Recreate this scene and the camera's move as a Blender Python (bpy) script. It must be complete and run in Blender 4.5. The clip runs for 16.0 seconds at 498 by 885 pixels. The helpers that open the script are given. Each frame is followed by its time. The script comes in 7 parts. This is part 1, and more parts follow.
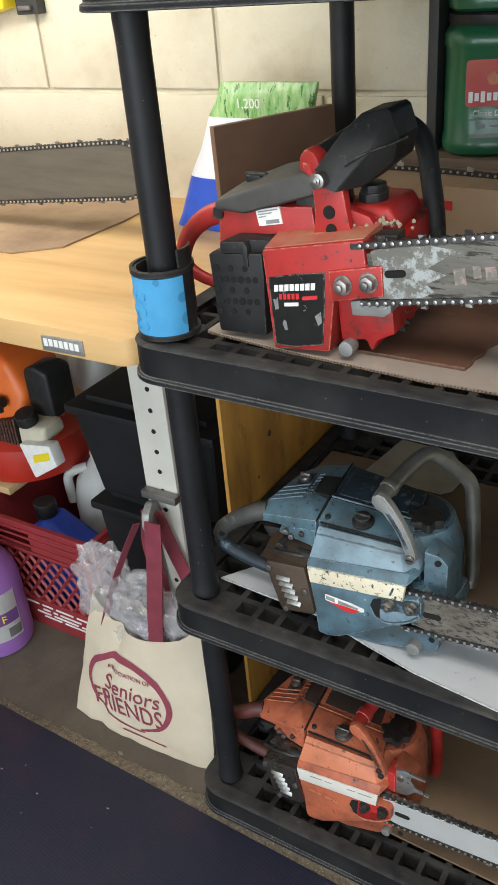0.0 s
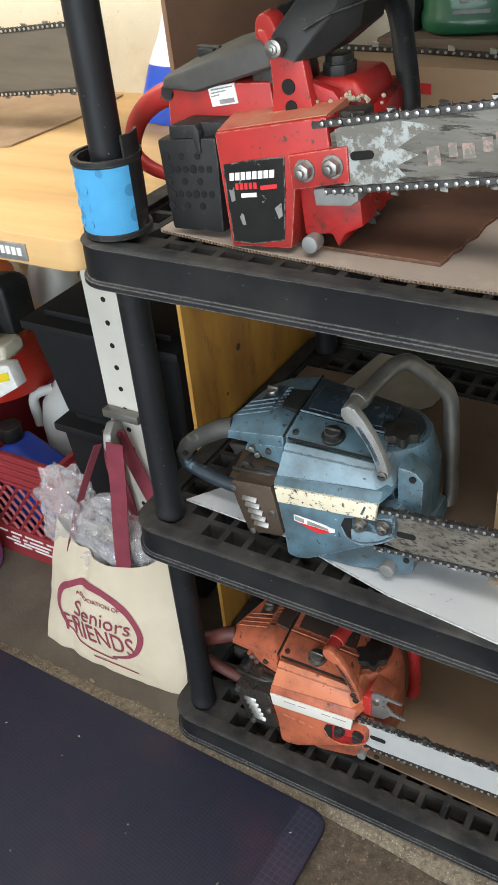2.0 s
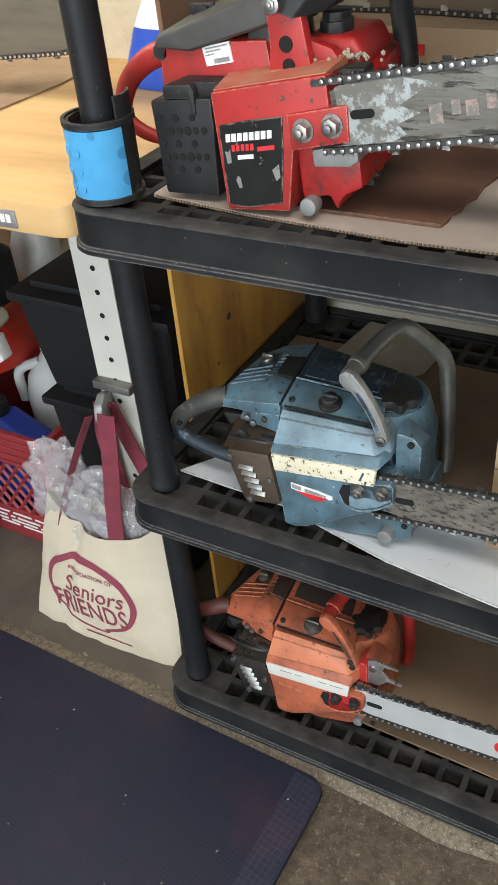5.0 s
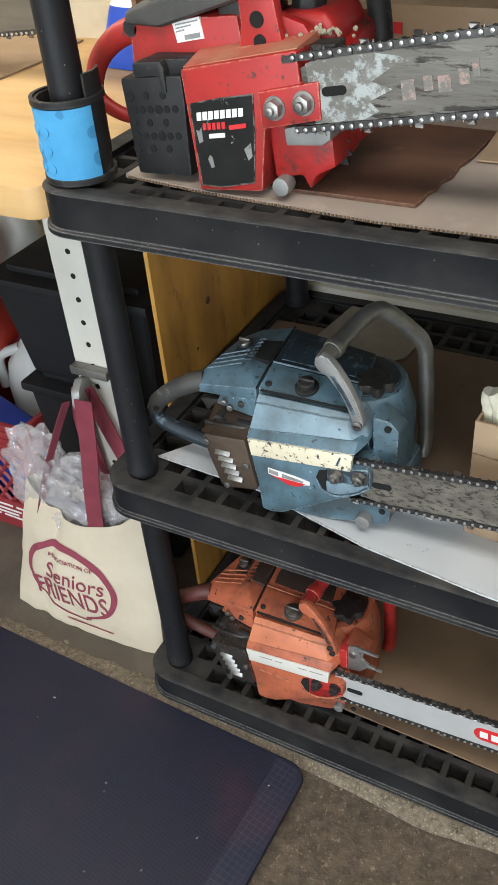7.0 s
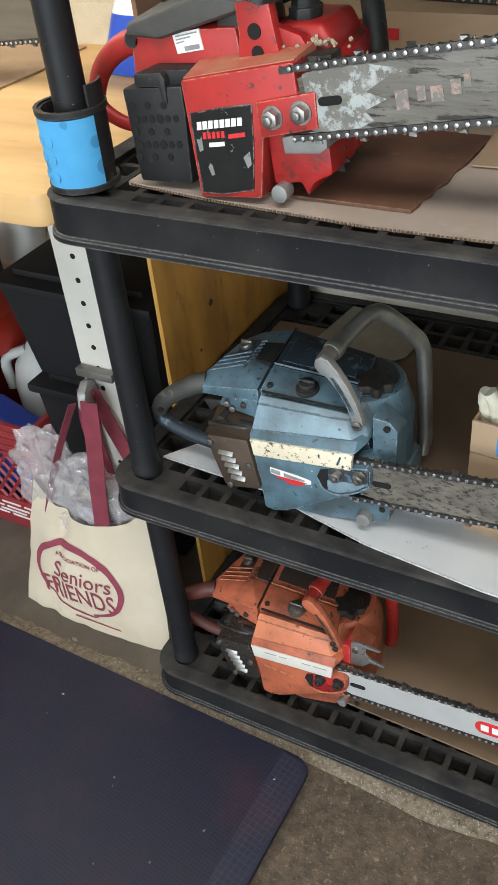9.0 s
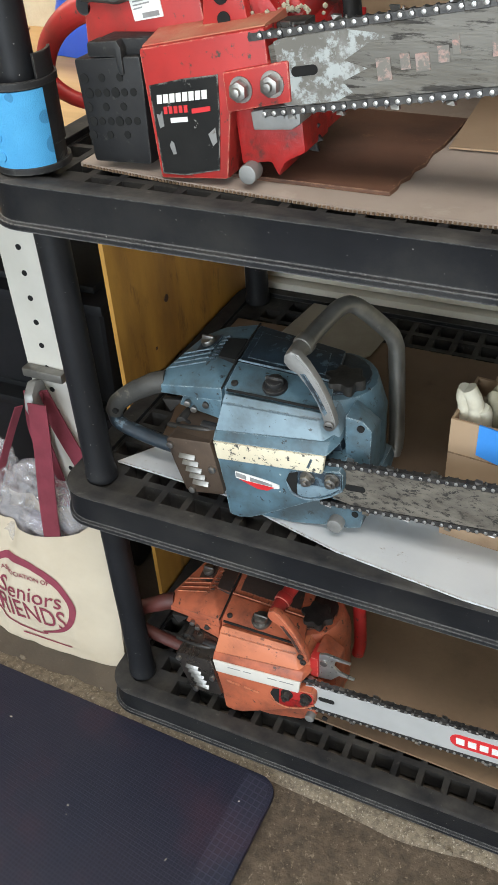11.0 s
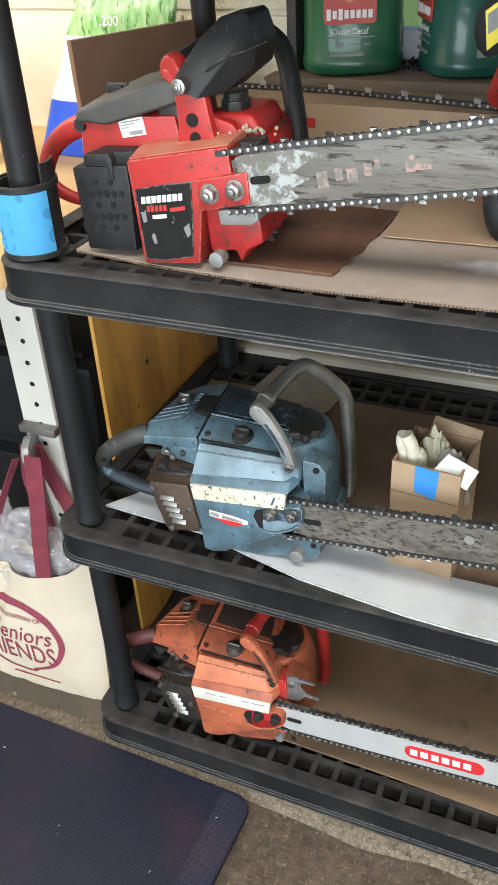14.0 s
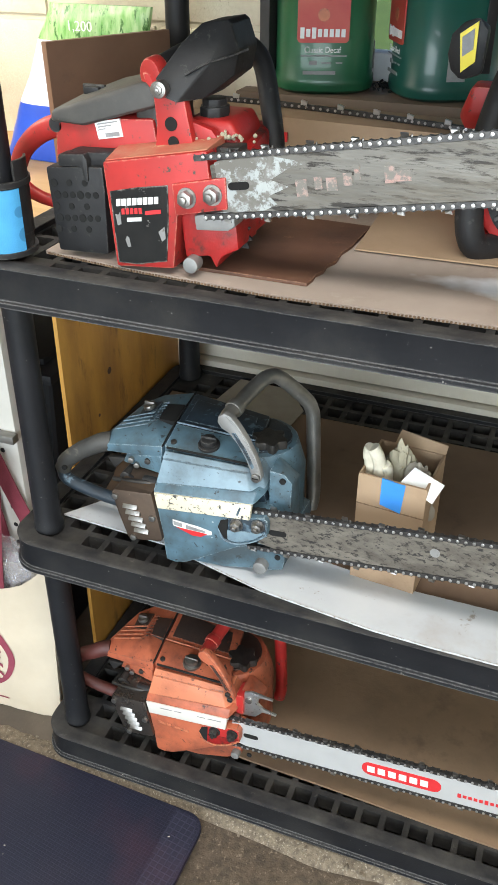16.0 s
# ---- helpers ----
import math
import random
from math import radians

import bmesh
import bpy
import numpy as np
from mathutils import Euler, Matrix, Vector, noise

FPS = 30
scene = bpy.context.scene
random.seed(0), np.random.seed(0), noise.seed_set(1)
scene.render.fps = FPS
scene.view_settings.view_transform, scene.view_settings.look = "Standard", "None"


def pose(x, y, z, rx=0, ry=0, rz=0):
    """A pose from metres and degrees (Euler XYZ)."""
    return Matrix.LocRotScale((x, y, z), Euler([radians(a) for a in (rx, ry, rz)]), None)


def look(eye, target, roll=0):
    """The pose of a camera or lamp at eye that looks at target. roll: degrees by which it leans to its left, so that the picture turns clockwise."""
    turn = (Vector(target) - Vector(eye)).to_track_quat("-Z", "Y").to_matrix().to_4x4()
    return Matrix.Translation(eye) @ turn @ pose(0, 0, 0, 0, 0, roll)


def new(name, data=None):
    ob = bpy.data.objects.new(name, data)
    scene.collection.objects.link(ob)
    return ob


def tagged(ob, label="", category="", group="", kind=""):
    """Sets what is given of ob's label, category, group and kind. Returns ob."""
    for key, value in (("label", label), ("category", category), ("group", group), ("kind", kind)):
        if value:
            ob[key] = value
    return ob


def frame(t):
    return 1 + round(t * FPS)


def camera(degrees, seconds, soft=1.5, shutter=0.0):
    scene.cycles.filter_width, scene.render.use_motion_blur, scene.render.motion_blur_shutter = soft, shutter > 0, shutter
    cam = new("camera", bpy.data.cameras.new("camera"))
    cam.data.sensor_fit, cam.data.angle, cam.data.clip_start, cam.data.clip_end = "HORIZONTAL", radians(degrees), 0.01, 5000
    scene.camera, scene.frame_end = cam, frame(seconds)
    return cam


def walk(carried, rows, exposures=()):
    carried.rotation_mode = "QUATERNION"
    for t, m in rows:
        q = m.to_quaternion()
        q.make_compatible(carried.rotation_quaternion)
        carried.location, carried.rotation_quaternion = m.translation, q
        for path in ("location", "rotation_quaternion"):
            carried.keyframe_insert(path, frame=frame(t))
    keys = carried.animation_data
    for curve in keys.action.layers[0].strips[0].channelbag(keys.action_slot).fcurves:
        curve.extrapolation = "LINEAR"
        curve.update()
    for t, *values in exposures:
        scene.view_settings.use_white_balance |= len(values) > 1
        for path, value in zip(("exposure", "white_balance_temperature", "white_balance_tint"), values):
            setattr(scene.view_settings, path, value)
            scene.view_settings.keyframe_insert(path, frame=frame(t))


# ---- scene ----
cam = camera(32.3, 16.0, soft=0.55)
PATH = [
    (0, (0.673, -0.732, 1.292), (-0.285, 0.705, 0.283), -5.2),
    (0.5, (0.676, -0.721, 1.285), (-0.26, 0.725, 0.269), -4.9),
    (1, (0.651, -0.708, 1.252), (-0.27, 0.707, 0.18), -5.0),
    (1.5, (0.658, -0.688, 1.239), (-0.252, 0.694, 0.117), -5.3),
    (2, (0.668, -0.666, 1.232), (-0.233, 0.697, 0.079), -5.9),
    (2.5, (0.668, -0.667, 1.233), (-0.224, 0.684, 0.059), -6.2),
    (3, (0.675, -0.684, 1.24), (-0.21, 0.657, 0.049), -6.5),
    (5.5, (0.645, -0.67, 1.216), (-0.19, 0.691, 0.012), -5.5),
    (6, (0.65, -0.66, 1.213), (-0.177, 0.699, 0.001), -5.4),
    (6.5, (0.655, -0.659, 1.211), (-0.168, 0.699, -0.006), -5.4),
    (7, (0.66, -0.662, 1.21), (-0.161, 0.688, -0.015), -5.6),
    (7.5, (0.683, -0.675, 1.219), (-0.144, 0.668, -0.011), -5.9),
    (8, (0.684, -0.682, 1.224), (-0.149, 0.656, -0.008), -6.2),
    (8.2, (0.681, -0.685, 1.227), (-0.155, 0.652, -0.002), -6.4),
    (10.3, (0.64, -0.645, 1.204), (-0.157, 0.707, -0.036), -5.2),
    (10.5, (0.627, -0.646, 1.189), (-0.133, 0.732, -0.046), -4.4),
    (11, (0.626, -0.638, 1.182), (-0.096, 0.766, -0.046), -4.1),
    (11.5, (0.65, -0.651, 1.194), (-0.046, 0.772, -0.026), -4.2),
    (12, (0.709, -0.665, 1.203), (0.008, 0.764, -0.008), -4.5),
    (12.5, (0.761, -0.67, 1.228), (0.054, 0.773, 0.038), -4.2),
    (13, (0.803, -0.685, 1.244), (0.072, 0.775, 0.09), -4.9),
    (13.5, (0.759, -0.717, 1.239), (0.02, 0.761, 0.113), -4.8),
    (14, (0.693, -0.76, 1.255), (-0.007, 0.747, 0.142), -3.5),
    (14.5, (0.667, -0.795, 1.26), (0.018, 0.746, 0.163), -1.8),
    (15, (0.655, -0.804, 1.243), (0.047, 0.765, 0.161), -0.7),
    (15.5, (0.659, -0.795, 1.241), (0.059, 0.783, 0.167), -0.2),
    (16, (0.669, -0.772, 1.237), (0.075, 0.809, 0.165), 0.3),
]
walk(cam, [(t, look(eye, target, roll)) for t, eye, target, roll in PATH],
     exposures=[(0, 0.0), (2, 0.22), (3, 0.17), (8, 0.17), (10.5, 0.18), (12, 0.36), (13, 0.47), (14.5, 0.58), (16, 0.61)])

# ---- world, sun and large lights ----
world = bpy.data.worlds.new("world")
scene.world = world
world.use_nodes = True
wn = world.node_tree
sky = wn.nodes.new("ShaderNodeTexSky")
sky.sky_type, sky.sun_disc = "NISHITA", False
sky.sun_elevation, sky.sun_rotation = radians(48), radians(200)
wn.links.new(sky.outputs[0], wn.nodes["Background"].inputs[0])
wn.nodes["Background"].inputs[1].default_value = 0.12

sun = new("sun", bpy.data.lights.new("sun", "SUN"))
sun.data.energy, sun.data.angle, sun.data.color = 3.0, radians(0.5), (1.0, 0.95, 0.87)
sun.matrix_basis = look((1.2, -3.0, 4.0), (0, 0, 0))


def area(name, eye, target, sx, sy, power, colour):
    ob = new(name, bpy.data.lights.new(name, "AREA"))
    ob.data.shape, ob.data.size, ob.data.size_y, ob.data.energy, ob.data.color = "RECTANGLE", sx, sy, power, colour
    ob.matrix_basis = look(eye, target)
    return ob


area("door_daylight", (0.6, -3.4, 1.25), (0.6, 0, 1.0), 3.4, 2.1, 122, (0.83, 0.93, 1.0))
area("bench_tube_light", (-0.62, 0.1, 1.52), (-0.55, 0.3, 0.8), 0.9, 0.12, 6.8, (1.0, 0.95, 0.86))
area("ceiling_tube_light", (0.9, -0.9, 2.42), (0.9, -0.9, 0), 1.4, 0.5, 29, (1.0, 0.97, 0.92))


# ---- materials ----
def M(name, c, c2=None, rough=0.5, metal=0.0, scale=25, spot=None, spot_scale=12, spot_at=0.62, spot_soft=0.05,
      bump=0.15, bump_scale=180, stretch=(1, 1, 1), coat=0.0, rough2=None, alpha=1.0, spec=0.5, edge=None, edge_w=0.0025, grime=None, grime_scale=9, grime_at=0.5, pits=False, speck=None, speck_scale=45, speck_r=0.06, edge_break=(0.42, 0.56)):
    """A worn surface: a base of two tones, spots of a third, and fine relief; all sizes in metres."""
    m = bpy.data.materials.new(name)
    m.use_nodes = True
    n, l = m.node_tree.nodes, m.node_tree.links
    b = n["Principled BSDF"]
    co = n.new("ShaderNodeTexCoord")
    mp = n.new("ShaderNodeMapping")
    mp.inputs["Scale"].default_value = stretch
    l.new(co.outputs["Object"], mp.inputs[0])

    def noise_of(s, detail=5, rough_=0.6):
        t = n.new("ShaderNodeTexNoise")
        t.inputs["Scale"].default_value, t.inputs["Detail"].default_value, t.inputs["Roughness"].default_value = s, detail, rough_
        l.new(mp.outputs[0], t.inputs["Vector"])
        return t.outputs["Fac"]

    def ramp(fac, a, z):
        r = n.new("ShaderNodeMapRange")
        r.inputs["From Min"].default_value, r.inputs["From Max"].default_value = a, z
        l.new(fac, r.inputs["Value"])
        return r.outputs["Result"]

    def mix(fac, a, z):
        x = n.new("ShaderNodeMix")
        x.data_type = "RGBA"
        l.new(fac, x.inputs["Factor"])
        for v, s in ((a, x.inputs[6]), (z, x.inputs[7])):
            if isinstance(v, tuple):
                s.default_value = (*v, 1)
            else:
                l.new(v, s)
        return x.outputs[2]

    c2 = c2 or tuple(v * 0.7 for v in c)
    f = ramp(noise_of(scale), 0.32, 0.68)
    col = mix(f, c, c2)
    if spot:
        sp = ramp(noise_of(spot_scale, 7, 0.7), spot_at, spot_at + spot_soft)
        col = mix(sp, col, spot)
    if grime:
        gr = ramp(noise_of(grime_scale, 6, 0.65), grime_at, grime_at + 0.22)
        gm = n.new("ShaderNodeMath")
        gm.operation = "MULTIPLY"
        gm.inputs[1].default_value = 0.75
        l.new(gr, gm.inputs[0])
        col = mix(gm.outputs[0], col, grime)
    if speck:
        vo, sep, few, near, both = (n.new("ShaderNode" + k) for k in ("TexVoronoi", "SeparateColor", "Math", "Math", "Math"))
        vo.inputs["Scale"].default_value = speck_scale
        l.new(mp.outputs[0], vo.inputs["Vector"])
        l.new(vo.outputs["Color"], sep.inputs[0])
        few.operation, near.operation, both.operation = "MULTIPLY", "LESS_THAN", "MULTIPLY"
        few.inputs[1].default_value = speck_r
        l.new(ramp(sep.outputs[0], 0.45, 1.0), few.inputs[0])
        l.new(vo.outputs["Distance"], near.inputs[0])
        l.new(few.outputs[0], near.inputs[1])
        both.inputs[1].default_value = 0.8
        l.new(near.outputs[0], both.inputs[0])
        col = mix(both.outputs[0], col, speck)
    if edge:
        bv, geo, dot, brk = (n.new("ShaderNode" + k) for k in ("Bevel", "NewGeometry", "VectorMath", "Math"))
        bv.samples = 3
        bv.inputs["Radius"].default_value = edge_w
        dot.operation = "DOT_PRODUCT"
        l.new(bv.outputs[0], dot.inputs[0])
        l.new(geo.outputs["Normal"], dot.inputs[1])
        brk.operation = "MULTIPLY"
        l.new(ramp(dot.outputs["Value"], 0.985, 0.9), brk.inputs[0])
        l.new(ramp(noise_of(130, 5), *edge_break), brk.inputs[1])
        col = mix(brk.outputs[0], col, edge)
    l.new(col, b.inputs["Base Color"])
    rr = n.new("ShaderNodeMapRange")
    rr.inputs["To Min"].default_value, rr.inputs["To Max"].default_value = rough, rough2 or min(1, rough + 0.2)
    l.new(noise_of(scale * 2.3), rr.inputs["Value"])
    l.new(rr.outputs[0], b.inputs["Roughness"])
    b.inputs["Metallic"].default_value = metal
    b.inputs["Coat Weight"].default_value = coat
    b.inputs["Specular IOR Level"].default_value = spec
    b.inputs["Alpha"].default_value = alpha
    if bump:
        bp = n.new("ShaderNodeBump")
        bp.inputs["Strength"].default_value = bump
        bp.inputs["Distance"].default_value = 0.005 if pits else 0.002
        l.new(ramp(noise_of(bump_scale, 3), 0.56, 0.46) if pits else noise_of(bump_scale, 4), bp.inputs["Height"])
        l.new(bp.outputs[0], b.inputs["Normal"])
    return m


# the grey edge colour paints the lip's highlight as well as worn edges
black_plastic = M("black_plastic", (0.009, 0.0095, 0.0115), (0.015, 0.0155, 0.018), 0.45, scale=14, spot=(0.24, 0.23, 0.215), spot_scale=110, spot_at=0.685, spot_soft=0.02, grime=(0.03, 0.029, 0.028), grime_scale=8, edge=(0.17, 0.168, 0.165), edge_w=0.003, edge_break=(0.25, 0.5), spec=0.2, speck=(0.4, 0.385, 0.36), speck_scale=140, speck_r=0.09, bump=0.12, bump_scale=350)
dusty_plastic = M("dusty_plastic", (0.062, 0.058, 0.053), (0.018, 0.018, 0.02), 0.65, spec=0.25, scale=22, spot=(0.15, 0.14, 0.125), spot_scale=45, spot_at=0.62, spot_soft=0.2, bump=0.2)
post_plastic = M("post_plastic", (0.009, 0.0095, 0.0115), (0.014, 0.0145, 0.017), 0.42, spec=0.3, scale=9, spot=(0.22, 0.21, 0.2), spot_scale=140, spot_at=0.7, spot_soft=0.02, grime=(0.026, 0.026, 0.027), grime_scale=7, speck=(0.34, 0.33, 0.31), speck_scale=140, speck_r=0.1, bump=0.08, bump_scale=300)
red_paint = M("red_paint", (0.44, 0.022, 0.02), (0.33, 0.018, 0.016), 0.36, scale=16, spot=(0.06, 0.03, 0.022), spot_scale=70, spot_at=0.6, spot_soft=0.05, grime=(0.16, 0.03, 0.022), grime_scale=11, edge=(0.62, 0.28, 0.2), rough2=0.6, bump=0.12, bump_scale=120)
red_paint_oily = M("red_paint_oily", (0.42, 0.014, 0.014), (0.2, 0.012, 0.01), 0.33, scale=30, spot=(0.03, 0.02, 0.015), spot_scale=30, spot_at=0.55, spot_soft=0.12, bump=0.3)
red_dusty = M("red_dusty", (0.42, 0.06, 0.04), (0.42, 0.22, 0.13), 0.6, scale=22, spot=(0.5, 0.3, 0.18), spot_scale=60, spot_at=0.6, bump=0.2)
blue_paint = M("blue_paint", (0.105, 0.185, 0.235), (0.07, 0.13, 0.175), 0.34, scale=18, spot=(0.022, 0.024, 0.026), spot_scale=85, spot_at=0.6, spot_soft=0.04, grime=(0.045, 0.052, 0.052), grime_scale=17, grime_at=0.42, speck=(0.4, 0.46, 0.48), speck_scale=75, speck_r=0.1, edge=(0.36, 0.44, 0.48), bump=0.15, rough2=0.6)
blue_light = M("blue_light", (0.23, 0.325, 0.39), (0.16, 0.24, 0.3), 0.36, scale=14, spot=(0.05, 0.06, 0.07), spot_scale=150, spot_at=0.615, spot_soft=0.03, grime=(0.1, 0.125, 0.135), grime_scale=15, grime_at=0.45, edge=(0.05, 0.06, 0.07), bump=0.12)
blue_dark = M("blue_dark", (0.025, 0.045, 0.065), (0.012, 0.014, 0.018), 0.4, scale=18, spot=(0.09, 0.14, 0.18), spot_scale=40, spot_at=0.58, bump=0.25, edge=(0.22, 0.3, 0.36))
cream_stripe = M("cream_stripe", (0.78, 0.72, 0.56), (0.68, 0.6, 0.44), 0.5, scale=12, spot=(0.05, 0.05, 0.05), spot_scale=130, spot_at=0.58, spot_soft=0.02, bump=0.1, edge=(0.06, 0.06, 0.06), grime=(0.4, 0.35, 0.26), grime_at=0.55)
orange_paint = M("orange_paint", (0.52, 0.14, 0.068), (0.41, 0.1, 0.048), 0.4, scale=14, spot=(0.035, 0.024, 0.02), spot_scale=80, spot_at=0.605, spot_soft=0.04, grime=(0.12, 0.042, 0.028), grime_scale=18, grime_at=0.45, edge=(0.1, 0.06, 0.045), bump=0.12)
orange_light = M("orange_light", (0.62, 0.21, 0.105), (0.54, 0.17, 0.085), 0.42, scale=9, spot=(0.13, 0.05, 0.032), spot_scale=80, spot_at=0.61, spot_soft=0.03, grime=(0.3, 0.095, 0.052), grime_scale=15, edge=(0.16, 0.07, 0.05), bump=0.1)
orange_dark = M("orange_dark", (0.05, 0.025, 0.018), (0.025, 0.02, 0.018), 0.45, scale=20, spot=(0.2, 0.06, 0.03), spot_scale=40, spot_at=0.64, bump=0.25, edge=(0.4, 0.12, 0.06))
white_stripe = M("white_stripe", (0.68, 0.65, 0.6), (0.6, 0.57, 0.52), 0.5, scale=15, spot=(0.35, 0.3, 0.25), spot_scale=70, spot_at=0.72, bump=0.05)
dark_metal = M("dark_metal", (0.035, 0.034, 0.034), (0.07, 0.065, 0.06), 0.38, metal=0.6, scale=40, bump=0.2)
muffler_brown = M("muffler_brown", (0.16, 0.115, 0.085), (0.09, 0.066, 0.052), 0.4, metal=0.75, scale=18, spot=(0.3, 0.25, 0.2), spot_scale=60, spot_at=0.68, bump=0.15)
muffler_black = M("muffler_black", (0.09, 0.085, 0.08), (0.18, 0.15, 0.13), 0.18, metal=0.85, scale=22, spot=(0.3, 0.27, 0.25), spot_scale=60, spot_at=0.66, bump=0.1)
steel = M("steel", (0.38, 0.37, 0.35), (0.22, 0.21, 0.2), 0.28, metal=0.95, scale=60, spot=(0.14, 0.11, 0.08), spot_scale=70, spot_at=0.66, bump=0.15)
bright_steel = M("bright_steel", (0.75, 0.75, 0.74), (0.6, 0.6, 0.6), 0.2, metal=0.9, scale=60, bump=0.05)
alloy = M("alloy", (0.36, 0.36, 0.355), (0.24, 0.24, 0.235), 0.46, metal=0.6, scale=22, spot=(0.16, 0.14, 0.12), spot_scale=42, spot_at=0.64, bump=0.12)
tube_alloy = M("tube_alloy", (0.3, 0.29, 0.27), (0.2, 0.195, 0.18), 0.33, metal=0.75, scale=30, spot=(0.5, 0.48, 0.44), spot_scale=26, spot_at=0.6, spot_soft=0.15, bump=0.06)
chain_steel = M("chain_steel", (0.05, 0.05, 0.052), (0.11, 0.105, 0.1), 0.36, metal=0.75, scale=120, bump=0.2)
bar_worn = M("bar_worn", (0.21, 0.2, 0.18), (0.1, 0.094, 0.083), 0.44, metal=0.35, scale=20, spot=(0.035, 0.031, 0.027), spot_scale=120, spot_at=0.515, spot_soft=0.08, stretch=(0.22, 1, 1.3), grime=(0.12, 0.105, 0.083), grime_scale=55, grime_at=0.44, bump=0.4, bump_scale=130)
bar_paint = M("bar_paint", (0.4, 0.43, 0.43), (0.3, 0.33, 0.33), 0.45, scale=24, spot=(0.14, 0.132, 0.117), spot_scale=75, spot_at=0.43, spot_soft=0.08, grime=(0.3, 0.3, 0.29), grime_scale=18, bump=0.2, bump_scale=90)
bar_pitted = M("bar_pitted", (0.21, 0.19, 0.16), (0.125, 0.112, 0.094), 0.48, metal=0.3, scale=42, spot=(0.03, 0.028, 0.026), spot_scale=170, spot_at=0.525, spot_soft=0.07, grime=(0.085, 0.073, 0.06), grime_scale=45, grime_at=0.45, stretch=(0.6, 1, 1.3), bump=0.3, bump_scale=120)
bar_new = M("bar_new", (0.54, 0.545, 0.545), (0.49, 0.495, 0.495), 0.36, metal=0.25, scale=18, spot=(0.4, 0.38, 0.36), spot_scale=90, spot_at=0.72, bump=0.04)
bar_dull = M("bar_dull", (0.15, 0.135, 0.11), (0.11, 0.1, 0.085), 0.42, metal=0.4, scale=30, stretch=(0.3, 1, 2), bump=0.1)
pink_print = M("pink_print", (0.42, 0.22, 0.19), (0.31, 0.25, 0.225), 0.5, scale=70, spot=(0.17, 0.16, 0.142), spot_scale=130, spot_at=0.42, spot_soft=0.1, bump=0.1)
black_print = M("black_print", (0.009, 0.009, 0.009), (0.016, 0.0155, 0.015), 0.4, spec=0.2, scale=25, spot=(0.3, 0.29, 0.27), spot_scale=60, spot_at=0.65, spot_soft=0.02, edge=(0.3, 0.29, 0.27), bump=0.08)
white_print = M("white_print", (0.8, 0.8, 0.78), (0.7, 0.7, 0.68), 0.5, scale=60, bump=0.0)
grey_print = M("grey_print", (0.3, 0.3, 0.3), (0.2, 0.2, 0.2), 0.5, scale=80, bump=0.0)
red_print = M("red_print", (0.62, 0.025, 0.03), (0.55, 0.02, 0.025), 0.45, scale=60, bump=0.0)
maroon_print = M("maroon_print", (0.26, 0.045, 0.075), (0.22, 0.04, 0.065), 0.8, scale=80, bump=0.1)
rubber_black = M("rubber_black", (0.011, 0.011, 0.012), (0.02, 0.02, 0.021), 0.4, spec=0.35, scale=30, spot=(0.1, 0.095, 0.085), spot_scale=50, spot_at=0.6, spot_soft=0.15, grime=(0.024, 0.023, 0.021), grime_scale=16, grime_at=0.54, edge=(0.085, 0.082, 0.077), rough2=0.65, bump=0.15)
grip_grey = M("grip_grey", (0.035, 0.035, 0.034), (0.065, 0.062, 0.056), 0.5, scale=20, spot=(0.2, 0.18, 0.14), spot_scale=34, spot_at=0.62, spot_soft=0.15, bump=0.2)
hole_black = M("hole_black", (0.006, 0.006, 0.006), (0.004, 0.004, 0.004), 0.8, bump=0.0)
cardboard = M("cardboard", (0.4, 0.28, 0.18), (0.33, 0.225, 0.14), 0.75, scale=7, spot=(0.2, 0.12, 0.07), spot_scale=16, spot_at=0.6, spot_soft=0.2, grime=(0.2, 0.125, 0.075), grime_scale=5, grime_at=0.48, bump=0.15, bump_scale=140)
# worn cardboard, darkened throughout to carry the shadow of the shelf above
cardboard_worn_shaded = M("cardboard_worn_shaded", (0.29, 0.19, 0.115), (0.21, 0.135, 0.08), 0.7, scale=6, spot=(0.13, 0.08, 0.05), spot_scale=10, spot_at=0.56, spot_soft=0.2, grime=(0.12, 0.08, 0.052), grime_scale=4, grime_at=0.48, bump=0.2, bump_scale=120)
cardboard_dark = M("cardboard_dark", (0.19, 0.125, 0.08), (0.13, 0.083, 0.055), 0.75, scale=6, spot=(0.09, 0.06, 0.04), spot_scale=12, spot_at=0.6, spot_soft=0.2, bump=0.12)
card_edge = M("card_edge", (0.3, 0.2, 0.125), (0.12, 0.08, 0.05), 0.9, scale=160, bump=0.5, bump_scale=400)
board_brown = M("board_brown", (0.19, 0.105, 0.062), (0.14, 0.074, 0.044), 0.55, scale=8, spot=(0.12, 0.07, 0.045), spot_scale=14, spot_at=0.62, spot_soft=0.12, bump=0.05)
dark_red_grip = M("dark_red_grip", (0.11, 0.025, 0.02), (0.06, 0.02, 0.016), 0.45, scale=24, spot=(0.2, 0.05, 0.035), spot_scale=40, spot_at=0.62, bump=0.15)
hardboard = M("hardboard", (0.135, 0.064, 0.038), (0.085, 0.04, 0.027), 0.5, scale=9, spot=(0.3, 0.17, 0.1), spot_scale=34, spot_at=0.62, spot_soft=0.1, grime=(0.05, 0.026, 0.018), grime_scale=9, edge=(0.3, 0.16, 0.09), bump=0.12)
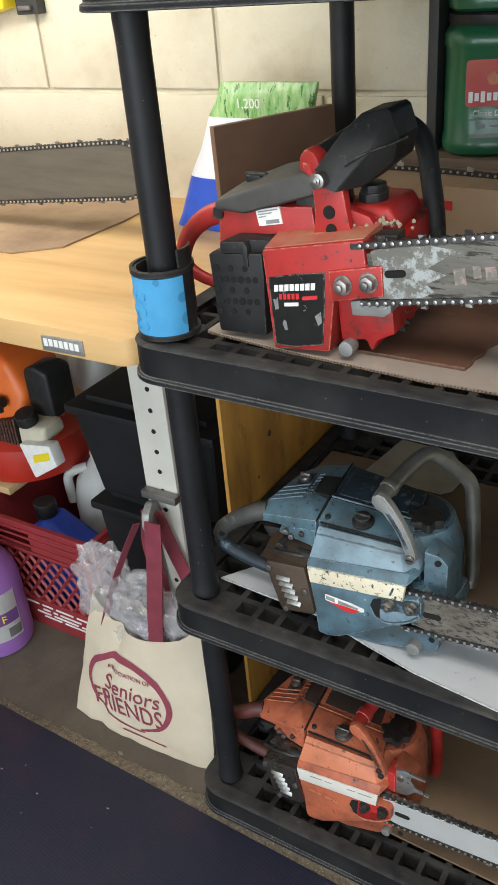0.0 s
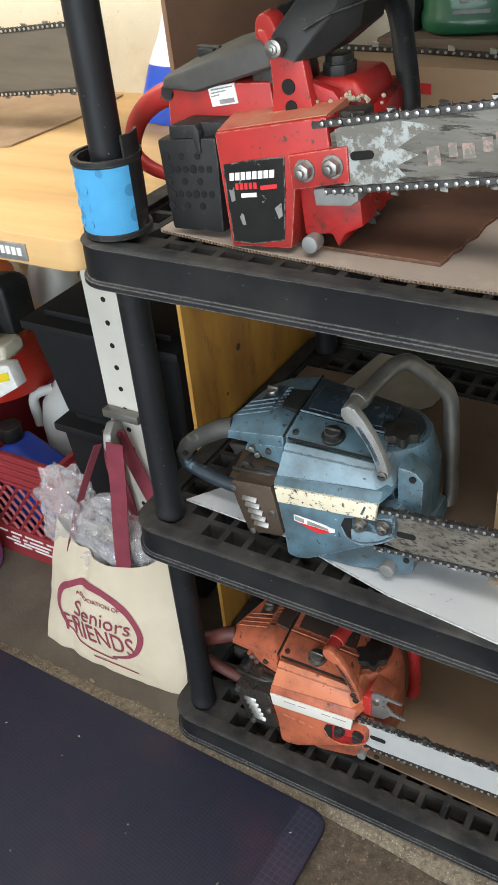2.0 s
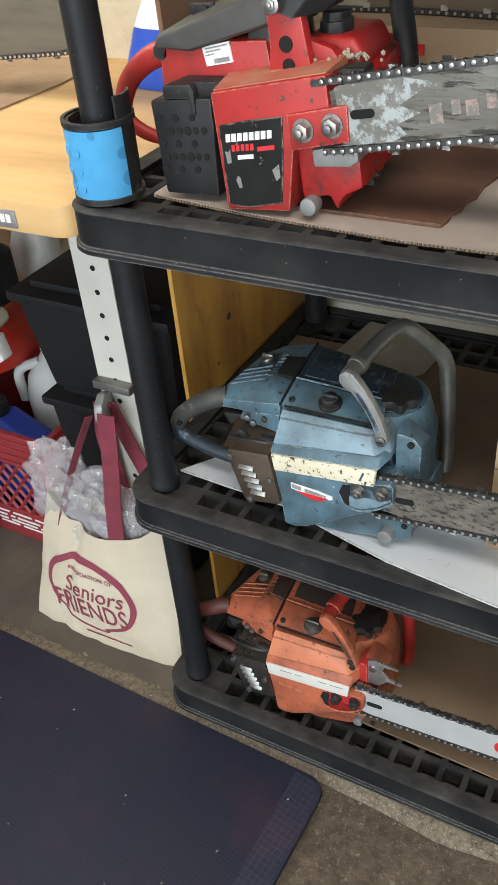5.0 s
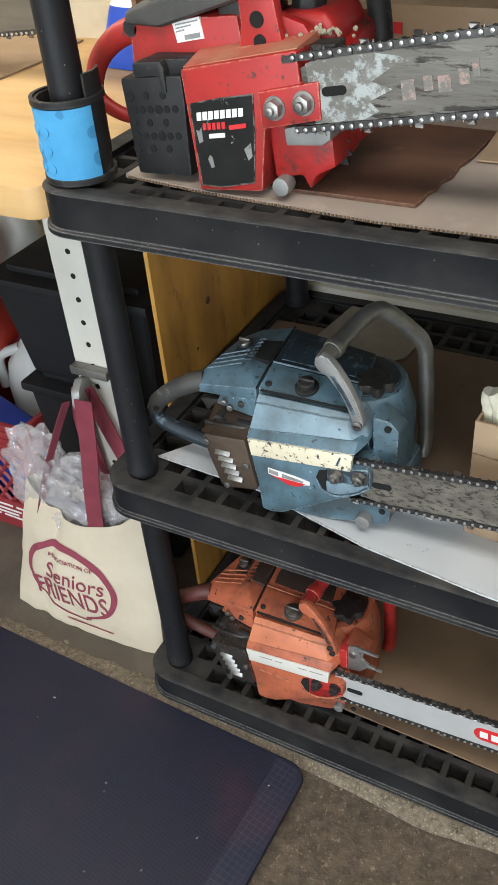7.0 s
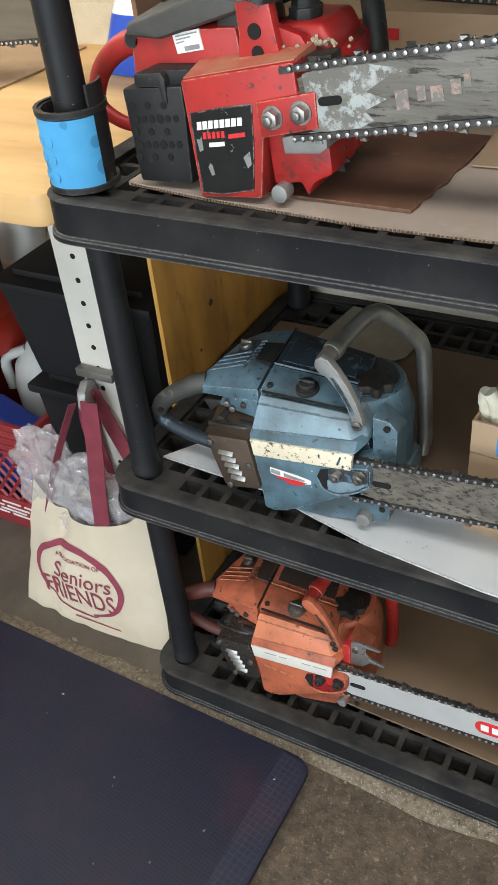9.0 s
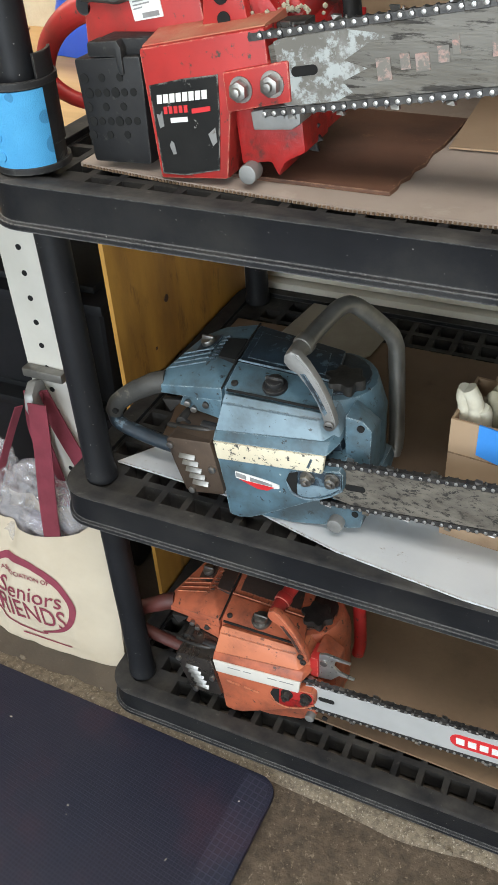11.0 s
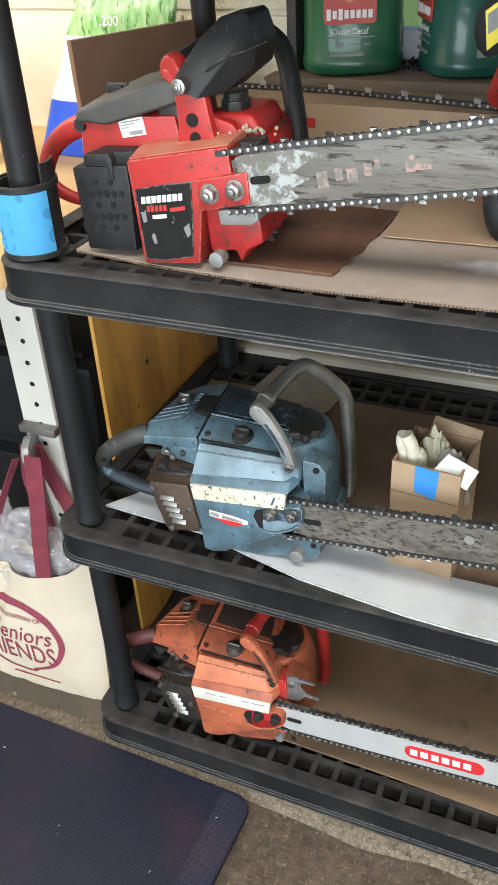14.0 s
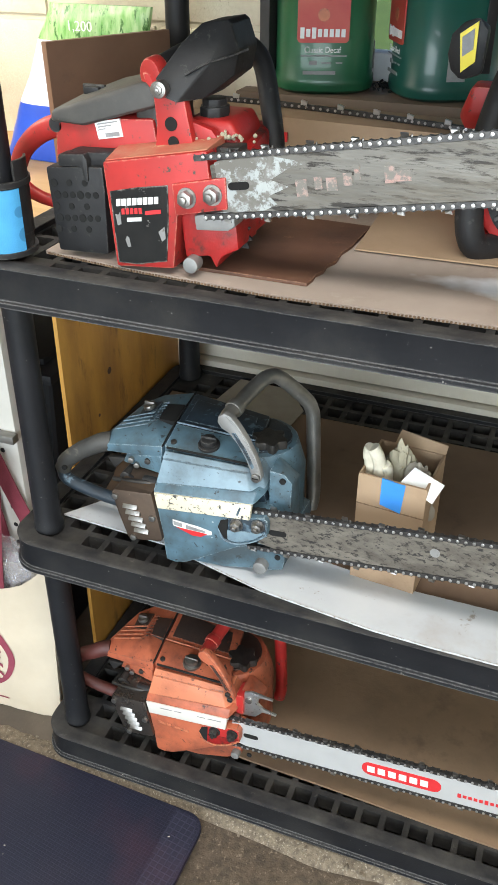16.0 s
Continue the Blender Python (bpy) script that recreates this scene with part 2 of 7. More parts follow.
white_board = M("white_board", (0.62, 0.645, 0.67), (0.54, 0.565, 0.6), 0.42, scale=8, spot=(0.33, 0.3, 0.27), spot_scale=30, spot_at=0.635, spot_soft=0.06, grime=(0.42, 0.37, 0.33), grime_scale=7, grime_at=0.55, speck=(0.12, 0.1, 0.08), speck_scale=30, speck_r=0.07, edge=(0.2, 0.15, 0.1), bump=0.3, bump_scale=28)
grey_card = M("grey_card", (0.36, 0.33, 0.28), (0.28, 0.25, 0.21), 0.7, scale=14, spot=(0.12, 0.1, 0.08), spot_scale=34, spot_at=0.7, bump=0.15)
plywood = M("plywood", (0.66, 0.34, 0.07), (0.48, 0.22, 0.04), 0.42, scale=8, spot=(0.14, 0.06, 0.022), spot_scale=11, spot_at=0.57, spot_soft=0.14, grime=(0.28, 0.13, 0.04), grime_scale=6, grime_at=0.5, stretch=(1, 1.6, 0.5), bump=0.08)
bench_wood = M("bench_wood", (0.68, 0.44, 0.2), (0.56, 0.34, 0.14), 0.4, scale=9, spot=(0.4, 0.24, 0.1), spot_scale=30, spot_at=0.66, spot_soft=0.12, grime=(0.46, 0.28, 0.12), grime_scale=6, grime_at=0.55, stretch=(0.25, 2.2, 2.2), bump=0.05)
leg_paint = M("leg_paint", (0.62, 0.6, 0.55), (0.54, 0.52, 0.47), 0.45, scale=9, spot=(0.3, 0.27, 0.22), spot_scale=60, spot_at=0.72, bump=0.06)
nameplate = M("nameplate", (0.42, 0.42, 0.41), (0.3, 0.3, 0.3), 0.35, metal=0.7, scale=70, bump=0.05)
wall_paint = M("wall_paint", (0.72, 0.66, 0.51), (0.63, 0.56, 0.42), 0.7, scale=6, spot=(0.45, 0.37, 0.25), spot_scale=90, spot_at=0.66, spot_soft=0.05, grime=(0.5, 0.42, 0.29), grime_scale=5, grime_at=0.52, bump=0.3, bump_scale=190, pits=True)
mortar = M("mortar", (0.64, 0.58, 0.44), (0.54, 0.48, 0.36), 0.85, scale=30, bump=0.5)
white_trim = M("white_trim", (0.66, 0.62, 0.53), (0.54, 0.5, 0.41), 0.5, scale=6, spot=(0.3, 0.26, 0.2), spot_scale=30, spot_at=0.66, spot_soft=0.2, bump=0.15)
concrete = M("concrete", (0.145, 0.117, 0.09), (0.085, 0.068, 0.053), 0.75, scale=9, spot=(0.32, 0.28, 0.22), spot_scale=150, spot_at=0.62, grime=(0.085, 0.072, 0.058), grime_scale=6, grime_at=0.46, spot_soft=0.2, bump=0.4, bump_scale=160)
sand_floor = M("sand_floor", (0.13, 0.098, 0.068), (0.065, 0.048, 0.034), 0.95, scale=70, spot=(0.24, 0.19, 0.135), spot_scale=130, spot_at=0.57, spot_soft=0.1, grime=(0.055, 0.042, 0.031), grime_scale=30, speck=(0.21, 0.165, 0.12), speck_scale=150, speck_r=0.18, bump=1.0, bump_scale=170)
rubble = M("rubble", (0.25, 0.205, 0.15), (0.11, 0.088, 0.064), 0.95, scale=110, spot=(0.38, 0.33, 0.26), spot_scale=260, spot_at=0.57, bump=0.9, bump_scale=300)
ceiling_paint = M("ceiling_paint", (0.62, 0.6, 0.55), (0.54, 0.52, 0.48), 0.8, scale=4, bump=0.2)
canvas = M("canvas", (0.62, 0.54, 0.42), (0.54, 0.46, 0.35), 0.9, scale=9, grime=(0.55, 0.46, 0.34), grime_scale=12, grime_at=0.56, spot=(0.5, 0.4, 0.27), spot_scale=14, spot_at=0.68, spot_soft=0.15, bump=0.35, bump_scale=700)
strap_cloth = M("strap_cloth", (0.22, 0.035, 0.055), (0.16, 0.026, 0.04), 0.85, scale=30, bump=0.4, bump_scale=800)
blue_strap = M("blue_strap", (0.07, 0.36, 0.66), (0.055, 0.3, 0.58), 0.6, scale=20, spot=(0.03, 0.17, 0.34), spot_scale=130, spot_at=0.7, speck=(0.035, 0.2, 0.4), speck_scale=55, speck_r=0.5, bump=0.5, bump_scale=900)
crate_red = M("crate_red", (0.3, 0.03, 0.035), (0.22, 0.022, 0.026), 0.45, scale=14, spot=(0.36, 0.1, 0.09), spot_scale=50, spot_at=0.68, bump=0.1)
tote_black = M("tote_black", (0.01, 0.0105, 0.012), (0.015, 0.0155, 0.017), 0.5, spec=0.25, scale=8, bump=0.15, bump_scale=250)
jug_blue = M("jug_blue", (0.02, 0.06, 0.42), (0.016, 0.045, 0.33), 0.35, scale=20, bump=0.05)
jug_white = M("jug_white", (0.6, 0.6, 0.58), (0.5, 0.5, 0.48), 0.35, scale=14, bump=0.05, alpha=0.85)
jug_purple = M("jug_purple", (0.32, 0.15, 0.46), (0.27, 0.12, 0.4), 0.3, scale=10, bump=0.04)
tank_red = M("tank_red", (0.5, 0.03, 0.015), (0.42, 0.024, 0.012), 0.35, scale=14, bump=0.05)
engine_orange = M("engine_orange", (0.8, 0.17, 0.025), (0.7, 0.13, 0.02), 0.36, scale=16, bump=0.06)
tank_ivory = M("tank_ivory", (0.62, 0.57, 0.45), (0.52, 0.47, 0.36), 0.45, scale=20, bump=0.05)
coffee_green = M("coffee_green", (0.015, 0.12, 0.05), (0.01, 0.09, 0.04), 0.28, scale=10, bump=0.03, coat=0.3)
coffee_teal = M("coffee_teal", (0.01, 0.1, 0.075), (0.008, 0.075, 0.055), 0.28, scale=10, bump=0.03, coat=0.3)
label_red = M("label_red", (0.42, 0.03, 0.03), (0.5, 0.08, 0.05), 0.35, scale=14, bump=0.02)
yellow_plastic = M("yellow_plastic", (0.85, 0.68, 0.03), (0.78, 0.6, 0.02), 0.35, scale=15, bump=0.05)
seed_white = M("seed_white", (0.74, 0.76, 0.8), (0.64, 0.67, 0.73), 0.25, scale=12, bump=0.3, bump_scale=40)
seed_blue = M("seed_blue", (0.03, 0.1, 0.55), (0.02, 0.07, 0.45), 0.25, scale=12, bump=0.3, bump_scale=40)
seed_green = M("seed_green", (0.12, 0.36, 0.06), (0.45, 0.6, 0.3), 0.25, scale=60, spot=(0.04, 0.14, 0.02), spot_scale=70, spot_at=0.56, bump=0.4, bump_scale=60, stretch=(2, 1, 0.5))
tape_blue = M("tape_blue", (0.04, 0.26, 0.72), (0.03, 0.22, 0.64), 0.6, scale=30, bump=0.15)
glove_cloth = M("glove_cloth", (0.72, 0.68, 0.56), (0.6, 0.55, 0.43), 0.9, scale=40, bump=0.4, bump_scale=400)
rag_cloth = M("rag_cloth", (0.42, 0.38, 0.28), (0.3, 0.27, 0.19), 0.9, scale=30, bump=0.4, bump_scale=300)
pine_scrap = M("pine_scrap", (0.6, 0.42, 0.22), (0.5, 0.33, 0.16), 0.7, scale=14, stretch=(0.3, 2, 2), bump=0.1)
sill_wood = M("sill_wood", (0.2, 0.14, 0.095), (0.13, 0.09, 0.06), 0.55, scale=10, spot=(0.3, 0.24, 0.2), spot_scale=24, spot_at=0.66, spot_soft=0.1, stretch=(0.3, 2, 2), bump=0.15)
frame_dark = M("frame_dark", (0.05, 0.048, 0.045), (0.035, 0.034, 0.032), 0.5, scale=14, bump=0.1)
frame_white = M("frame_white", (0.7, 0.71, 0.72), (0.6, 0.61, 0.62), 0.4, scale=14, bump=0.05)
grass_ground = M("grass_ground", (0.09, 0.16, 0.04), (0.12, 0.2, 0.05), 0.95, scale=3, bump=0.5, bump_scale=40)
path_stone = M("path_stone", (0.42, 0.41, 0.39), (0.36, 0.35, 0.33), 0.9, scale=6, bump=0.2)
dark_red_box = M("dark_red_box", (0.12, 0.022, 0.016), (0.08, 0.016, 0.012), 0.5, scale=12, bump=0.1)
debris = M("debris", (0.55, 0.5, 0.42), (0.35, 0.3, 0.22), 0.9, scale=90, bump=0.2)


def mat_floor(size=150, lift_by=1.0):
    """Navy foam mat with a fine pressed check and a purple sheen painted in."""
    # spot: purple sheen put into the base colour as soft patches
    m = M("foam_mat", (0.004, 0.008, 0.026), (0.01, 0.0105, 0.027), 0.5, scale=7, spot=(0.034, 0.014, 0.03), spot_scale=5, spot_at=0.5, spot_soft=0.22, speck=(0.25, 0.22, 0.2), speck_scale=22, speck_r=0.04, bump=0.0)
    n, l = m.node_tree.nodes, m.node_tree.links
    co, mp, ch, bp = (n.new("ShaderNode" + k) for k in ("TexCoord", "Mapping", "TexBrick", "Bump"))
    mp.inputs["Rotation"].default_value = (0, 0, radians(8))
    ch.inputs["Scale"].default_value = 1.0
    ch.offset, ch.squash = 0.0, 1.0
    ch.inputs["Brick Width"].default_value, ch.inputs["Row Height"].default_value = 1 / size, 1 / size
    ch.inputs["Mortar Size"].default_value, ch.inputs["Mortar Smooth"].default_value = 0.12 / size, 0.3
    bp.inputs["Strength"].default_value, bp.inputs["Distance"].default_value = 0.7, 0.0015
    l.new(co.outputs["Object"], mp.inputs[0])
    l.new(mp.outputs[0], ch.inputs["Vector"])
    l.new(ch.outputs["Fac"], bp.inputs["Height"])
    l.new(bp.outputs[0], n["Principled BSDF"].inputs["Normal"])
    old = n["Principled BSDF"].inputs["Base Color"].links[0].from_socket
    lift = n.new("ShaderNodeMix")
    lift.data_type, lift.blend_type = "RGBA", "ADD"
    ch.inputs["Color1"].default_value, ch.inputs["Color2"].default_value, ch.inputs["Mortar"].default_value = (0, 0, 0, 1), (0.006, 0.006, 0.011, 1), (0.021, 0.02, 0.034, 1)
    lift.inputs["Factor"].default_value = lift_by
    l.new(old, lift.inputs[6])
    l.new(ch.outputs["Color"], lift.inputs[7])
    l.new(lift.outputs[2], n["Principled BSDF"].inputs["Base Color"])
    return m


foam_mat = mat_floor(175, 0.45)
mat_border = mat_floor(105, 0.6)
mat_border.name = "mat_border"


def white_patch_liner():
    """Pale cardboard with one soft-edged white patch."""
    m = M("liner_card", (0.42, 0.35, 0.3), (0.33, 0.265, 0.22), 0.62, scale=5, spot=(0.5, 0.43, 0.37), spot_scale=9, spot_at=0.55, spot_soft=0.2, grime=(0.22, 0.17, 0.13), grime_scale=6, grime_at=0.54, bump=0.15, bump_scale=120, rough2=0.75)
    n, l = m.node_tree.nodes, m.node_tree.links
    co, mp, nz, addn, gr, rp, mx = (n.new("ShaderNode" + k) for k in ("TexCoord", "Mapping", "TexNoise", "VectorMath", "TexGradient", "MapRange", "Mix"))
    mp.inputs["Location"].default_value, mp.inputs["Scale"].default_value = (-0.7, 2.1, 0), (6, 26, 1)
    nz.inputs["Scale"].default_value = 30
    gr.gradient_type = "SPHERICAL"
    mx.data_type = "RGBA"
    rp.inputs["From Min"].default_value, rp.inputs["From Max"].default_value = 0.08, 0.45
    l.new(co.outputs["Object"], mp.inputs[0])
    l.new(co.outputs["Object"], nz.inputs["Vector"])
    sc = n.new("ShaderNodeVectorMath")
    sc.operation = "SCALE"
    sc.inputs["Scale"].default_value = 0.6
    l.new(nz.outputs["Color"], sc.inputs[0])
    l.new(mp.outputs[0], addn.inputs[0])
    l.new(sc.outputs[0], addn.inputs[1])
    l.new(addn.outputs[0], gr.inputs[0])
    l.new(gr.outputs["Fac"], rp.inputs["Value"])
    b = n["Principled BSDF"]
    old = b.inputs["Base Color"].links[0].from_socket
    l.new(rp.outputs[0], mx.inputs["Factor"])
    l.new(old, mx.inputs[6])
    mx.inputs[7].default_value = (0.78, 0.8, 0.83, 1)
    l.new(mx.outputs[2], b.inputs["Base Color"])
    return m


liner_card = white_patch_liner()


def film_plastic():
    m = bpy.data.materials.new("clear_film")
    m.use_nodes = True
    n, l = m.node_tree.nodes, m.node_tree.links
    b = n["Principled BSDF"]
    b.inputs["Base Color"].default_value = (0.62, 0.6, 0.62, 1)
    b.inputs["Roughness"].default_value, b.inputs["Alpha"].default_value = 0.1, 0.34
    b.inputs["Specular IOR Level"].default_value = 0.8
    co, nz, bp = (n.new("ShaderNode" + k) for k in ("TexCoord", "TexNoise", "Bump"))
    nz.noise_type = "RIDGED_MULTIFRACTAL"
    nz.inputs["Scale"].default_value, nz.inputs["Detail"].default_value = 28, 3
    bp.inputs["Strength"].default_value, bp.inputs["Distance"].default_value = 0.9, 0.01
    l.new(co.outputs["Object"], nz.inputs["Vector"])
    l.new(nz.outputs["Fac"], bp.inputs["Height"])
    l.new(bp.outputs[0], b.inputs["Normal"])
    return m


clear_film = film_plastic()
glass = bpy.data.materials.new("window_glass")
glass.use_nodes = True
gb = glass.node_tree.nodes["Principled BSDF"]
gb.inputs["Transmission Weight"].default_value, gb.inputs["Roughness"].default_value, gb.inputs["IOR"].default_value = 1.0, 0.02, 1.45


# ---- builders ----
WORLD = {}


def thing(name, at, label, category, group="", kind="", turn=0):
    ob = new(name)
    ob.matrix_basis = pose(*at, 0, 0, turn)
    ob.empty_display_size = 0.05
    WORLD[ob] = pose(*at, 0, 0, turn)
    return tagged(ob, label, category, group, kind)


def smooth(me, angle=35):
    me.polygons.foreach_set("use_smooth", [True] * len(me.polygons))
    me.set_sharp_from_angle(angle=radians(angle))


def part(name, bm, material, parent=None, label="", local=False):
    """One mesh object under a thing or a part. The mesh is given in the world's metres, or, if local, in the thing's own."""
    me = bpy.data.meshes.new(name)
    bmesh.ops.recalc_face_normals(bm, faces=bm.faces)
    bm.to_mesh(me)
    bm.free()
    ob = new(name, me)
    if parent:
        ob.parent = parent
        WORLD[ob] = WORLD[parent]
        if not local:
            me.transform(WORLD[parent].inverted())
    else:
        WORLD[ob] = Matrix()
    for m in material if isinstance(material, (list, tuple)) else [material]:
        me.materials.append(m)
    smooth(me)
    if label:
        ob["label"] = label
    return ob


def single(name, bm, material, label, category, kind="", group=""):
    return tagged(part(name, bm, material), label, category, group, kind)


def bevelled(bm, size, seg=2):
    if size > 0:
        bmesh.ops.recalc_face_normals(bm, faces=bm.faces)
        es = [e for e in bm.edges if len(e.link_faces) == 2 and e.calc_face_angle(0) > radians(25)]
        bmesh.ops.bevel(bm, geom=es, offset=size, segments=seg, profile=0.6, affect="EDGES", clamp_overlap=True)
    return bm


def add(bm, other):
    me = bpy.data.meshes.new("tmp")
    other.to_mesh(me)
    other.free()
    bm.from_mesh(me)
    bpy.data.meshes.remove(me)
    return bm


def box(x0, x1, y0, y1, z0, z1, r=0.0, seg=2):
    bm = bmesh.new()
    bmesh.ops.create_cube(bm, size=1)
    for v in bm.verts:
        v.co = Vector(((x0 + x1) / 2 + v.co.x * (x1 - x0), (y0 + y1) / 2 + v.co.y * (y1 - y0), (z0 + z1) / 2 + v.co.z * (z1 - z0)))
    return bevelled(bm, r, seg)


def prism(pts, y0, y1, r=0.0, seg=2):
    """A plate cut to the outline pts (x, z), from y0 back to y1."""
    bm = bmesh.new()
    a = [bm.verts.new((x, y0, z)) for x, z in pts]
    b = [bm.verts.new((x, y1, z)) for x, z in pts]
    n = len(pts)
    bm.faces.new(a)
    bm.faces.new(b[::-1])
    for i in range(n):
        bm.faces.new((a[i], b[i], b[(i + 1) % n], a[(i + 1) % n]))
    return bevelled(bm, r, seg)


def slab(pts, z0, z1, r=0.0):
    """A sheet cut to the outline pts (x, y), from z0 up to z1."""
    bm = prism([(x, y) for x, y in pts], z0, z1, 0)
    for v in bm.verts:
        v.co = Vector((v.co.x, v.co.z, v.co.y))
    return bevelled(bm, r)


def hull(pts, r=0.0, seg=2):
    bm = bmesh.new()
    for p in pts:
        bm.verts.new(p)
    res = bmesh.ops.convex_hull(bm, input=bm.verts)
    bmesh.ops.delete(bm, geom=[g for g in res["geom_interior"] if isinstance(g, bmesh.types.BMVert)], context="VERTS")
    bmesh.ops.dissolve_limit(bm, angle_limit=radians(2), verts=bm.verts, edges=bm.edges)
    return bevelled(bm, r, seg)


def cyl(c, axis, r, d, n=20, r2=None, bev=0.0):
    """A drum round c, its axis that way, d long."""
    bm = bmesh.new()
    bmesh.ops.create_cone(bm, cap_ends=True, segments=n, radius1=r, radius2=r if r2 is None else r2, depth=d)
    bevelled(bm, bev)
    q = Vector(axis).to_track_quat("Z", "Y").to_matrix().to_4x4()
    bm.transform(Matrix.Translation(c) @ q)
    return bm


def spline(pts, n=8):
    """A smooth line through pts."""
    P = [Vector(p) for p in pts]
    P = [2 * P[0] - P[1], *P, 2 * P[-1] - P[-2]]
    out = []
    for i in range(1, len(P) - 2):
        for k in range(n):
            t = k / n
            a, b, c, d = P[i - 1], P[i], P[i + 1], P[i + 2]
            out.append(0.5 * ((2 * b) + (c - a) * t + (2 * a - 5 * b + 4 * c - d) * t * t + (3 * b - a - 3 * c + d) * t ** 3))
    out.append(P[-2])
    return out


def tube(pts, r, n=14, flat=1.0, smooth_n=8, cap=True):
    """A rod along pts; flat: its width across as a share of its height."""
    line = spline(pts, smooth_n) if smooth_n else [Vector(p) for p in pts]
    bm = bmesh.new()
    rings = []
    up = Vector((0, 1, 0))
    for i, p in enumerate(line):
        t = (line[min(i + 1, len(line) - 1)] - line[max(i - 1, 0)]).normalized()
        if abs(t.dot(up)) > 0.95:
            up = Vector((1, 0, 0))
        s = t.cross(up).normalized()
        u = s.cross(t).normalized()
        up = u
        rad = r[0] + (r[1] - r[0]) * i / (len(line) - 1) if isinstance(r, tuple) else r
        rings.append([bm.verts.new(p + rad * (math.cos(a) * s + flat * math.sin(a) * u)) for a in (2 * math.pi * k / n for k in range(n))])
    for a, b in zip(rings, rings[1:]):
        for k in range(n):
            bm.faces.new((a[k], a[(k + 1) % n], b[(k + 1) % n], b[k]))
    if cap:
        bm.faces.new(rings[0][::-1])
        bm.faces.new(rings[-1])
    return bm


def lathe(c, prof, n=32, squash=1.0):
    """A turned body at c from (radius, height) pairs."""
    bm = bmesh.new()
    rings = [[bm.verts.new((c[0] + r * math.cos(2 * math.pi * k / n), c[1] + squash * r * math.sin(2 * math.pi * k / n), c[2] + z)) for k in range(n)] for r, z in prof]
    for a, b in zip(rings, rings[1:]):
        for k in range(n):
            bm.faces.new((a[k], a[(k + 1) % n], b[(k + 1) % n], b[k]))
    bm.faces.new(rings[0][::-1])
    bm.faces.new(rings[-1])
    return bm


def ribbon(pts, w, side, th=0.0018, smooth_n=6):
    """A flat strap along pts, w wide in the direction side."""
    line, s = spline(pts, smooth_n), Vector(side).normalized()
    bm = bmesh.new()
    rows = []
    for i, p in enumerate(line):
        t = (line[min(i + 1, len(line) - 1)] - line[max(i - 1, 0)]).normalized()
        nrm = t.cross(s).normalized()
        rows.append([bm.verts.new(p + a * s * w / 2 + b * nrm * th / 2) for a, b in ((-1, -1), (1, -1), (1, 1), (-1, 1))])
    for a, b in zip(rows, rows[1:]):
        for k in range(4):
            bm.faces.new((a[k], a[(k + 1) % 4], b[(k + 1) % 4], b[k]))
    bm.faces.new(rows[0][::-1])
    bm.faces.new(rows[-1])
    return bm


def lettering(text, size, m, squeeze=1.0, slant=0.0):
    """The text as a thin mesh, its middle at the pose m, facing m's z."""
    cu = bpy.data.curves.new("text", "FONT")
    cu.body, cu.size, cu.align_x, cu.align_y, cu.extrude, cu.shear, cu.resolution_u = text, size, "CENTER", "CENTER", 0.0002, slant, 3
    ob = new("text", cu)
    bpy.context.view_layer.update()
    me = bpy.data.meshes.new_from_object(ob.evaluated_get(bpy.context.evaluated_depsgraph_get()))
    bm = bmesh.new()
    bm.from_mesh(me)
    bpy.data.objects.remove(ob)
    bpy.data.curves.remove(cu)
    bpy.data.meshes.remove(me)
    bm.transform(m @ Matrix.Diagonal((squeeze, 1, 1, 1)))
    return bm


def rounded(w, h, r, n=6):
    """The outline of a rounded rectangle about (0, 0)."""
    out = []
    for cx, cy, a0 in ((w / 2 - r, h / 2 - r, 0), (-w / 2 + r, h / 2 - r, 90), (-w / 2 + r, -h / 2 + r, 180), (w / 2 - r, -h / 2 + r, 270)):
        out += [(cx + r * math.cos(radians(a0 + 90 * k / n)), cy + r * math.sin(radians(a0 + 90 * k / n))) for k in range(n + 1)]
    return out


# ---- setting ----
WALL_Y = 0.63
bm = box(-2.4, 3.2, 0.012, WALL_Y + 0.22, -0.12, 0.0)
single("floor", bm, concrete, "worn brown-grey concrete garage floor", "floor", "structure")


def sandy_ground():
    bm = bmesh.new()
    bmesh.ops.create_grid(bm, x_segments=150, y_segments=60, size=0.5)
    for v in bm.verts:
        x, y = 0.6 + v.co.x * 2.4, -0.484 + v.co.y
        v.co = Vector((x, y, 0.004 * noise.noise((x * 14, y * 14, 0)) + 0.003 * noise.noise((x * 45, y * 45, 3)) - 0.004))
    return bm


single("sand", sandy_ground(), sand_floor, "loose brown sand and dust on the floor", "sand", "stuff")
single("ground", add(add(box(-2.4, 3.2, -4.0, 0.0105, -0.12, -0.012), box(-60, 60, -120, -4.0, -0.12, -0.03)), box(-60, 60, WALL_Y + 0.22, 140, -0.12, -0.05)), [concrete], "concrete floor and ground around the garage", "ground", "structure")


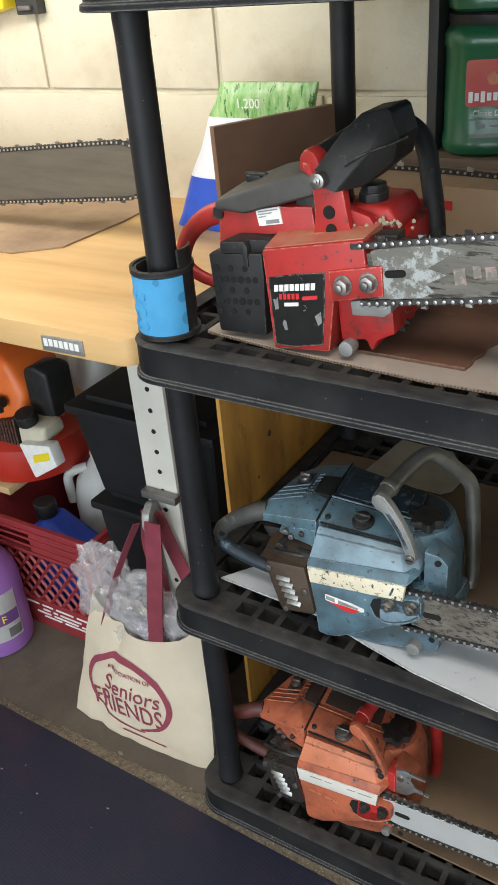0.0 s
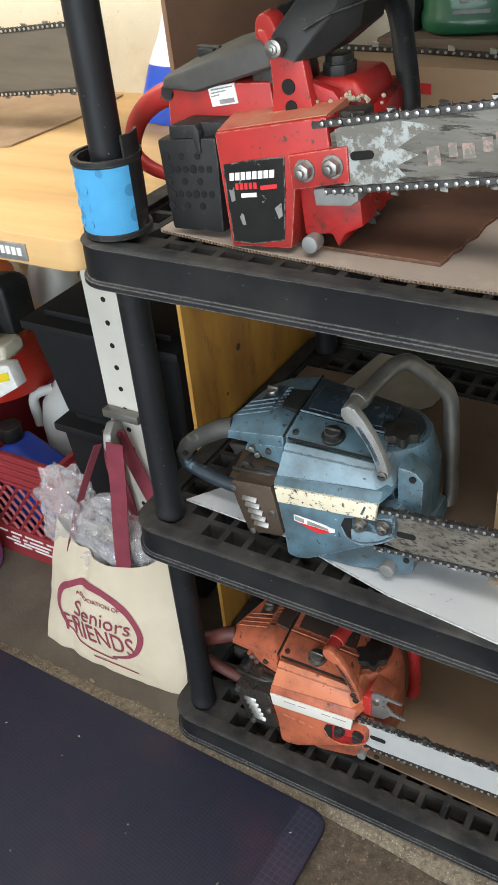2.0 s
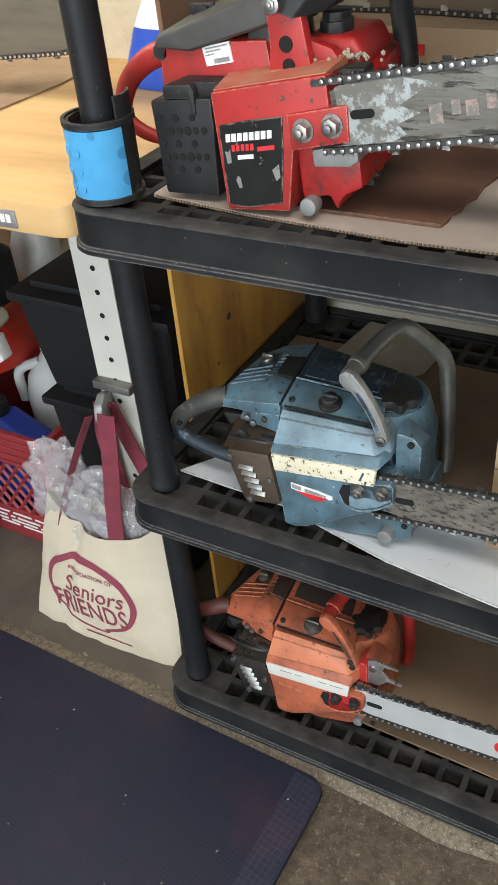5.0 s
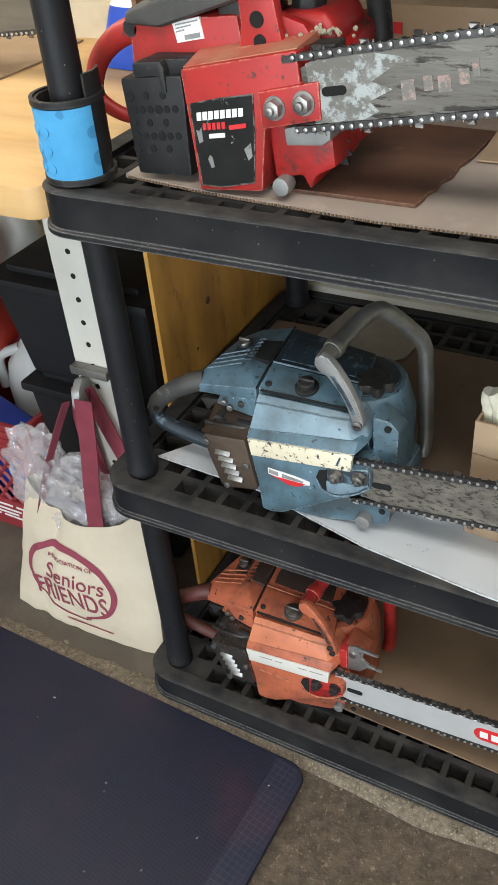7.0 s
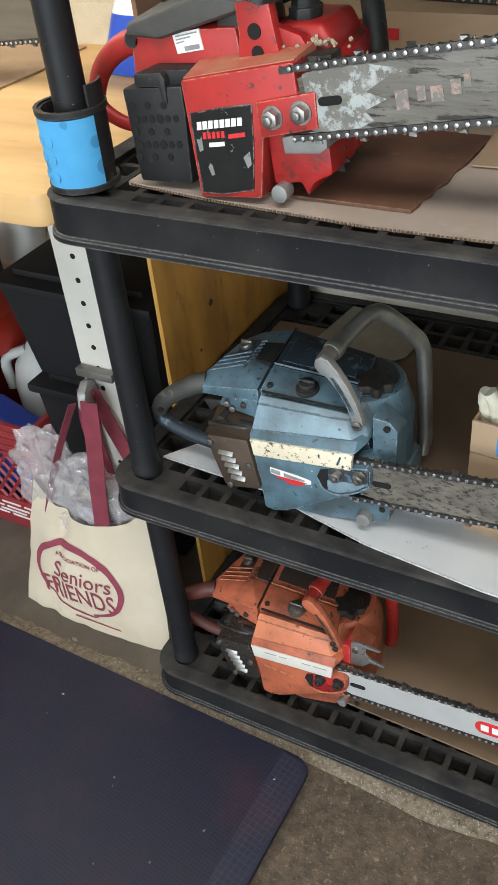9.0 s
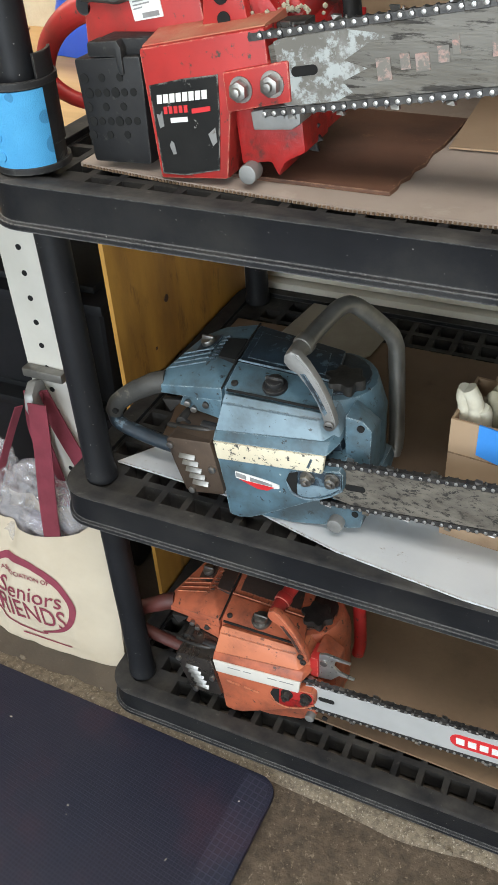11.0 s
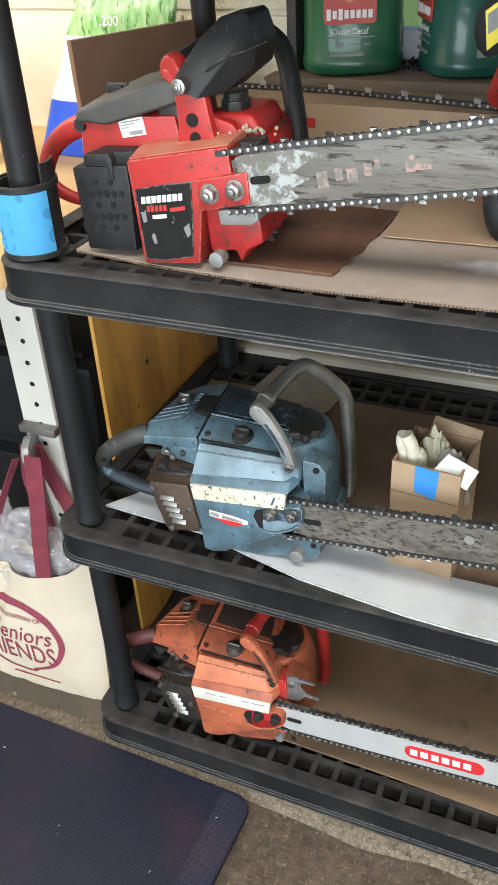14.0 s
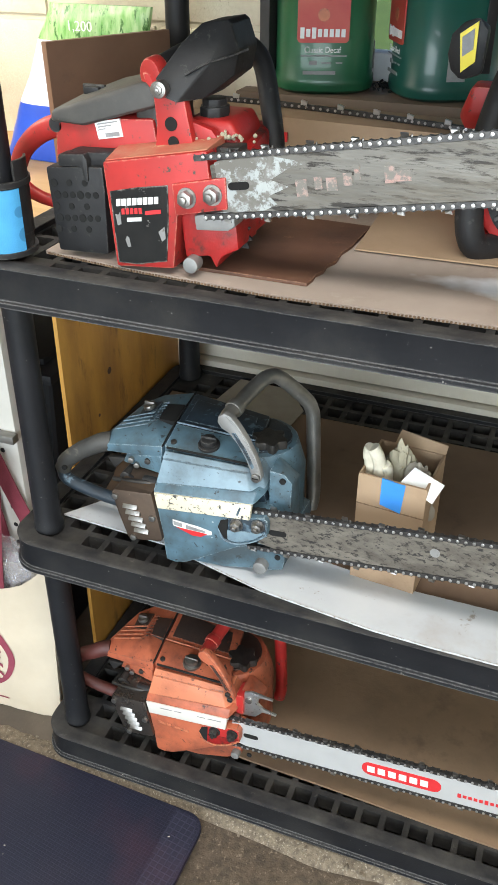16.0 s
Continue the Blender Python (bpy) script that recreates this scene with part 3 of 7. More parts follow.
def rubble_strip():
    """A crumbled concrete edge along the slab."""
    bm = bmesh.new()
    random.seed(4)
    for i in range(700):
        x = random.uniform(-1.6, 1.3)
        y = 0.0 + 0.012 * noise.noise((x * 6, 1, 0)) + random.gauss(0, 0.011)
        s = random.uniform(0.002, 0.0055)
        o = bmesh.ops.create_icosphere(bm, subdivisions=1, radius=s, matrix=pose(x, y, s * 0.3, random.uniform(0, 90), random.uniform(0, 90), 0) @ Matrix.Diagonal((random.uniform(0.8, 1.8), 1, 0.7, 1)))
    g = bmesh.new()
    bmesh.ops.create_grid(g, x_segments=400, y_segments=10, size=0.5)
    for v in g.verts:
        x, w = v.co.x * 3.0 - 0.15, v.co.y
        y = 0.002 + w * (0.05 + 0.012 * noise.noise((x * 9, 0, 5))) + 0.012 * noise.noise((x * 5, 2, 0))
        v.co = Vector((x, y, max(0, 0.006 * (1 - abs(w) * 2) + 0.003 * noise.noise((x * 60, y * 60, 0))) + 0.0005 - 0.003 * (abs(w) * 2) ** 4))
    return add(bm, g)


single("rubble", rubble_strip(), rubble, "crumbled pale concrete and grit along the slab edge", "rubble", "stuff")
bm = bmesh.new()
random.seed(12)
for i in range(55):
    x, y = random.uniform(-0.9, 1.1), random.uniform(-0.45, -0.03)
    z = 0.0125 if x < 0.3 else 0.001
    s = random.uniform(0.0006, 0.0016)
    bmesh.ops.create_icosphere(bm, subdivisions=1, radius=s, matrix=pose(x, y, z, random.uniform(0, 90), 0, random.uniform(0, 90)) @ Matrix.Diagonal((random.uniform(1, 2.4), 1, 0.5, 1)))
single("crumbs", bm, debris, "pale wood chips and crumbs scattered on the floor", "crumbs", "stuff")

# block wall with a window opening
WX0, WX1, WZ0, WZ1 = 0.165, 1.25, 0.965, 1.85
bm = box(-2.4, WX0, WALL_Y, WALL_Y + 0.2, 0, 2.5)
for b in (box(WX1, 3.2, WALL_Y, WALL_Y + 0.2, 0, 2.5), box(WX0, WX1, WALL_Y, WALL_Y + 0.2, 0, WZ0), box(WX0, WX1, WALL_Y, WALL_Y + 0.2, WZ1, 2.5)):
    add(bm, b)
wall_north = single("wall_north", bm, mortar, "cream-painted concrete block wall with pitted paint", "wall", "structure")
single("wall_west", box(-2.6, -2.4, -4.2, WALL_Y + 0.2, 0, 2.5), wall_paint, "cream-painted garage side wall", "wall", "structure")
single("wall_east", box(3.2, 3.4, -4.2, WALL_Y + 0.2, 0, 2.5), wall_paint, "cream-painted garage side wall", "wall", "structure")
bm = box(-2.4, -1.2, -4.2, -4.0, 0, 2.5)
add(bm, box(2.4, 3.2, -4.2, -4.0, 0, 2.5))
add(bm, box(-1.2, 2.4, -4.2, -4.0, 2.3, 2.5))
single("wall_south", bm, wall_paint, "garage front wall around the open door", "wall", "structure")
single("ceiling", box(-2.6, 3.4, -4.2, WALL_Y + 0.2, 2.5, 2.6), ceiling_paint, "off-white painted garage ceiling", "ceiling", "structure")

# moulded white boards low on the wall behind the shelves
bm = box(0.02, 2.2, WALL_Y - 0.026, WALL_Y - 0.008, 0.30, 0.46, 0.003)
add(bm, box(0.02, 2.2, WALL_Y - 0.04, WALL_Y - 0.008, 0.462, 0.482, 0.006))
add(bm, box(0.02, 2.2, WALL_Y - 0.024, WALL_Y - 0.008, 0.484, 0.60, 0.003))
add(bm, box(0.0, 0.018, WALL_Y - 0.03, WALL_Y - 0.008, 0.30, 0.75, 0.003))
single("trim", bm, white_trim, "off-white painted moulded boards along the wall", "trim", "structure")

# window: frame, glass and sill
window = thing("window_1", (0.7, WALL_Y + 0.15, WZ0), "garage window with dark frame, daylight and lawn behind", "window", kind="structure")
fy0, fy1 = WALL_Y + 0.12, WALL_Y + 0.165
bm = box(WX0, WX0 + 0.05, fy0, fy1, WZ0, WZ1, 0.003)
for b in (box(WX1 - 0.05, WX1, fy0, fy1, WZ0, WZ1, 0.003), box(WX0 + 0.05, WX1 - 0.05, fy0, fy1, WZ1 - 0.05, WZ1, 0.003), box(WX0 + 0.05, WX1 - 0.05, fy0, fy1, WZ0, WZ0 + 0.055, 0.003)):
    add(bm, b)
part("window_frame", bm, frame_white, window)
part("jamb_lining", box(WX0 - 0.004, WX0 + 0.012, WALL_Y - 0.012, fy0, WZ0, WZ1, 0.002), frame_dark, window, "dark-stained jamb lining")
pane = part("pane", box(WX0 + 0.05, WX1 - 0.05, fy0 + 0.02, fy0 + 0.024, WZ0 + 0.055, WZ1 - 0.05), glass, window, "clear glass pane")
pane.visible_shadow = False
part("window_sill", box(WX0 - 0.03, WX1 + 0.03, WALL_Y - 0.05, fy0, WZ0 - 0.022, WZ0 + 0.012, 0.003), sill_wood, window, "dusty brown wooden sill")
bm = bmesh.new()
random.seed(3)
for i in range(60):
    bmesh.ops.create_icosphere(bm, subdivisions=1, radius=random.uniform(0.001, 0.003), matrix=pose(random.gauss(0.345, 0.012), random.gauss(0.70, 0.02), WZ0 + 0.0135))
single("sill_crumbs", bm, hole_black, "dark crumbs on the dusty window sill", "crumbs", "stuff")

single("lawn", box(-40, 40, 4, 60, -0.06, -0.035), grass_ground, "green lawn outside the window", "lawn", "structure")
single("path", box(-40, 40, 16, 19.5, -0.05, -0.02), path_stone, "pale path across the lawn", "path", "structure")

# ---- shelving unit ----
SX0, SX1, SY0, SY1, RIM = 0.009, 1.227, 0.0, 0.60, 0.05
TOPS = (0.06, 0.47, 0.88, 1.29, 1.70)
PX, PY = (0.052, 1.184), (0.05, 0.55)
unit = thing("shelving_unit", (0.61, 0.3, 0.0), "black plastic storage shelving unit with round posts, dusty", "shelving")


def shelf_rim():
    """The moulded edge, top at z = 0: a wall with a lip below and a flat band on top."""
    w, d = SX1 - SX0, SY1 - SY0
    prof = [(0.0, -0.002), (-0.0015, -0.006), (-0.0005, -0.041), (0.0035, -0.043), (0.004, -0.049), (0.0015, -RIM), (-0.004, -RIM), (-0.005, -0.012), (-0.026, -0.010), (-0.026, -0.0015), (-0.006, 0.0), (-0.0022, -0.0006)]
    bm = bmesh.new()
    rings = []
    for off, z in prof:
        o = rounded(w + 2 * off, d + 2 * off, max(0.046 + off, 0.012), 8)
        rings.append([bm.verts.new((x, y, z)) for x, y in o])
    n = len(rings[0])
    for i in range(len(rings)):
        a, b = rings[i], rings[(i + 1) % len(rings)]
        for k in range(n):
            bm.faces.new((a[k], a[(k + 1) % n], b[(k + 1) % n], b[k]))
    return bm


def shelf_deck():
    """The open lattice as one moulding, its top 10 mm under the rim's."""
    w, d = SX1 - SX0 - 0.05, SY1 - SY0 - 0.05
    nx, ny, t = 32, 15, 0.0046
    xs = [v for i in range(nx + 1) for v in (-w / 2 + w * i / nx - t, -w / 2 + w * i / nx + t)]
    ys = [v for j in range(ny + 1) for v in (-d / 2 + d * j / ny - t, -d / 2 + d * j / ny + t)]
    bm = bmesh.new()
    g = [[bm.verts.new((x, y, -0.0102)) for y in ys] for x in xs]
    for i in range(len(xs) - 1):
        for j in range(len(ys) - 1):
            corner = (i < 4 or i > len(xs) - 6) and (j < 4 or j > len(ys) - 6) and (i < 2 or j < 2 or i > len(xs) - 4 or j > len(ys) - 4)
            if not (i % 2 and j % 2) or corner:
                bm.faces.new((g[i][j], g[i + 1][j], g[i + 1][j + 1], g[i][j + 1]))
    low = bmesh.ops.extrude_face_region(bm, geom=bm.faces[:])
    bmesh.ops.translate(bm, vec=(0, 0, -0.033), verts=[v for v in low["geom"] if isinstance(v, bmesh.types.BMVert)])
    bmesh.ops.recalc_face_normals(bm, faces=bm.faces)
    return bm


cx, cy = (SX0 + SX1) / 2, (SY0 + SY1) / 2
rim_mesh = deck_mesh = None
for z in TOPS:
    if rim_mesh is None:
        bm = shelf_rim()
        me = bpy.data.meshes.new("shelf")
        bmesh.ops.recalc_face_normals(bm, faces=bm.faces)
        bm.to_mesh(me), bm.free(), me.materials.append(black_plastic), me.materials.append(dusty_plastic), smooth(me, 50)
        for p in me.polygons:
            if p.normal.z > 0.7 and p.center.z > -0.006:
                p.material_index = 1
        bm = shelf_deck()
        md = bpy.data.meshes.new("deck")
        bm.to_mesh(md), bm.free(), md.materials.append(dusty_plastic)
        rim_mesh, deck_mesh = me, md
    s = new("shelf", rim_mesh)
    s.parent, s.matrix_basis = unit, Matrix.Translation(WORLD[unit].inverted() @ Vector((cx, cy, z)))
    WORLD[s] = WORLD[unit] @ s.matrix_basis
    k = new("deck", deck_mesh)
    k.parent = s
    k["label"] = "open black plastic lattice deck"
post_mesh = None
for lo, hi in zip(TOPS, TOPS[1:]):
    for x in PX:
        for y in PY:
            if post_mesh is None:
                h = hi - RIM - lo
                bm = lathe((0, 0, 0), [(0.0205, -0.006), (0.0212, 0.0), (0.0212, 0.004), (0.0194, 0.012), (0.0188, 0.1), (0.0184, h - 0.03), (0.0192, h - 0.012), (0.0192, h)], 28)
                me = bpy.data.meshes.new("post")
                bmesh.ops.recalc_face_normals(bm, faces=bm.faces)
                bm.to_mesh(me), bm.free(), me.materials.append(post_plastic), smooth(me)
                post_mesh = me
            o = new("post", post_mesh)
            o.parent, o.matrix_basis = unit, Matrix.Translation(WORLD[unit].inverted() @ Vector((x, y, lo)))

# blue strap round the front post
strap = thing("tool_strap", (0.05, 0.05, 0.88), "bright blue webbing strap with black binding wrapped round a post", "strap")


def band(r0, z0, z1, a0, a1, th, n=40, wob=0.0):
    bm = bmesh.new()
    rows = []
    for i in range(n + 1):
        a = radians(a0 + (a1 - a0) * i / n)
        r = r0 + wob * math.sin(3 * a)
        rows.append([bm.verts.new((0.05 + q * math.cos(a), 0.05 + q * math.sin(a), z)) for q, z in ((r, z0), (r + th, z0), (r + th, z1), (r, z1))])
    for a, b in zip(rows, rows[1:]):
        for k in range(4):
            bm.faces.new((a[k], a[(k + 1) % 4], b[(k + 1) % 4], b[k]))
    bm.faces.new(rows[0][::-1]), bm.faces.new(rows[-1])
    return bm


part("band", band(0.031, 0.882, 0.966, 120, 420, 0.004), rubber_black, strap, "black padded backing band")
part("webbing", band(0.0355, 0.888, 0.96, 150, 345, 0.0022), blue_strap, strap, "blue woven webbing")
for z in (0.882, 0.9615):
    part("binding", band(0.0347, z, z + 0.0065, 120, 420, 0.0042), rubber_black, strap)
part("flap", band(0.0335, 0.905, 0.99, 340, 400, 0.003, 20), rubber_black, strap, "black hook-and-loop flap")
for a in (236, 260):
    for z in (0.9, 0.919, 0.938):
        c, s_ = math.cos(radians(a)), math.sin(radians(a))
        part("eyelet", cyl((0.05 + 0.038 * c, 0.05 + 0.038 * s_, z), (c, s_, 0), 0.0058, 0.0012, 14), blue_strap, strap)


# ---- chainsaws ----
def circle(c, r, n=12):
    return [(c[0] + r * math.cos(2 * math.pi * k / n), c[1] + r * math.sin(2 * math.pi * k / n)) for k in range(n)]


def hexnut(c, r, d, axis=(0, -1, 0)):
    bm = cyl(c, axis, r, d, 6, bev=r * 0.12)
    q = Vector(axis).normalized()
    add(bm, cyl(Vector(c) + q * d * 0.6, axis, r * 0.45, d * 0.7, 12, bev=r * 0.06))
    return bm


def guide_bar(saw, start, length, height, rise, y, material, teeth=5, slot=True, turn=0.0, phase=0):
    """A guide bar from start (x, z) of its heel's middle, rising by so many degrees, with its chain round it. turn: degrees to the back."""
    m = Matrix.Translation((start[0], y, start[1])) @ Euler((0, 0, radians(turn))).to_matrix().to_4x4() @ Matrix.Rotation(-radians(rise), 4, "Y")
    h = height / 2
    out = [(0, -h * 0.8), (0.02, -h), (length - h * 1.6, -h)]
    out += [(length - h * 1.6 + 1.6 * h * math.cos(a), h * math.sin(a)) for a in (radians(-90 + 180 * k / 16) for k in range(1, 16))]
    out += [(length - h * 1.6, h), (0.02, h), (0, h * 0.8)]
    bm = prism(out, -0.0026, 0.0026, 0.0006, 1)
    bm.transform(m)
    bar = part("guide_bar", bm, material, saw, "flat steel guide bar")
    if slot:
        bm = prism([(0.03 + x, z) for x, z in rounded(0.024, 0.008, 0.0038, 4)], -0.0036, -0.0024)
        bm.transform(m)
        part("slot", bm, hole_black, bar)
    # the chain's line round the bar, link by link
    line = []
    g = 0.0035
    step = 0.0094
    top = np.arange(-0.01, length - h * 1.6, step)
    line += [(x, h + g, 0.0) for x in top]
    n = max(4, int(math.pi * 1.3 * h / step))
    line += [(length - h * 1.6 + (1.6 * h + g) * math.cos(a), (h + g) * math.sin(a), -math.degrees(math.pi / 2 - a)) for a in (radians(90 - 180 * (k + 0.5) / n) for k in range(n))]
    line += [(x, -h - g, 180.0) for x in top[::-1]]
    plates, rivets, cutters = bmesh.new(), bmesh.new(), []
    for i, (x, z, ang) in enumerate(line):
        t = Matrix.Translation((x, 0, z)) @ Matrix.Rotation(-radians(ang), 4, "Y")
        out_y = 0.0024 if i % 2 else 0.0036
        b = prism([(-0.0064, -0.0035), (0.0064, -0.0035), (0.007, 0.0), (0.0052, 0.0037), (0.0016, 0.0025), (-0.0016, 0.0025), (-0.0052, 0.0037), (-0.007, 0.0)], -out_y, out_y)
        b.transform(m @ t)
        add(plates, b)
        b = cyl((0.0047, 0, 0), (0, 1, 0), 0.0021, 0.0094, 8, bev=0.0005)
        b.transform(m @ t)
        add(rivets, b)
        if (i + phase) % teeth == 0:
            side = -1 if (i // teeth) % 2 else 1
            b = hull([(-0.005, 0.001 * side, 0.002), (0.005, 0.001 * side, 0.002), (-0.0058, 0.0045 * side, 0.0085), (0.004, 0.0042 * side, 0.0068), (-0.0058, -0.001 * side, 0.0088), (0.004, -0.001 * side, 0.007), (-0.004, 0.0045 * side, 0.003)])
            add(b, hull([(0.0075, -0.0008, 0.001), (0.0105, -0.0008, 0.001), (0.0075, 0.0008, 0.001), (0.0105, 0.0008, 0.001), (0.0102, -0.0008, 0.006), (0.0102, 0.0008, 0.006), (0.0086, 0, 0.006)]))
            b.transform(m @ t @ Matrix.Translation((0, 0, 0.0012)) @ Matrix.Diagonal((0.72, 0.9, 0.72, 1)))
            cutters.append(b)
    chain = part("saw_chain", plates, chain_steel, saw, "oily dark saw chain")
    part("rivets", rivets, bright_steel, chain, "bright rivet heads")["kind"] = "stuff"
    for b in cutters:
        part("cutter", b, steel, chain)
    return bar, m


def plate_bars(name, rows, m, material, parent, label=""):
    """Printed bars (x, z, width, height) on a plate's front."""
    for x, z, w, hh in rows:
        bm = prism([(x - w / 2, z - hh / 2), (x + w / 2, z - hh / 2), (x + w / 2, z + hh / 2), (x - w / 2, z + hh / 2)], -0.0034, -0.0024)
        bm.transform(m)
        part(name, bm, material, parent, label)


def resize(ob, about, scale, move, own=False):
    """Scales and shifts all the meshes of a thing (own: of a part and its parts), about a point of the world."""
    m = WORLD[ob].inverted() @ Matrix.Translation(Vector(about) + Vector(move)) @ Matrix.Diagonal((*scale, 1)) @ Matrix.Translation(-Vector(about)) @ WORLD[ob]
    for c in [ob] * own + list(ob.children_recursive):
        c.data.transform(m)


# red saw on the upper shelf
red_saw = thing("chainsaw", (0.2, 0.13, 0.875), "red top-handle chainsaw with black hand guard, worn paint", "chainsaw", "chainsaws on the shelves")
Y0 = 0.078
body = part("engine_body", hull([(x, y, z) for x, y, z in ((0.19, 0.12, 0.90), (0.33, 0.115, 0.90), (0.33, 0.24, 0.90), (0.19, 0.24, 0.90), (0.2, 0.12, 0.975), (0.325, 0.115, 0.985), (0.32, 0.24, 1.0), (0.2, 0.24, 1.0))], 0.008), red_paint_oily, red_saw, "red engine casing dark with oil")
cover = part("clutch_cover", prism([(0.180, 0.978), (0.301, 0.999), (0.3035, 0.972), (0.3235, 0.976), (0.325, 0.944), (0.266, 0.932), (0.259, 0.874), (0.188, 0.868)], Y0, 0.128, 0.0035), red_paint, red_saw, "scuffed red clutch cover")
part("cover_top", hull([(0.182, 0.082, 0.9795), (0.300, 0.082, 1.0), (0.302, 0.126, 1.0045), (0.178, 0.126, 0.986), (0.182, 0.082, 0.9785), (0.300, 0.082, 0.999), (0.302, 0.126, 0.996), (0.178, 0.126, 0.975)]), red_dusty, cover, "dusty sun-faded top edge")
part("name_panel", prism([(0.187, 0.949), (0.221, 0.9565), (0.2565, 0.962), (0.2555, 0.925), (0.2515, 0.882), (0.215, 0.874), (0.1915, 0.8735)], Y0 - 0.001, Y0 + 0.002), black_print, cover, "black name panel with scratched print")
for i in range(8):
    part("letter_bar", prism([(0.194 + i * 0.0065, 0.9345 + i * 0.001), (0.199 + i * 0.0065, 0.9353 + i * 0.001), (0.1995 + i * 0.0065, 0.9425 + i * 0.001), (0.1945 + i * 0.0065, 0.9418 + i * 0.001)], Y0 - 0.0018, Y0), white_print, cover)
for i in range(5):
    part("red_bar", prism([(0.2 + i * 0.0052, 0.9265 + i * 0.0007), (0.2036 + i * 0.0052, 0.927 + i * 0.0007), (0.2036 + i * 0.0052, 0.933 + i * 0.0007), (0.2 + i * 0.0052, 0.9325 + i * 0.0007)], Y0 - 0.0018, Y0), red_print, cover)
part("red_script", prism([(0.2285, 0.929), (0.247, 0.9325), (0.247, 0.9365), (0.2285, 0.933)], Y0 - 0.0018, Y0), red_print, cover)
part("small_lettering", prism([(0.206, 0.9195), (0.2235, 0.922), (0.2235, 0.926), (0.206, 0.9235)], Y0 - 0.0018, Y0), white_print, cover)
for pts in ([(0.243, 0.913), (0.2505, 0.919), (0.2515, 0.907), (0.247, 0.903)], [(0.192, 0.926), (0.1955, 0.9255), (0.198, 0.929), (0.1985, 0.916), (0.194, 0.914)], [(0.202, 0.9), (0.2045, 0.904), (0.207, 0.902), (0.2085, 0.893), (0.205, 0.892)]):
    part("chipped_patch", prism(pts, Y0 - 0.0016, Y0), alloy, cover, "bare chipped patch")
bolt_plate = part("bolt_plate", prism([(0.2625, 0.9645), (0.3225, 0.9765), (0.3245, 0.9455), (0.265, 0.933)], Y0 - 0.0042, Y0 + 0.002, 0.0015), red_paint, cover)
for x, z in ((0.2795, 0.9525), (0.3085, 0.9585)):
    part("nut", add(hexnut((x, Y0 - 0.009, z), 0.0085, 0.009), cyl((x, Y0 - 0.0045, z), (0, 1, 0), 0.0105, 0.0018, 20)), steel, bolt_plate, "steel bar nut on a washer")
part("bar_spacer", prism([(0.284, 0.9335), (0.3295, 0.944), (0.3305, 0.927), (0.322, 0.9215), (0.286, 0.9185)], Y0 + 0.002, Y0 + 0.03, 0.002), alloy, red_saw, "cast alloy bar clamp")
# dark filler block in place of the shade behind the cover's end
part("sprocket_shadow", prism([(0.303, 0.974), (0.302, 0.998), (0.328, 1.0), (0.328, 0.97)], 0.1, 0.125, 0.002), dark_metal, red_saw, "dark block standing in for the shade by the sprocket")
part("lower_casing", prism([(0.263, 0.932), (0.327, 0.937), (0.331, 0.9), (0.311, 0.89), (0.304, 0.876), (0.297, 0.889), (0.268, 0.884)], Y0 + 0.012, 0.15, 0.004), red_paint_oily, red_saw, "oily red lower casing")
part("foot_bolt", cyl((0.2825, Y0 + 0.008, 0.8805), (0, 1, 0), 0.0092, 0.018, 22, bev=0.002), alloy, red_saw, "worn round alloy foot")
part("screw", hexnut((0.333, 0.1, 0.906), 0.0055, 0.006), steel, red_saw)
part("spike_plate", prism([(0.312, 0.92), (0.332, 0.914), (0.328, 0.908), (0.335, 0.901), (0.328, 0.899), (0.331, 0.891), (0.314, 0.892)], 0.122, 0.126, 0.001), rubber_black, red_saw, "black toothed bumper spike")
# muffler guard with its vent holes
guard_box = part("muffler_guard", prism([(0.1, 0.963), (0.172, 0.969), (0.173, 0.945), (0.171, 0.874), (0.106, 0.8715)], 0.091, 0.165, 0.004), rubber_black, red_saw, "black perforated muffler guard")
k = 0
for j in range(5):
    for i in range(6):
        if (i + j) % 2 == 0 or j in (1, 3):
            x, z = 0.1095 + i * 0.0098 + (j % 2) * 0.003, 0.897 + j * 0.0125 + i * 0.0008
            if x < 0.166:
                part("vent_hole", cyl((x, 0.0912, z), (0, 1, 0), 0.0036 + 0.0009 * ((i * 7 + j * 3) % 3 == 0), 0.002, 12), hole_black, guard_box)
part("guard_top", prism([(0.108, 0.963), (0.113, 0.984), (0.125, 0.989), (0.188, 0.992), (0.189, 0.966), (0.172, 0.968)], 0.098, 0.16, 0.005), rubber_black, red_saw, "moulded black top of the muffler guard")
part("guard_boss", prism([(0.118, 0.965), (0.119, 0.978), (0.151, 0.981), (0.155, 0.975), (0.155, 0.952), (0.149, 0.952), (0.147, 0.967)], 0.0885, 0.11, 0.003), rubber_black, guard_box)
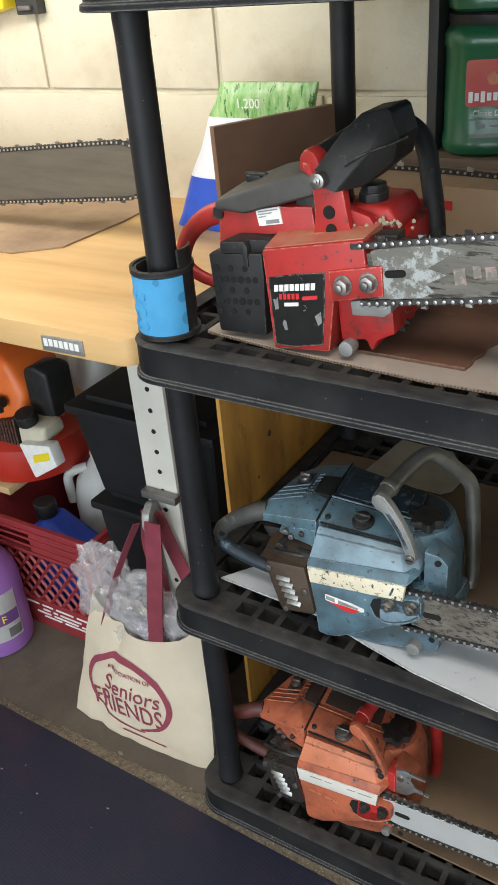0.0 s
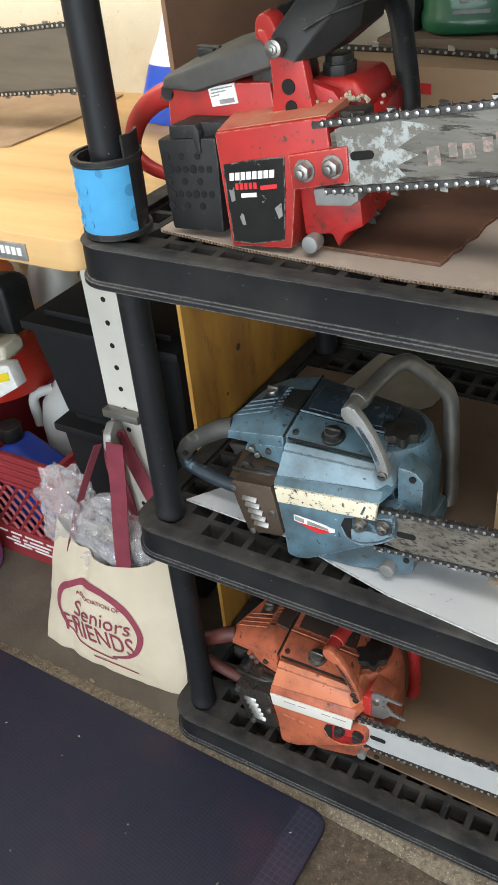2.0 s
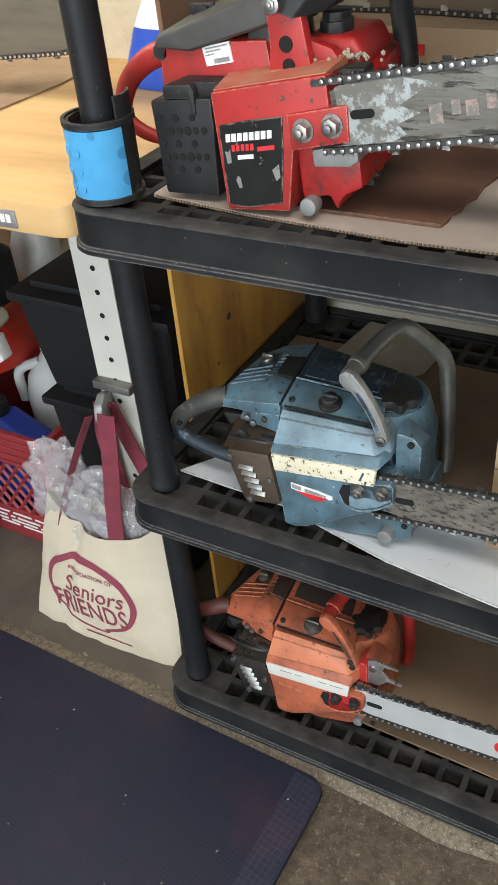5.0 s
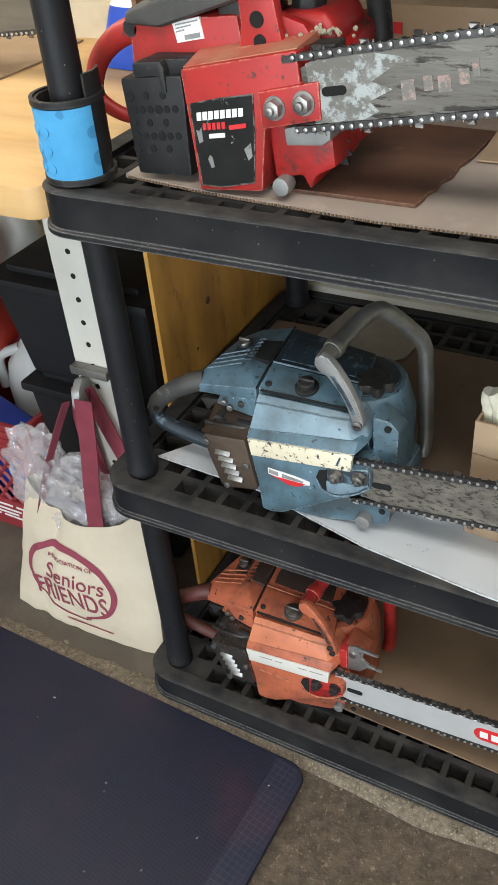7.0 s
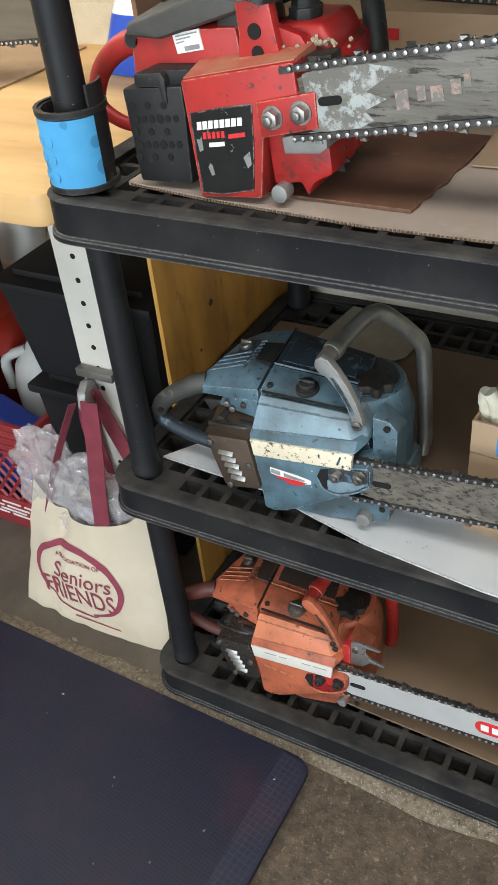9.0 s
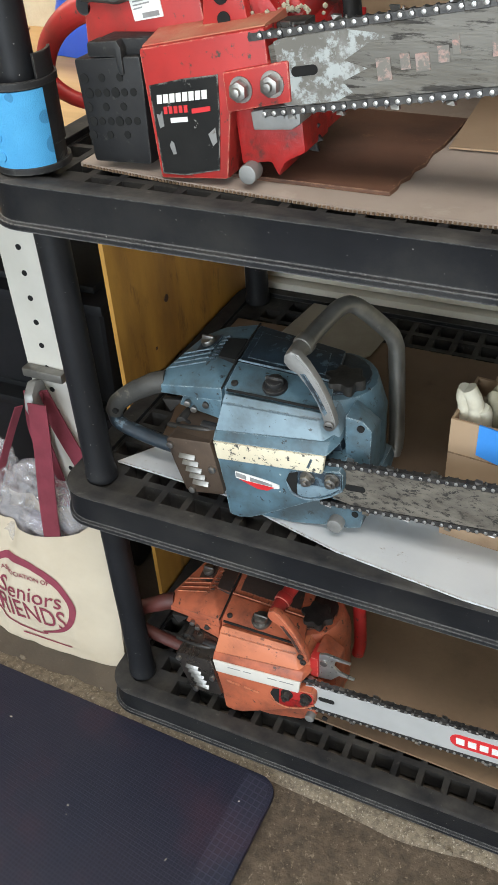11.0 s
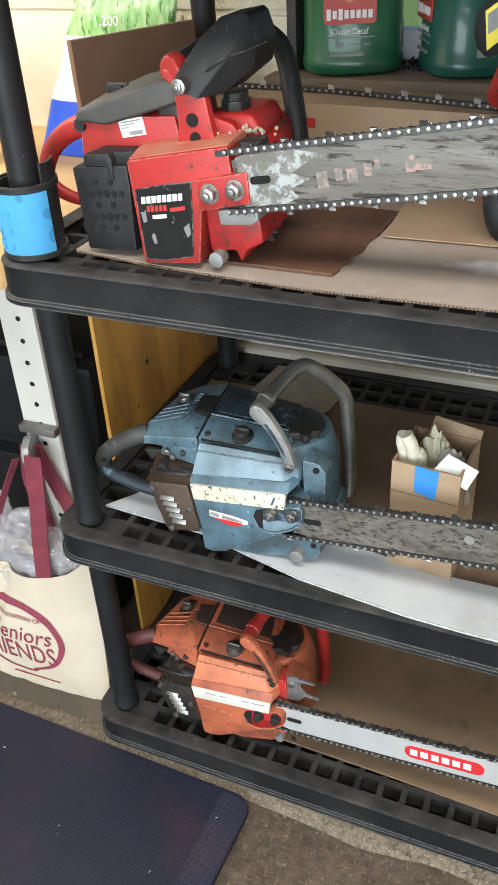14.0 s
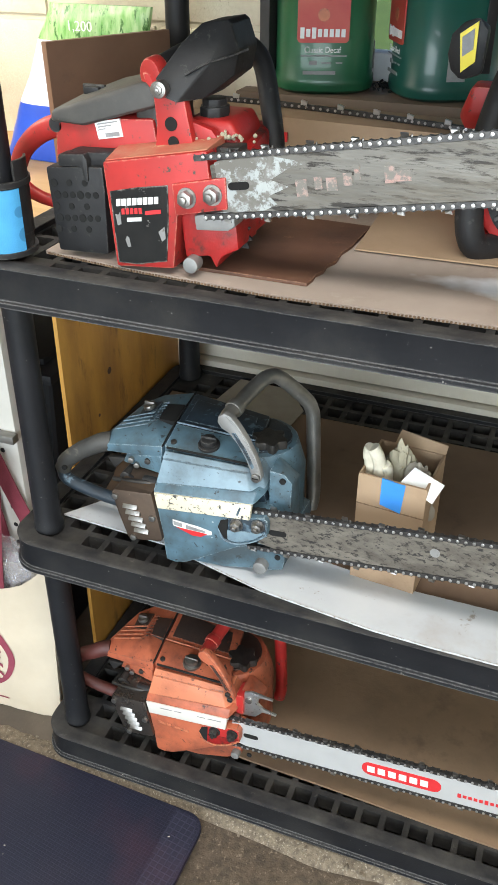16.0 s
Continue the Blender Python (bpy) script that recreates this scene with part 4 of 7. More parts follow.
# rear casing with its sticker, handle, air cover
rear = part("rear_casing", hull([(x, y, z) for x, z in ((0.095, 0.95), (0.23, 0.955), (0.222, 1.015), (0.1, 1.008)) for y in (0.121, 0.23)], 0.006), red_paint, red_saw)
sticker = part("sticker", prism([(0.148, 1.0105), (0.1805, 1.0165), (0.184, 0.9985), (0.152, 0.9935)], 0.1198, 0.1225), white_print, rear, "white barcode sticker")
bm = prism([(0.1615, 1.0005), (0.1795, 1.0035), (0.18, 0.9995), (0.162, 0.9965)], 0.1192, 0.121)
for i in range(3):
    add(bm, prism([(0.152, 1.0095 - i * 0.003), (0.178 - i * 0.008, 1.0142 - i * 0.0042), (0.178 - i * 0.008, 1.013 - i * 0.0042), (0.152, 1.0083 - i * 0.003)], 0.1192, 0.121))
part("print", bm, grey_print, sticker, "small unreadable print bars")
part("air_cover", hull([(0.092, 0.115, 1.012), (0.096, 0.113, 1.024), (0.152, 0.115, 1.041), (0.213, 0.115, 1.0585), (0.231, 0.118, 1.05), (0.228, 0.115, 1.035), (0.137, 0.112, 1.011), (0.09, 0.185, 1.012), (0.098, 0.185, 1.03), (0.155, 0.19, 1.05), (0.215, 0.19, 1.062), (0.232, 0.19, 1.05), (0.226, 0.19, 1.035), (0.137, 0.185, 1.011)], 0.006, 3), grip_grey, red_saw, "black rubber top handle and air cover, dusty")
part("cover_knob", add(box(0.122, 0.142, 0.15, 0.17, 1.04, 1.052, 0.003), box(0.118, 0.146, 0.157, 0.163, 1.048, 1.054, 0.002)), rubber_black, red_saw)
part("carburettor", hull([(x, y, z) for x in (0.198, 0.236) for y in (0.126, 0.2) for z in (0.975, 1.035)], 0.006), dark_metal, red_saw, "dark oily carburettor")
part("rear_handle", tube([(0.125, 0.14, 1.003), (0.09, 0.14, 1.004), (0.058, 0.14, 0.988), (0.035, 0.14, 0.962), (0.026, 0.142, 0.93), (0.05, 0.145, 0.909), (0.09, 0.15, 0.9), (0.14, 0.15, 0.895)], (0.0155, 0.0065), flat=0.75), red_paint, red_saw, "curved red rear handle")
part("trigger_hinge", cyl((0.1, 0.126, 1.0), (0, 1, 0), 0.008, 0.01, 16), rubber_black, red_saw)
# bracket post, hand guard, front handle
br = part("guard_bracket", prism([(0.228, 0.985), (0.232, 1.012), (0.229, 1.05), (0.262, 1.052), (0.268, 1.02), (0.275, 0.988)], 0.108, 0.122, 0.002), red_paint, red_saw)
part("bracket_hole", cyl((0.249, 0.1075, 1.0145), (0, 1, 0), 0.0068, 0.002, 16), hole_black, br)
part("bracket_hole", cyl((0.251, 0.1075, 0.997), (0, 1, 0), 0.006, 0.002, 16), hole_black, br)
part("brace", prism([(0.256, 1.02), (0.29, 1.01), (0.31, 0.985), (0.27, 0.985)], 0.118, 0.13, 0.002), red_paint_oily, red_saw)
hg = part("hand_guard", hull([(x, y + q, z) for q in (0.0, 0.055) for x, y, z in ((0.233, 0.106, 1.058), (0.243, 0.099, 1.041), (0.26, 0.101, 1.035), (0.282, 0.125, 1.0365), (0.308, 0.15, 1.059), (0.312, 0.154, 1.086), (0.302, 0.156, 1.112), (0.297, 0.156, 1.116), (0.27, 0.15, 1.112), (0.255, 0.13, 1.094))] + [(0.29, 0.122, 1.075), (0.262, 0.108, 1.06)], 0.007, 4), rubber_black, red_saw, "black moulded plastic hand guard")
part("guard_rib", tube([(0.268, 0.108, 1.064), (0.29, 0.1215, 1.076), (0.308, 0.138, 1.081), (0.323, 0.1525, 1.087)], 0.0013), rubber_black, hg)
part("pivot_bolt", add(cyl((0.2435, 0.096, 1.0495), (0, 1, 0), 0.0095, 0.012, 20, bev=0.002), hexnut((0.2435, 0.09, 1.0495), 0.006, 0.004)), steel, hg, "steel pivot bolt with washer")
part("handle_cap", add(cyl((0.222, 0.128, 1.068), (0.2, 1, 0.1), 0.0165, 0.02, 22, bev=0.004), hull([(0.21, 0.118, 1.07), (0.234, 0.118, 1.068), (0.232, 0.118, 1.046), (0.222, 0.118, 1.046), (0.21, 0.135, 1.07), (0.234, 0.135, 1.068), (0.232, 0.135, 1.046), (0.222, 0.135, 1.046)], 0.003)), red_paint, red_saw, "red plastic handle end")
part("front_handle", tube([(0.224, 0.138, 1.069), (0.243, 0.2, 1.082), (0.262, 0.255, 1.085), (0.293, 0.262, 1.065), (0.316, 0.235, 1.02), (0.33, 0.215, 0.97), (0.33, 0.205, 0.905)], 0.0118), rubber_black, red_saw, "black rubber-coated front handle")
tank = part("fuel_tank", hull([(x, y, z) for x, y, z in ((0.258, 0.135, 0.985), (0.338, 0.135, 0.985), (0.343, 0.135, 1.012), (0.328, 0.138, 1.03), (0.268, 0.138, 1.03), (0.258, 0.22, 0.985), (0.332, 0.22, 0.985), (0.337, 0.22, 1.01), (0.325, 0.22, 1.03), (0.262, 0.22, 1.03))], 0.008, 3), red_paint, red_saw)
part("fuel_cap", add(cyl((0.294, 0.165, 1.035), (0, 0, 1), 0.02, 0.012, 8, bev=0.002), cyl((0.294, 0.165, 1.045), (0, 0, 1), 0.017, 0.01, 8, bev=0.003)), rubber_black, tank, "black fuel cap")
part("small_cap", hull([(0.283, 0.122, 1.004), (0.305, 0.122, 1.004), (0.285, 0.122, 1.017), (0.303, 0.122, 1.018), (0.283, 0.14, 1.004), (0.305, 0.14, 1.004), (0.285, 0.14, 1.02), (0.303, 0.14, 1.02)], 0.002), dark_metal, tank)
bm = bmesh.new()
random.seed(8)
for i in range(160):
    bmesh.ops.create_icosphere(bm, subdivisions=1, radius=random.uniform(0.001, 0.0026), matrix=pose(random.gauss(0.285, 0.016), random.gauss(0.128, 0.004), 1.0 + abs(random.gauss(0, 0.003))))
part("sawdust", bm, rag_cloth, red_saw, "packed sawdust")["kind"] = "stuff"
for name, at, scale, move in (("hand_guard", (0.245, 0.1, 1.05), (0.93, 1, 0.86), (0, 0, -0.001)), ("handle_cap", (0.222, 0.12, 1.06), (0.82, 1, 1), (0.001, 0, -0.011)), ("air_cover", (0.16, 0.12, 1.03), (0.97, 1, 1), (0.003, 0, -0.008)), ("cover_knob", (0.13, 0.16, 1.04), (1, 1, 0.7), (0, 0, -0.013)), ("rear_handle", (0.08, 0.14, 0.95), (0.95, 1, 0.86), (0, 0, -0.002)),
                              ("guard_top", (0.15, 0.12, 0.97), (0.95, 1, 0.75), (0.004, 0, -0.004)), ("fuel_tank", (0.3, 0.16, 1.0), (0.82, 1, 0.85), (-0.02, 0, -0.01)), ("sticker", (0.166, 0.12, 1.0), (0.95, 1, 1), (0.002, 0, -0.004)), ("foot_bolt", (0.2825, 0.086, 0.8805), (0.95, 1, 0.95), (-0.004, 0, 0)), ("screw", (0.333, 0.1, 0.906), (1, 1, 1), (-0.008, 0, 0.002)), ("front_handle", (0.25, 0.2, 1.0), (0.97, 1, 0.95), (0, 0, -0.004))):
    for ob in [c for c in red_saw.children_recursive if c.name.split(".")[0] == name]:
        resize(ob, at, scale, move, True)
resize(red_saw, (0.2, 0.08, 0.88), (1.02, 1.0, 1.065), (0.006, -0.02, 0.01))
rb, bmx = guide_bar(red_saw, (0.316, 0.9805), 0.52, 0.0555, 9.9, 0.06, bar_worn, turn=-3.0, phase=2)
bm = prism([(0.006, -0.025), (0.012, -0.0265), (0.055, -0.0265), (0.07, -0.021), (0.062, -0.012), (0.085, -0.004), (0.066, 0.004), (0.09, 0.015), (0.11, 0.018), (0.072, 0.0265), (0.012, 0.0265), (0.006, 0.025)], -0.0029, -0.0022)
bm.transform(bmx)
part("flaked_paint", bm, bar_paint, rb, "flaking pale blue paint")
plate_bars("worn_letter", [(0.099, -0.006, 0.012, 0.017), (0.117, -0.002, 0.008, 0.012), (0.131, -0.004, 0.011, 0.013), (0.148, 0.0, 0.009, 0.012), (0.158, 0.006, 0.006, 0.014), (0.19, 0.002, 0.01, 0.016), (0.203, 0.0, 0.016, 0.01)], bmx, pink_print, rb, "worn pink letter bar")
bm = cyl((0.338, -0.0028, 0.013), (0, 1, 0), 0.005, 0.001, 20)
bm.transform(bmx)
part("white_spot", bm, alloy, rb)


def old_saw(at, turn, label, paint, face, dark, stripe, handle, bracket, muffler, spike=False):
    """A heavy rear-handle chainsaw: faceted clutch cover with a stripe, wrap handle, louvred muffler. Local metres about its base."""
    saw = thing("chainsaw", at, label, "chainsaw", "chainsaws on the shelves", turn=turn)

    def p(name, bm, mat, parent=None, lab=""):
        return part(name, bm, mat, parent or saw, lab, local=True)

    def plate(top, drop, r=0.0015):
        """A slab whose top is the outline top, drop thick."""
        return hull(list(top) + [(x, y, z - drop) for x, y, z in top], r)

    # x to the bar's nose, y back from the cover's face, z up from the shelf
    low = [(0.0125, 0.092), (0.145, 0.107), (0.163, 0.112), (0.1685, 0.106), (0.168, 0.085), (0.15, 0.069), (0.128, 0.055), (0.092, 0.031), (0.052, 0.006), (0.036, 0.0015), (0.0225, 0.003), (0.0185, 0.05)]
    cov = p("clutch_cover", prism(low, 0.0, 0.07, 0.004), paint, None, "painted clutch cover with chipped edges")
    p("cover_lip", hull([(0.0102, -0.001, 0.1135), (0.149, -0.001, 0.1295), (0.1575, 0.016, 0.136), (0.0115, 0.004, 0.1255), (0.149, 0.007, 0.143), (0.0102, 0.07, 0.1135), (0.157, 0.07, 0.13), (0.0115, 0.07, 0.1255), (0.152, 0.07, 0.15)], 0.0015), paint, cov)
    # up-tilted face and ridge: paler copy of the paint, overhead light coloured in
    p("upper_face", hull([(0.0118, 0.0042, 0.125), (0.1415, 0.0065, 0.1425), (0.018, 0.0145, 0.157), (0.1325, 0.0165, 0.161), (0.1565, 0.024, 0.139), (0.145, 0.035, 0.163), (0.0118, 0.07, 0.125), (0.155, 0.07, 0.1425), (0.018, 0.07, 0.16), (0.142, 0.07, 0.166)], 0.0022), face, cov, "flat upper face, paler paint for the light on it")
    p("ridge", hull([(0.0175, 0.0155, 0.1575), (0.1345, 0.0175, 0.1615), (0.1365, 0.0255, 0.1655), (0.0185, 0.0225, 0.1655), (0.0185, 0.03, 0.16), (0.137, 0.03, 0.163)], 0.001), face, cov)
    stp = p("stripe", prism([(0.0112, 0.1133), (0.1475, 0.1293), (0.1445, 0.1045), (0.0148, 0.0893)], -0.0022, 0.004, 0.001), stripe, cov, "pale painted stripe")
    if not spike:
        lg = p("badge", prism([(0.036, 0.0755), (0.073, 0.0735), (0.0915, 0.0705), (0.0915, 0.0655), (0.078, 0.0615), (0.0365, 0.0665)], -0.0012, 0.001), white_print, cov, "small white and red badge")
        p("badge_field", prism([(0.041, 0.0655), (0.086, 0.0655), (0.076, 0.0585), (0.064, 0.0575)], -0.0016, 0.001), red_print, lg)
        p("badge_print", add(prism([(0.0375, 0.0685), (0.05, 0.067), (0.05, 0.073), (0.0375, 0.0745)], -0.0018, 0), prism([(0.055, 0.0665), (0.083, 0.0665), (0.083, 0.0695), (0.055, 0.0725)], -0.0018, 0)), grey_print, lg)
        p("stripe_gash", prism([(0.126, 0.1085), (0.131, 0.122), (0.1335, 0.1215), (0.129, 0.108)], -0.0026, 0), dark, stp, "dark gouge in the paint")
    else:
        for i, w in enumerate((0.012, 0.008, 0.014, 0.01)):
            x = 0.03 + 0.014 * i
            p("print_bar", prism([(x, 0.071 - 0.0006 * i), (x + w, 0.0705 - 0.0006 * i), (x + w, 0.075 - 0.0006 * i), (x, 0.0757 - 0.0006 * i)], -0.001, 0.001), orange_light, cov, "faded print bar")
        for x, w in ((0.035, 0.02), (0.06, 0.012), (0.098, 0.014), (0.116, 0.022)):
            p("print_bar", prism([(x, 0.1035 + x * 0.1175), (x + w, 0.1035 + (x + w) * 0.1175), (x + w, 0.1048 + (x + w) * 0.1175), (x, 0.1048 + x * 0.1175)], -0.0027, 0), grey_print, stp)
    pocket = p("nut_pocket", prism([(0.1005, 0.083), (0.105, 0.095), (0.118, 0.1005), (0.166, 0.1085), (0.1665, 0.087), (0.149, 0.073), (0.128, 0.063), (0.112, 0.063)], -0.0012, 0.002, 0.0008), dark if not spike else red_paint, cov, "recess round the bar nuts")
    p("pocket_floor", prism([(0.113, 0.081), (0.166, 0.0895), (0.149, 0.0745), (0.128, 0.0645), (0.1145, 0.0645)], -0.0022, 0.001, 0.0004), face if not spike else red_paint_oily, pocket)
    p("pocket_hole", prism([(0.101, 0.083), (0.105, 0.094), (0.115, 0.0985), (0.1145, 0.085), (0.1135, 0.066), (0.108, 0.069)], -0.0026, 0.001), hole_black, pocket)
    for x, z in ((0.127, 0.0935), (0.156, 0.099)):
        p("nut", add(hexnut((x, -0.006, z), 0.0072, 0.009), cyl((x, -0.0022, z), (0, 1, 0), 0.009, 0.0016, 20)), dark_metal if spike else steel, cov, "bar nut on a washer")
    p("pocket_rim", tube([(0.101, -0.001, 0.083), (0.106, -0.001, 0.067), (0.115, -0.001, 0.0615), (0.129, -0.001, 0.0615), (0.15, -0.001, 0.0715), (0.1675, -0.001, 0.0865)], 0.0013, 8), face, pocket, "worn pale edge")
    # muffler plate with its louvres
    mf = p("muffler", prism([(-0.051, 0.101), (-0.046, 0.1065), (0.0085, 0.1125), (0.0215, 0.041), (0.0185, 0.0355), (-0.0265, 0.0275), (-0.0315, 0.0305), (-0.044, 0.072)], -0.005, 0.05, 0.003), muffler, None, "louvred metal muffler cover")
    for i in range(5):
        x, z = -0.0235 + 0.0036 * i, 0.0815 - 0.0092 * i
        p("louvre", hull([(x - 0.0118, -0.0052, z - 0.001), (x + 0.0118, -0.0052, z + 0.0005), (x - 0.0108, -0.0085, z), (x + 0.0108, -0.009, z + 0.0015), (x - 0.0105, -0.0052, z + 0.0058), (x + 0.0105, -0.0052, z + 0.007)], 0.0006), steel, mf, "bent louvre")
    for x, z in ((-0.0445, 0.0965), (-0.022, 0.0335), (0.0085, 0.0735)):
        p("muffler_screw", cyl((x, -0.0065, z), (0, 1, 0), 0.0046, 0.004, 12, bev=0.001), steel, mf)
    p("heat_shield", hull([(-0.049, 0.0, 0.104), (0.0085, 0.0, 0.1125), (0.008, 0.04, 0.121), (-0.042, 0.045, 0.113), (-0.049, 0.003, 0.098), (0.0085, 0.003, 0.106), (0.008, 0.045, 0.112), (-0.042, 0.05, 0.105)], 0.001), muffler, None)
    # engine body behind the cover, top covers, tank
    # the dark tone of body and tops holds both grease and painted shade
    eng = p("engine_body", hull([(x, y, z) for x, y, z in ((0.0, 0.05, 0.03), (0.17, 0.05, 0.03), (0.17, 0.14, 0.03), (0.0, 0.14, 0.03), (0.02, 0.03, 0.15), (0.145, 0.03, 0.155), (0.13, 0.14, 0.16), (0.01, 0.14, 0.165))], 0.006), dark, None, "dark engine body, grease and shade in its colour")
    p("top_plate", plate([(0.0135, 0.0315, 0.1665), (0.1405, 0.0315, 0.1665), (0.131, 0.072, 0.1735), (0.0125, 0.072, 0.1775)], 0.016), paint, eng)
    # black rod laid along the joint to draw its shadow line
    p("cover_gap", tube([(0.0175, 0.0305, 0.1655), (0.08, 0.0305, 0.1665), (0.14, 0.0305, 0.1665)], 0.0017, 6, smooth_n=0), hole_black, eng, "black strip for the shaded gap under the top plate")
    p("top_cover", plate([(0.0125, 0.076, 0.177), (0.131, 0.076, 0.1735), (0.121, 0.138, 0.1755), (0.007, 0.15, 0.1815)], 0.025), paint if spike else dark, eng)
    p("top_panel", plate([(0.02, 0.083, 0.1782), (0.116, 0.083, 0.1756), (0.108, 0.126, 0.1772), (0.016, 0.135, 0.182)], 0.01, 0.001), dark, eng, "dark top panel, grease and shade in its colour")
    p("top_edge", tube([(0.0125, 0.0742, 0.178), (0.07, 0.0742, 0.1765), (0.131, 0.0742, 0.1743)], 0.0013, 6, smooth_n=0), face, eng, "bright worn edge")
    for x, y in ((0.023, 0.04), (0.128, 0.042)):
        p("plate_screw", cyl((x, y, 0.1695), (0, -0.17, 1), 0.0042, 0.004, 12, bev=0.001), dark_metal, eng)
    af = p("air_filter_cover", hull([(-0.096, 0.052, 0.122), (-0.095, 0.051, 0.134), (-0.088, 0.071, 0.1455), (-0.045, 0.047, 0.1555), (-0.0165, 0.07, 0.1745), (0.0105, 0.03, 0.1655), (0.0105, 0.03, 0.147), (-0.023, 0.037, 0.138), (-0.06, 0.125, 0.167), (-0.035, 0.14, 0.1765), (0.005, 0.152, 0.1815), (0.007, 0.155, 0.14), (-0.085, 0.13, 0.125)], 0.003, 2), paint, None, "faceted air filter cover")
    p("vent_panel", plate([(-0.0145, 0.0755, 0.1772), (0.0085, 0.0735, 0.1782), (0.006, 0.116, 0.1815), (-0.021, 0.113, 0.1785)], 0.01, 0.0006), hole_black if not spike else dark, af, "dark vent panel")
    p("knob_well", plate([(-0.055, 0.091, 0.1642), (-0.029, 0.084, 0.1732), (-0.029, 0.119, 0.1782), (-0.056, 0.121, 0.1695)], 0.008, 0.001), dark, af)
    p("filter_knob", add(cyl((-0.0425, 0.104, 0.1755), (-0.3, -0.1, 1), 0.009, 0.007, 10, bev=0.002), box(-0.05, -0.035, 0.1025, 0.1055, 0.177, 0.183, 0.001)), steel, af)
    for i in range(4):
        y = 0.0705 + 0.0075 * i
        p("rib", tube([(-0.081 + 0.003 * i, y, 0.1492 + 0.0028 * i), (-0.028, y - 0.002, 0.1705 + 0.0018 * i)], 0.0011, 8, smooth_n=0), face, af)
    for i in range(7):
        y = 0.072 + 0.0068 * i
        p("vent_rib", tube([(-0.024, y, 0.1735 + 0.0009 * i), (-0.0165, y, 0.1765 + 0.0009 * i)], 0.0012, 6, smooth_n=0), dark, af)
    p("seam", tube([(0.0115, 0.029, 0.1665), (0.0105, 0.075, 0.1785), (0.006, 0.152, 0.1825)], 0.0012, 6, smooth_n=2), hole_black, af)
    cb = p("linkage_plate", hull([(-0.058, 0.046, 0.116), (0.0085, 0.03, 0.121), (0.0085, 0.03, 0.149), (-0.02, 0.036, 0.141), (-0.05, 0.046, 0.134), (-0.058, 0.09, 0.116), (0.0085, 0.09, 0.121), (0.0085, 0.09, 0.149), (-0.05, 0.09, 0.134)], 0.002), paint, None, "small casting over the throttle")
    for x, z in ((-0.041, 0.128), (-0.033, 0.1215), (-0.014, 0.1345)):
        p("linkage_screw", cyl((x, 0.0375 if x < -0.02 else 0.034, z), (0.2, -1, 0), 0.0042, 0.006, 12, bev=0.001), steel if x < -0.02 else dark_metal, cb)
    p("throttle_link", add(cyl((-0.045, 0.04, 0.108), (0, 1, 0), 0.007, 0.03, 14, bev=0.001), tube([(-0.062, 0.024, 0.101), (-0.04, 0.018, 0.107), (-0.015, 0.015, 0.113), (0.004, 0.018, 0.112)], 0.0032)), dark_metal, None, "oily throttle linkage")
    p("spark_plug", add(tube([(-0.058, 0.04, 0.095), (-0.04, 0.028, 0.107), (-0.02, 0.02, 0.106), (0.004, 0.025, 0.105)], 0.004), cyl((-0.004, 0.022, 0.111), (1, 0, 0), 0.008, 0.022, 12, bev=0.001)), rubber_black, None, "black spark plug lead")
    p("choke_knob", add(cyl((0.07, 0.047, 0.172), (0, -0.17, 1), 0.0145, 0.005, 22, bev=0.001), add(cyl((0.07, 0.046, 0.178), (0, -0.17, 1), 0.0105, 0.009, 16, bev=0.003), box(0.0595, 0.0805, 0.0445, 0.0475, 0.178, 0.185, 0.001))), rubber_black if not spike else steel, None, "round switch knob")
    arc = [radians(-90 + 18 * k) for k in range(11)]
    tk = p("fuel_tank", hull([(0.118 + 0.065 * math.cos(a), 0.1 + 0.062 * math.sin(a), z) for a in arc for z in (0.025, 0.13)] + [(0.118 + 0.054 * math.cos(a), 0.1 + 0.052 * math.sin(a), 0.166) for a in arc], 0.004), paint, None, "rounded fuel tank casing")
    p("tank_top", hull([(0.117 + 0.047 * math.cos(a), 0.101 + 0.044 * math.sin(a), z) for a in arc for z in (0.16, 0.1685)], 0.001), dark, tk, "dark tank top, grease and shade in its colour")
    p("tank_front", hull([(0.158, 0.036, 0.04), (0.186, 0.034, 0.04), (0.188, 0.034, 0.148), (0.178, 0.033, 0.16), (0.158, 0.031, 0.163), (0.158, 0.07, 0.04), (0.188, 0.07, 0.04), (0.188, 0.07, 0.14), (0.158, 0.07, 0.163)], 0.003), paint, tk)
    p("tank_bolt", cyl((0.176, 0.0325, 0.1505), (0, 1, 0), 0.0042, 0.004, 12), hole_black, tk)
    lobes = [(0.14 + (0.0205 + 0.0035 * math.cos(6 * a)) * math.cos(a), 0.084 + (0.0205 + 0.0035 * math.cos(6 * a)) * math.sin(a)) for a in (2 * math.pi * k / 48 for k in range(48))]
    p("fuel_cap", slab(lobes, 0.165, 0.1785, 0.0015), dark_metal, tk, "black lobed fuel cap")
    p("base", prism([(0.045, 0.0), (0.062, 0.004), (0.1, 0.034), (0.165, 0.064), (0.185, 0.058), (0.1885, 0.046), (0.185, 0.023), (0.172, 0.018), (0.145, 0.014), (0.1, 0.003)] if not spike else [(0.045, 0.0), (0.1, 0.03), (0.155, 0.06), (0.166, 0.056), (0.164, 0.036), (0.14, 0.018), (0.09, 0.002)], 0.014, 0.13, 0.004), paint, None, "cast base")
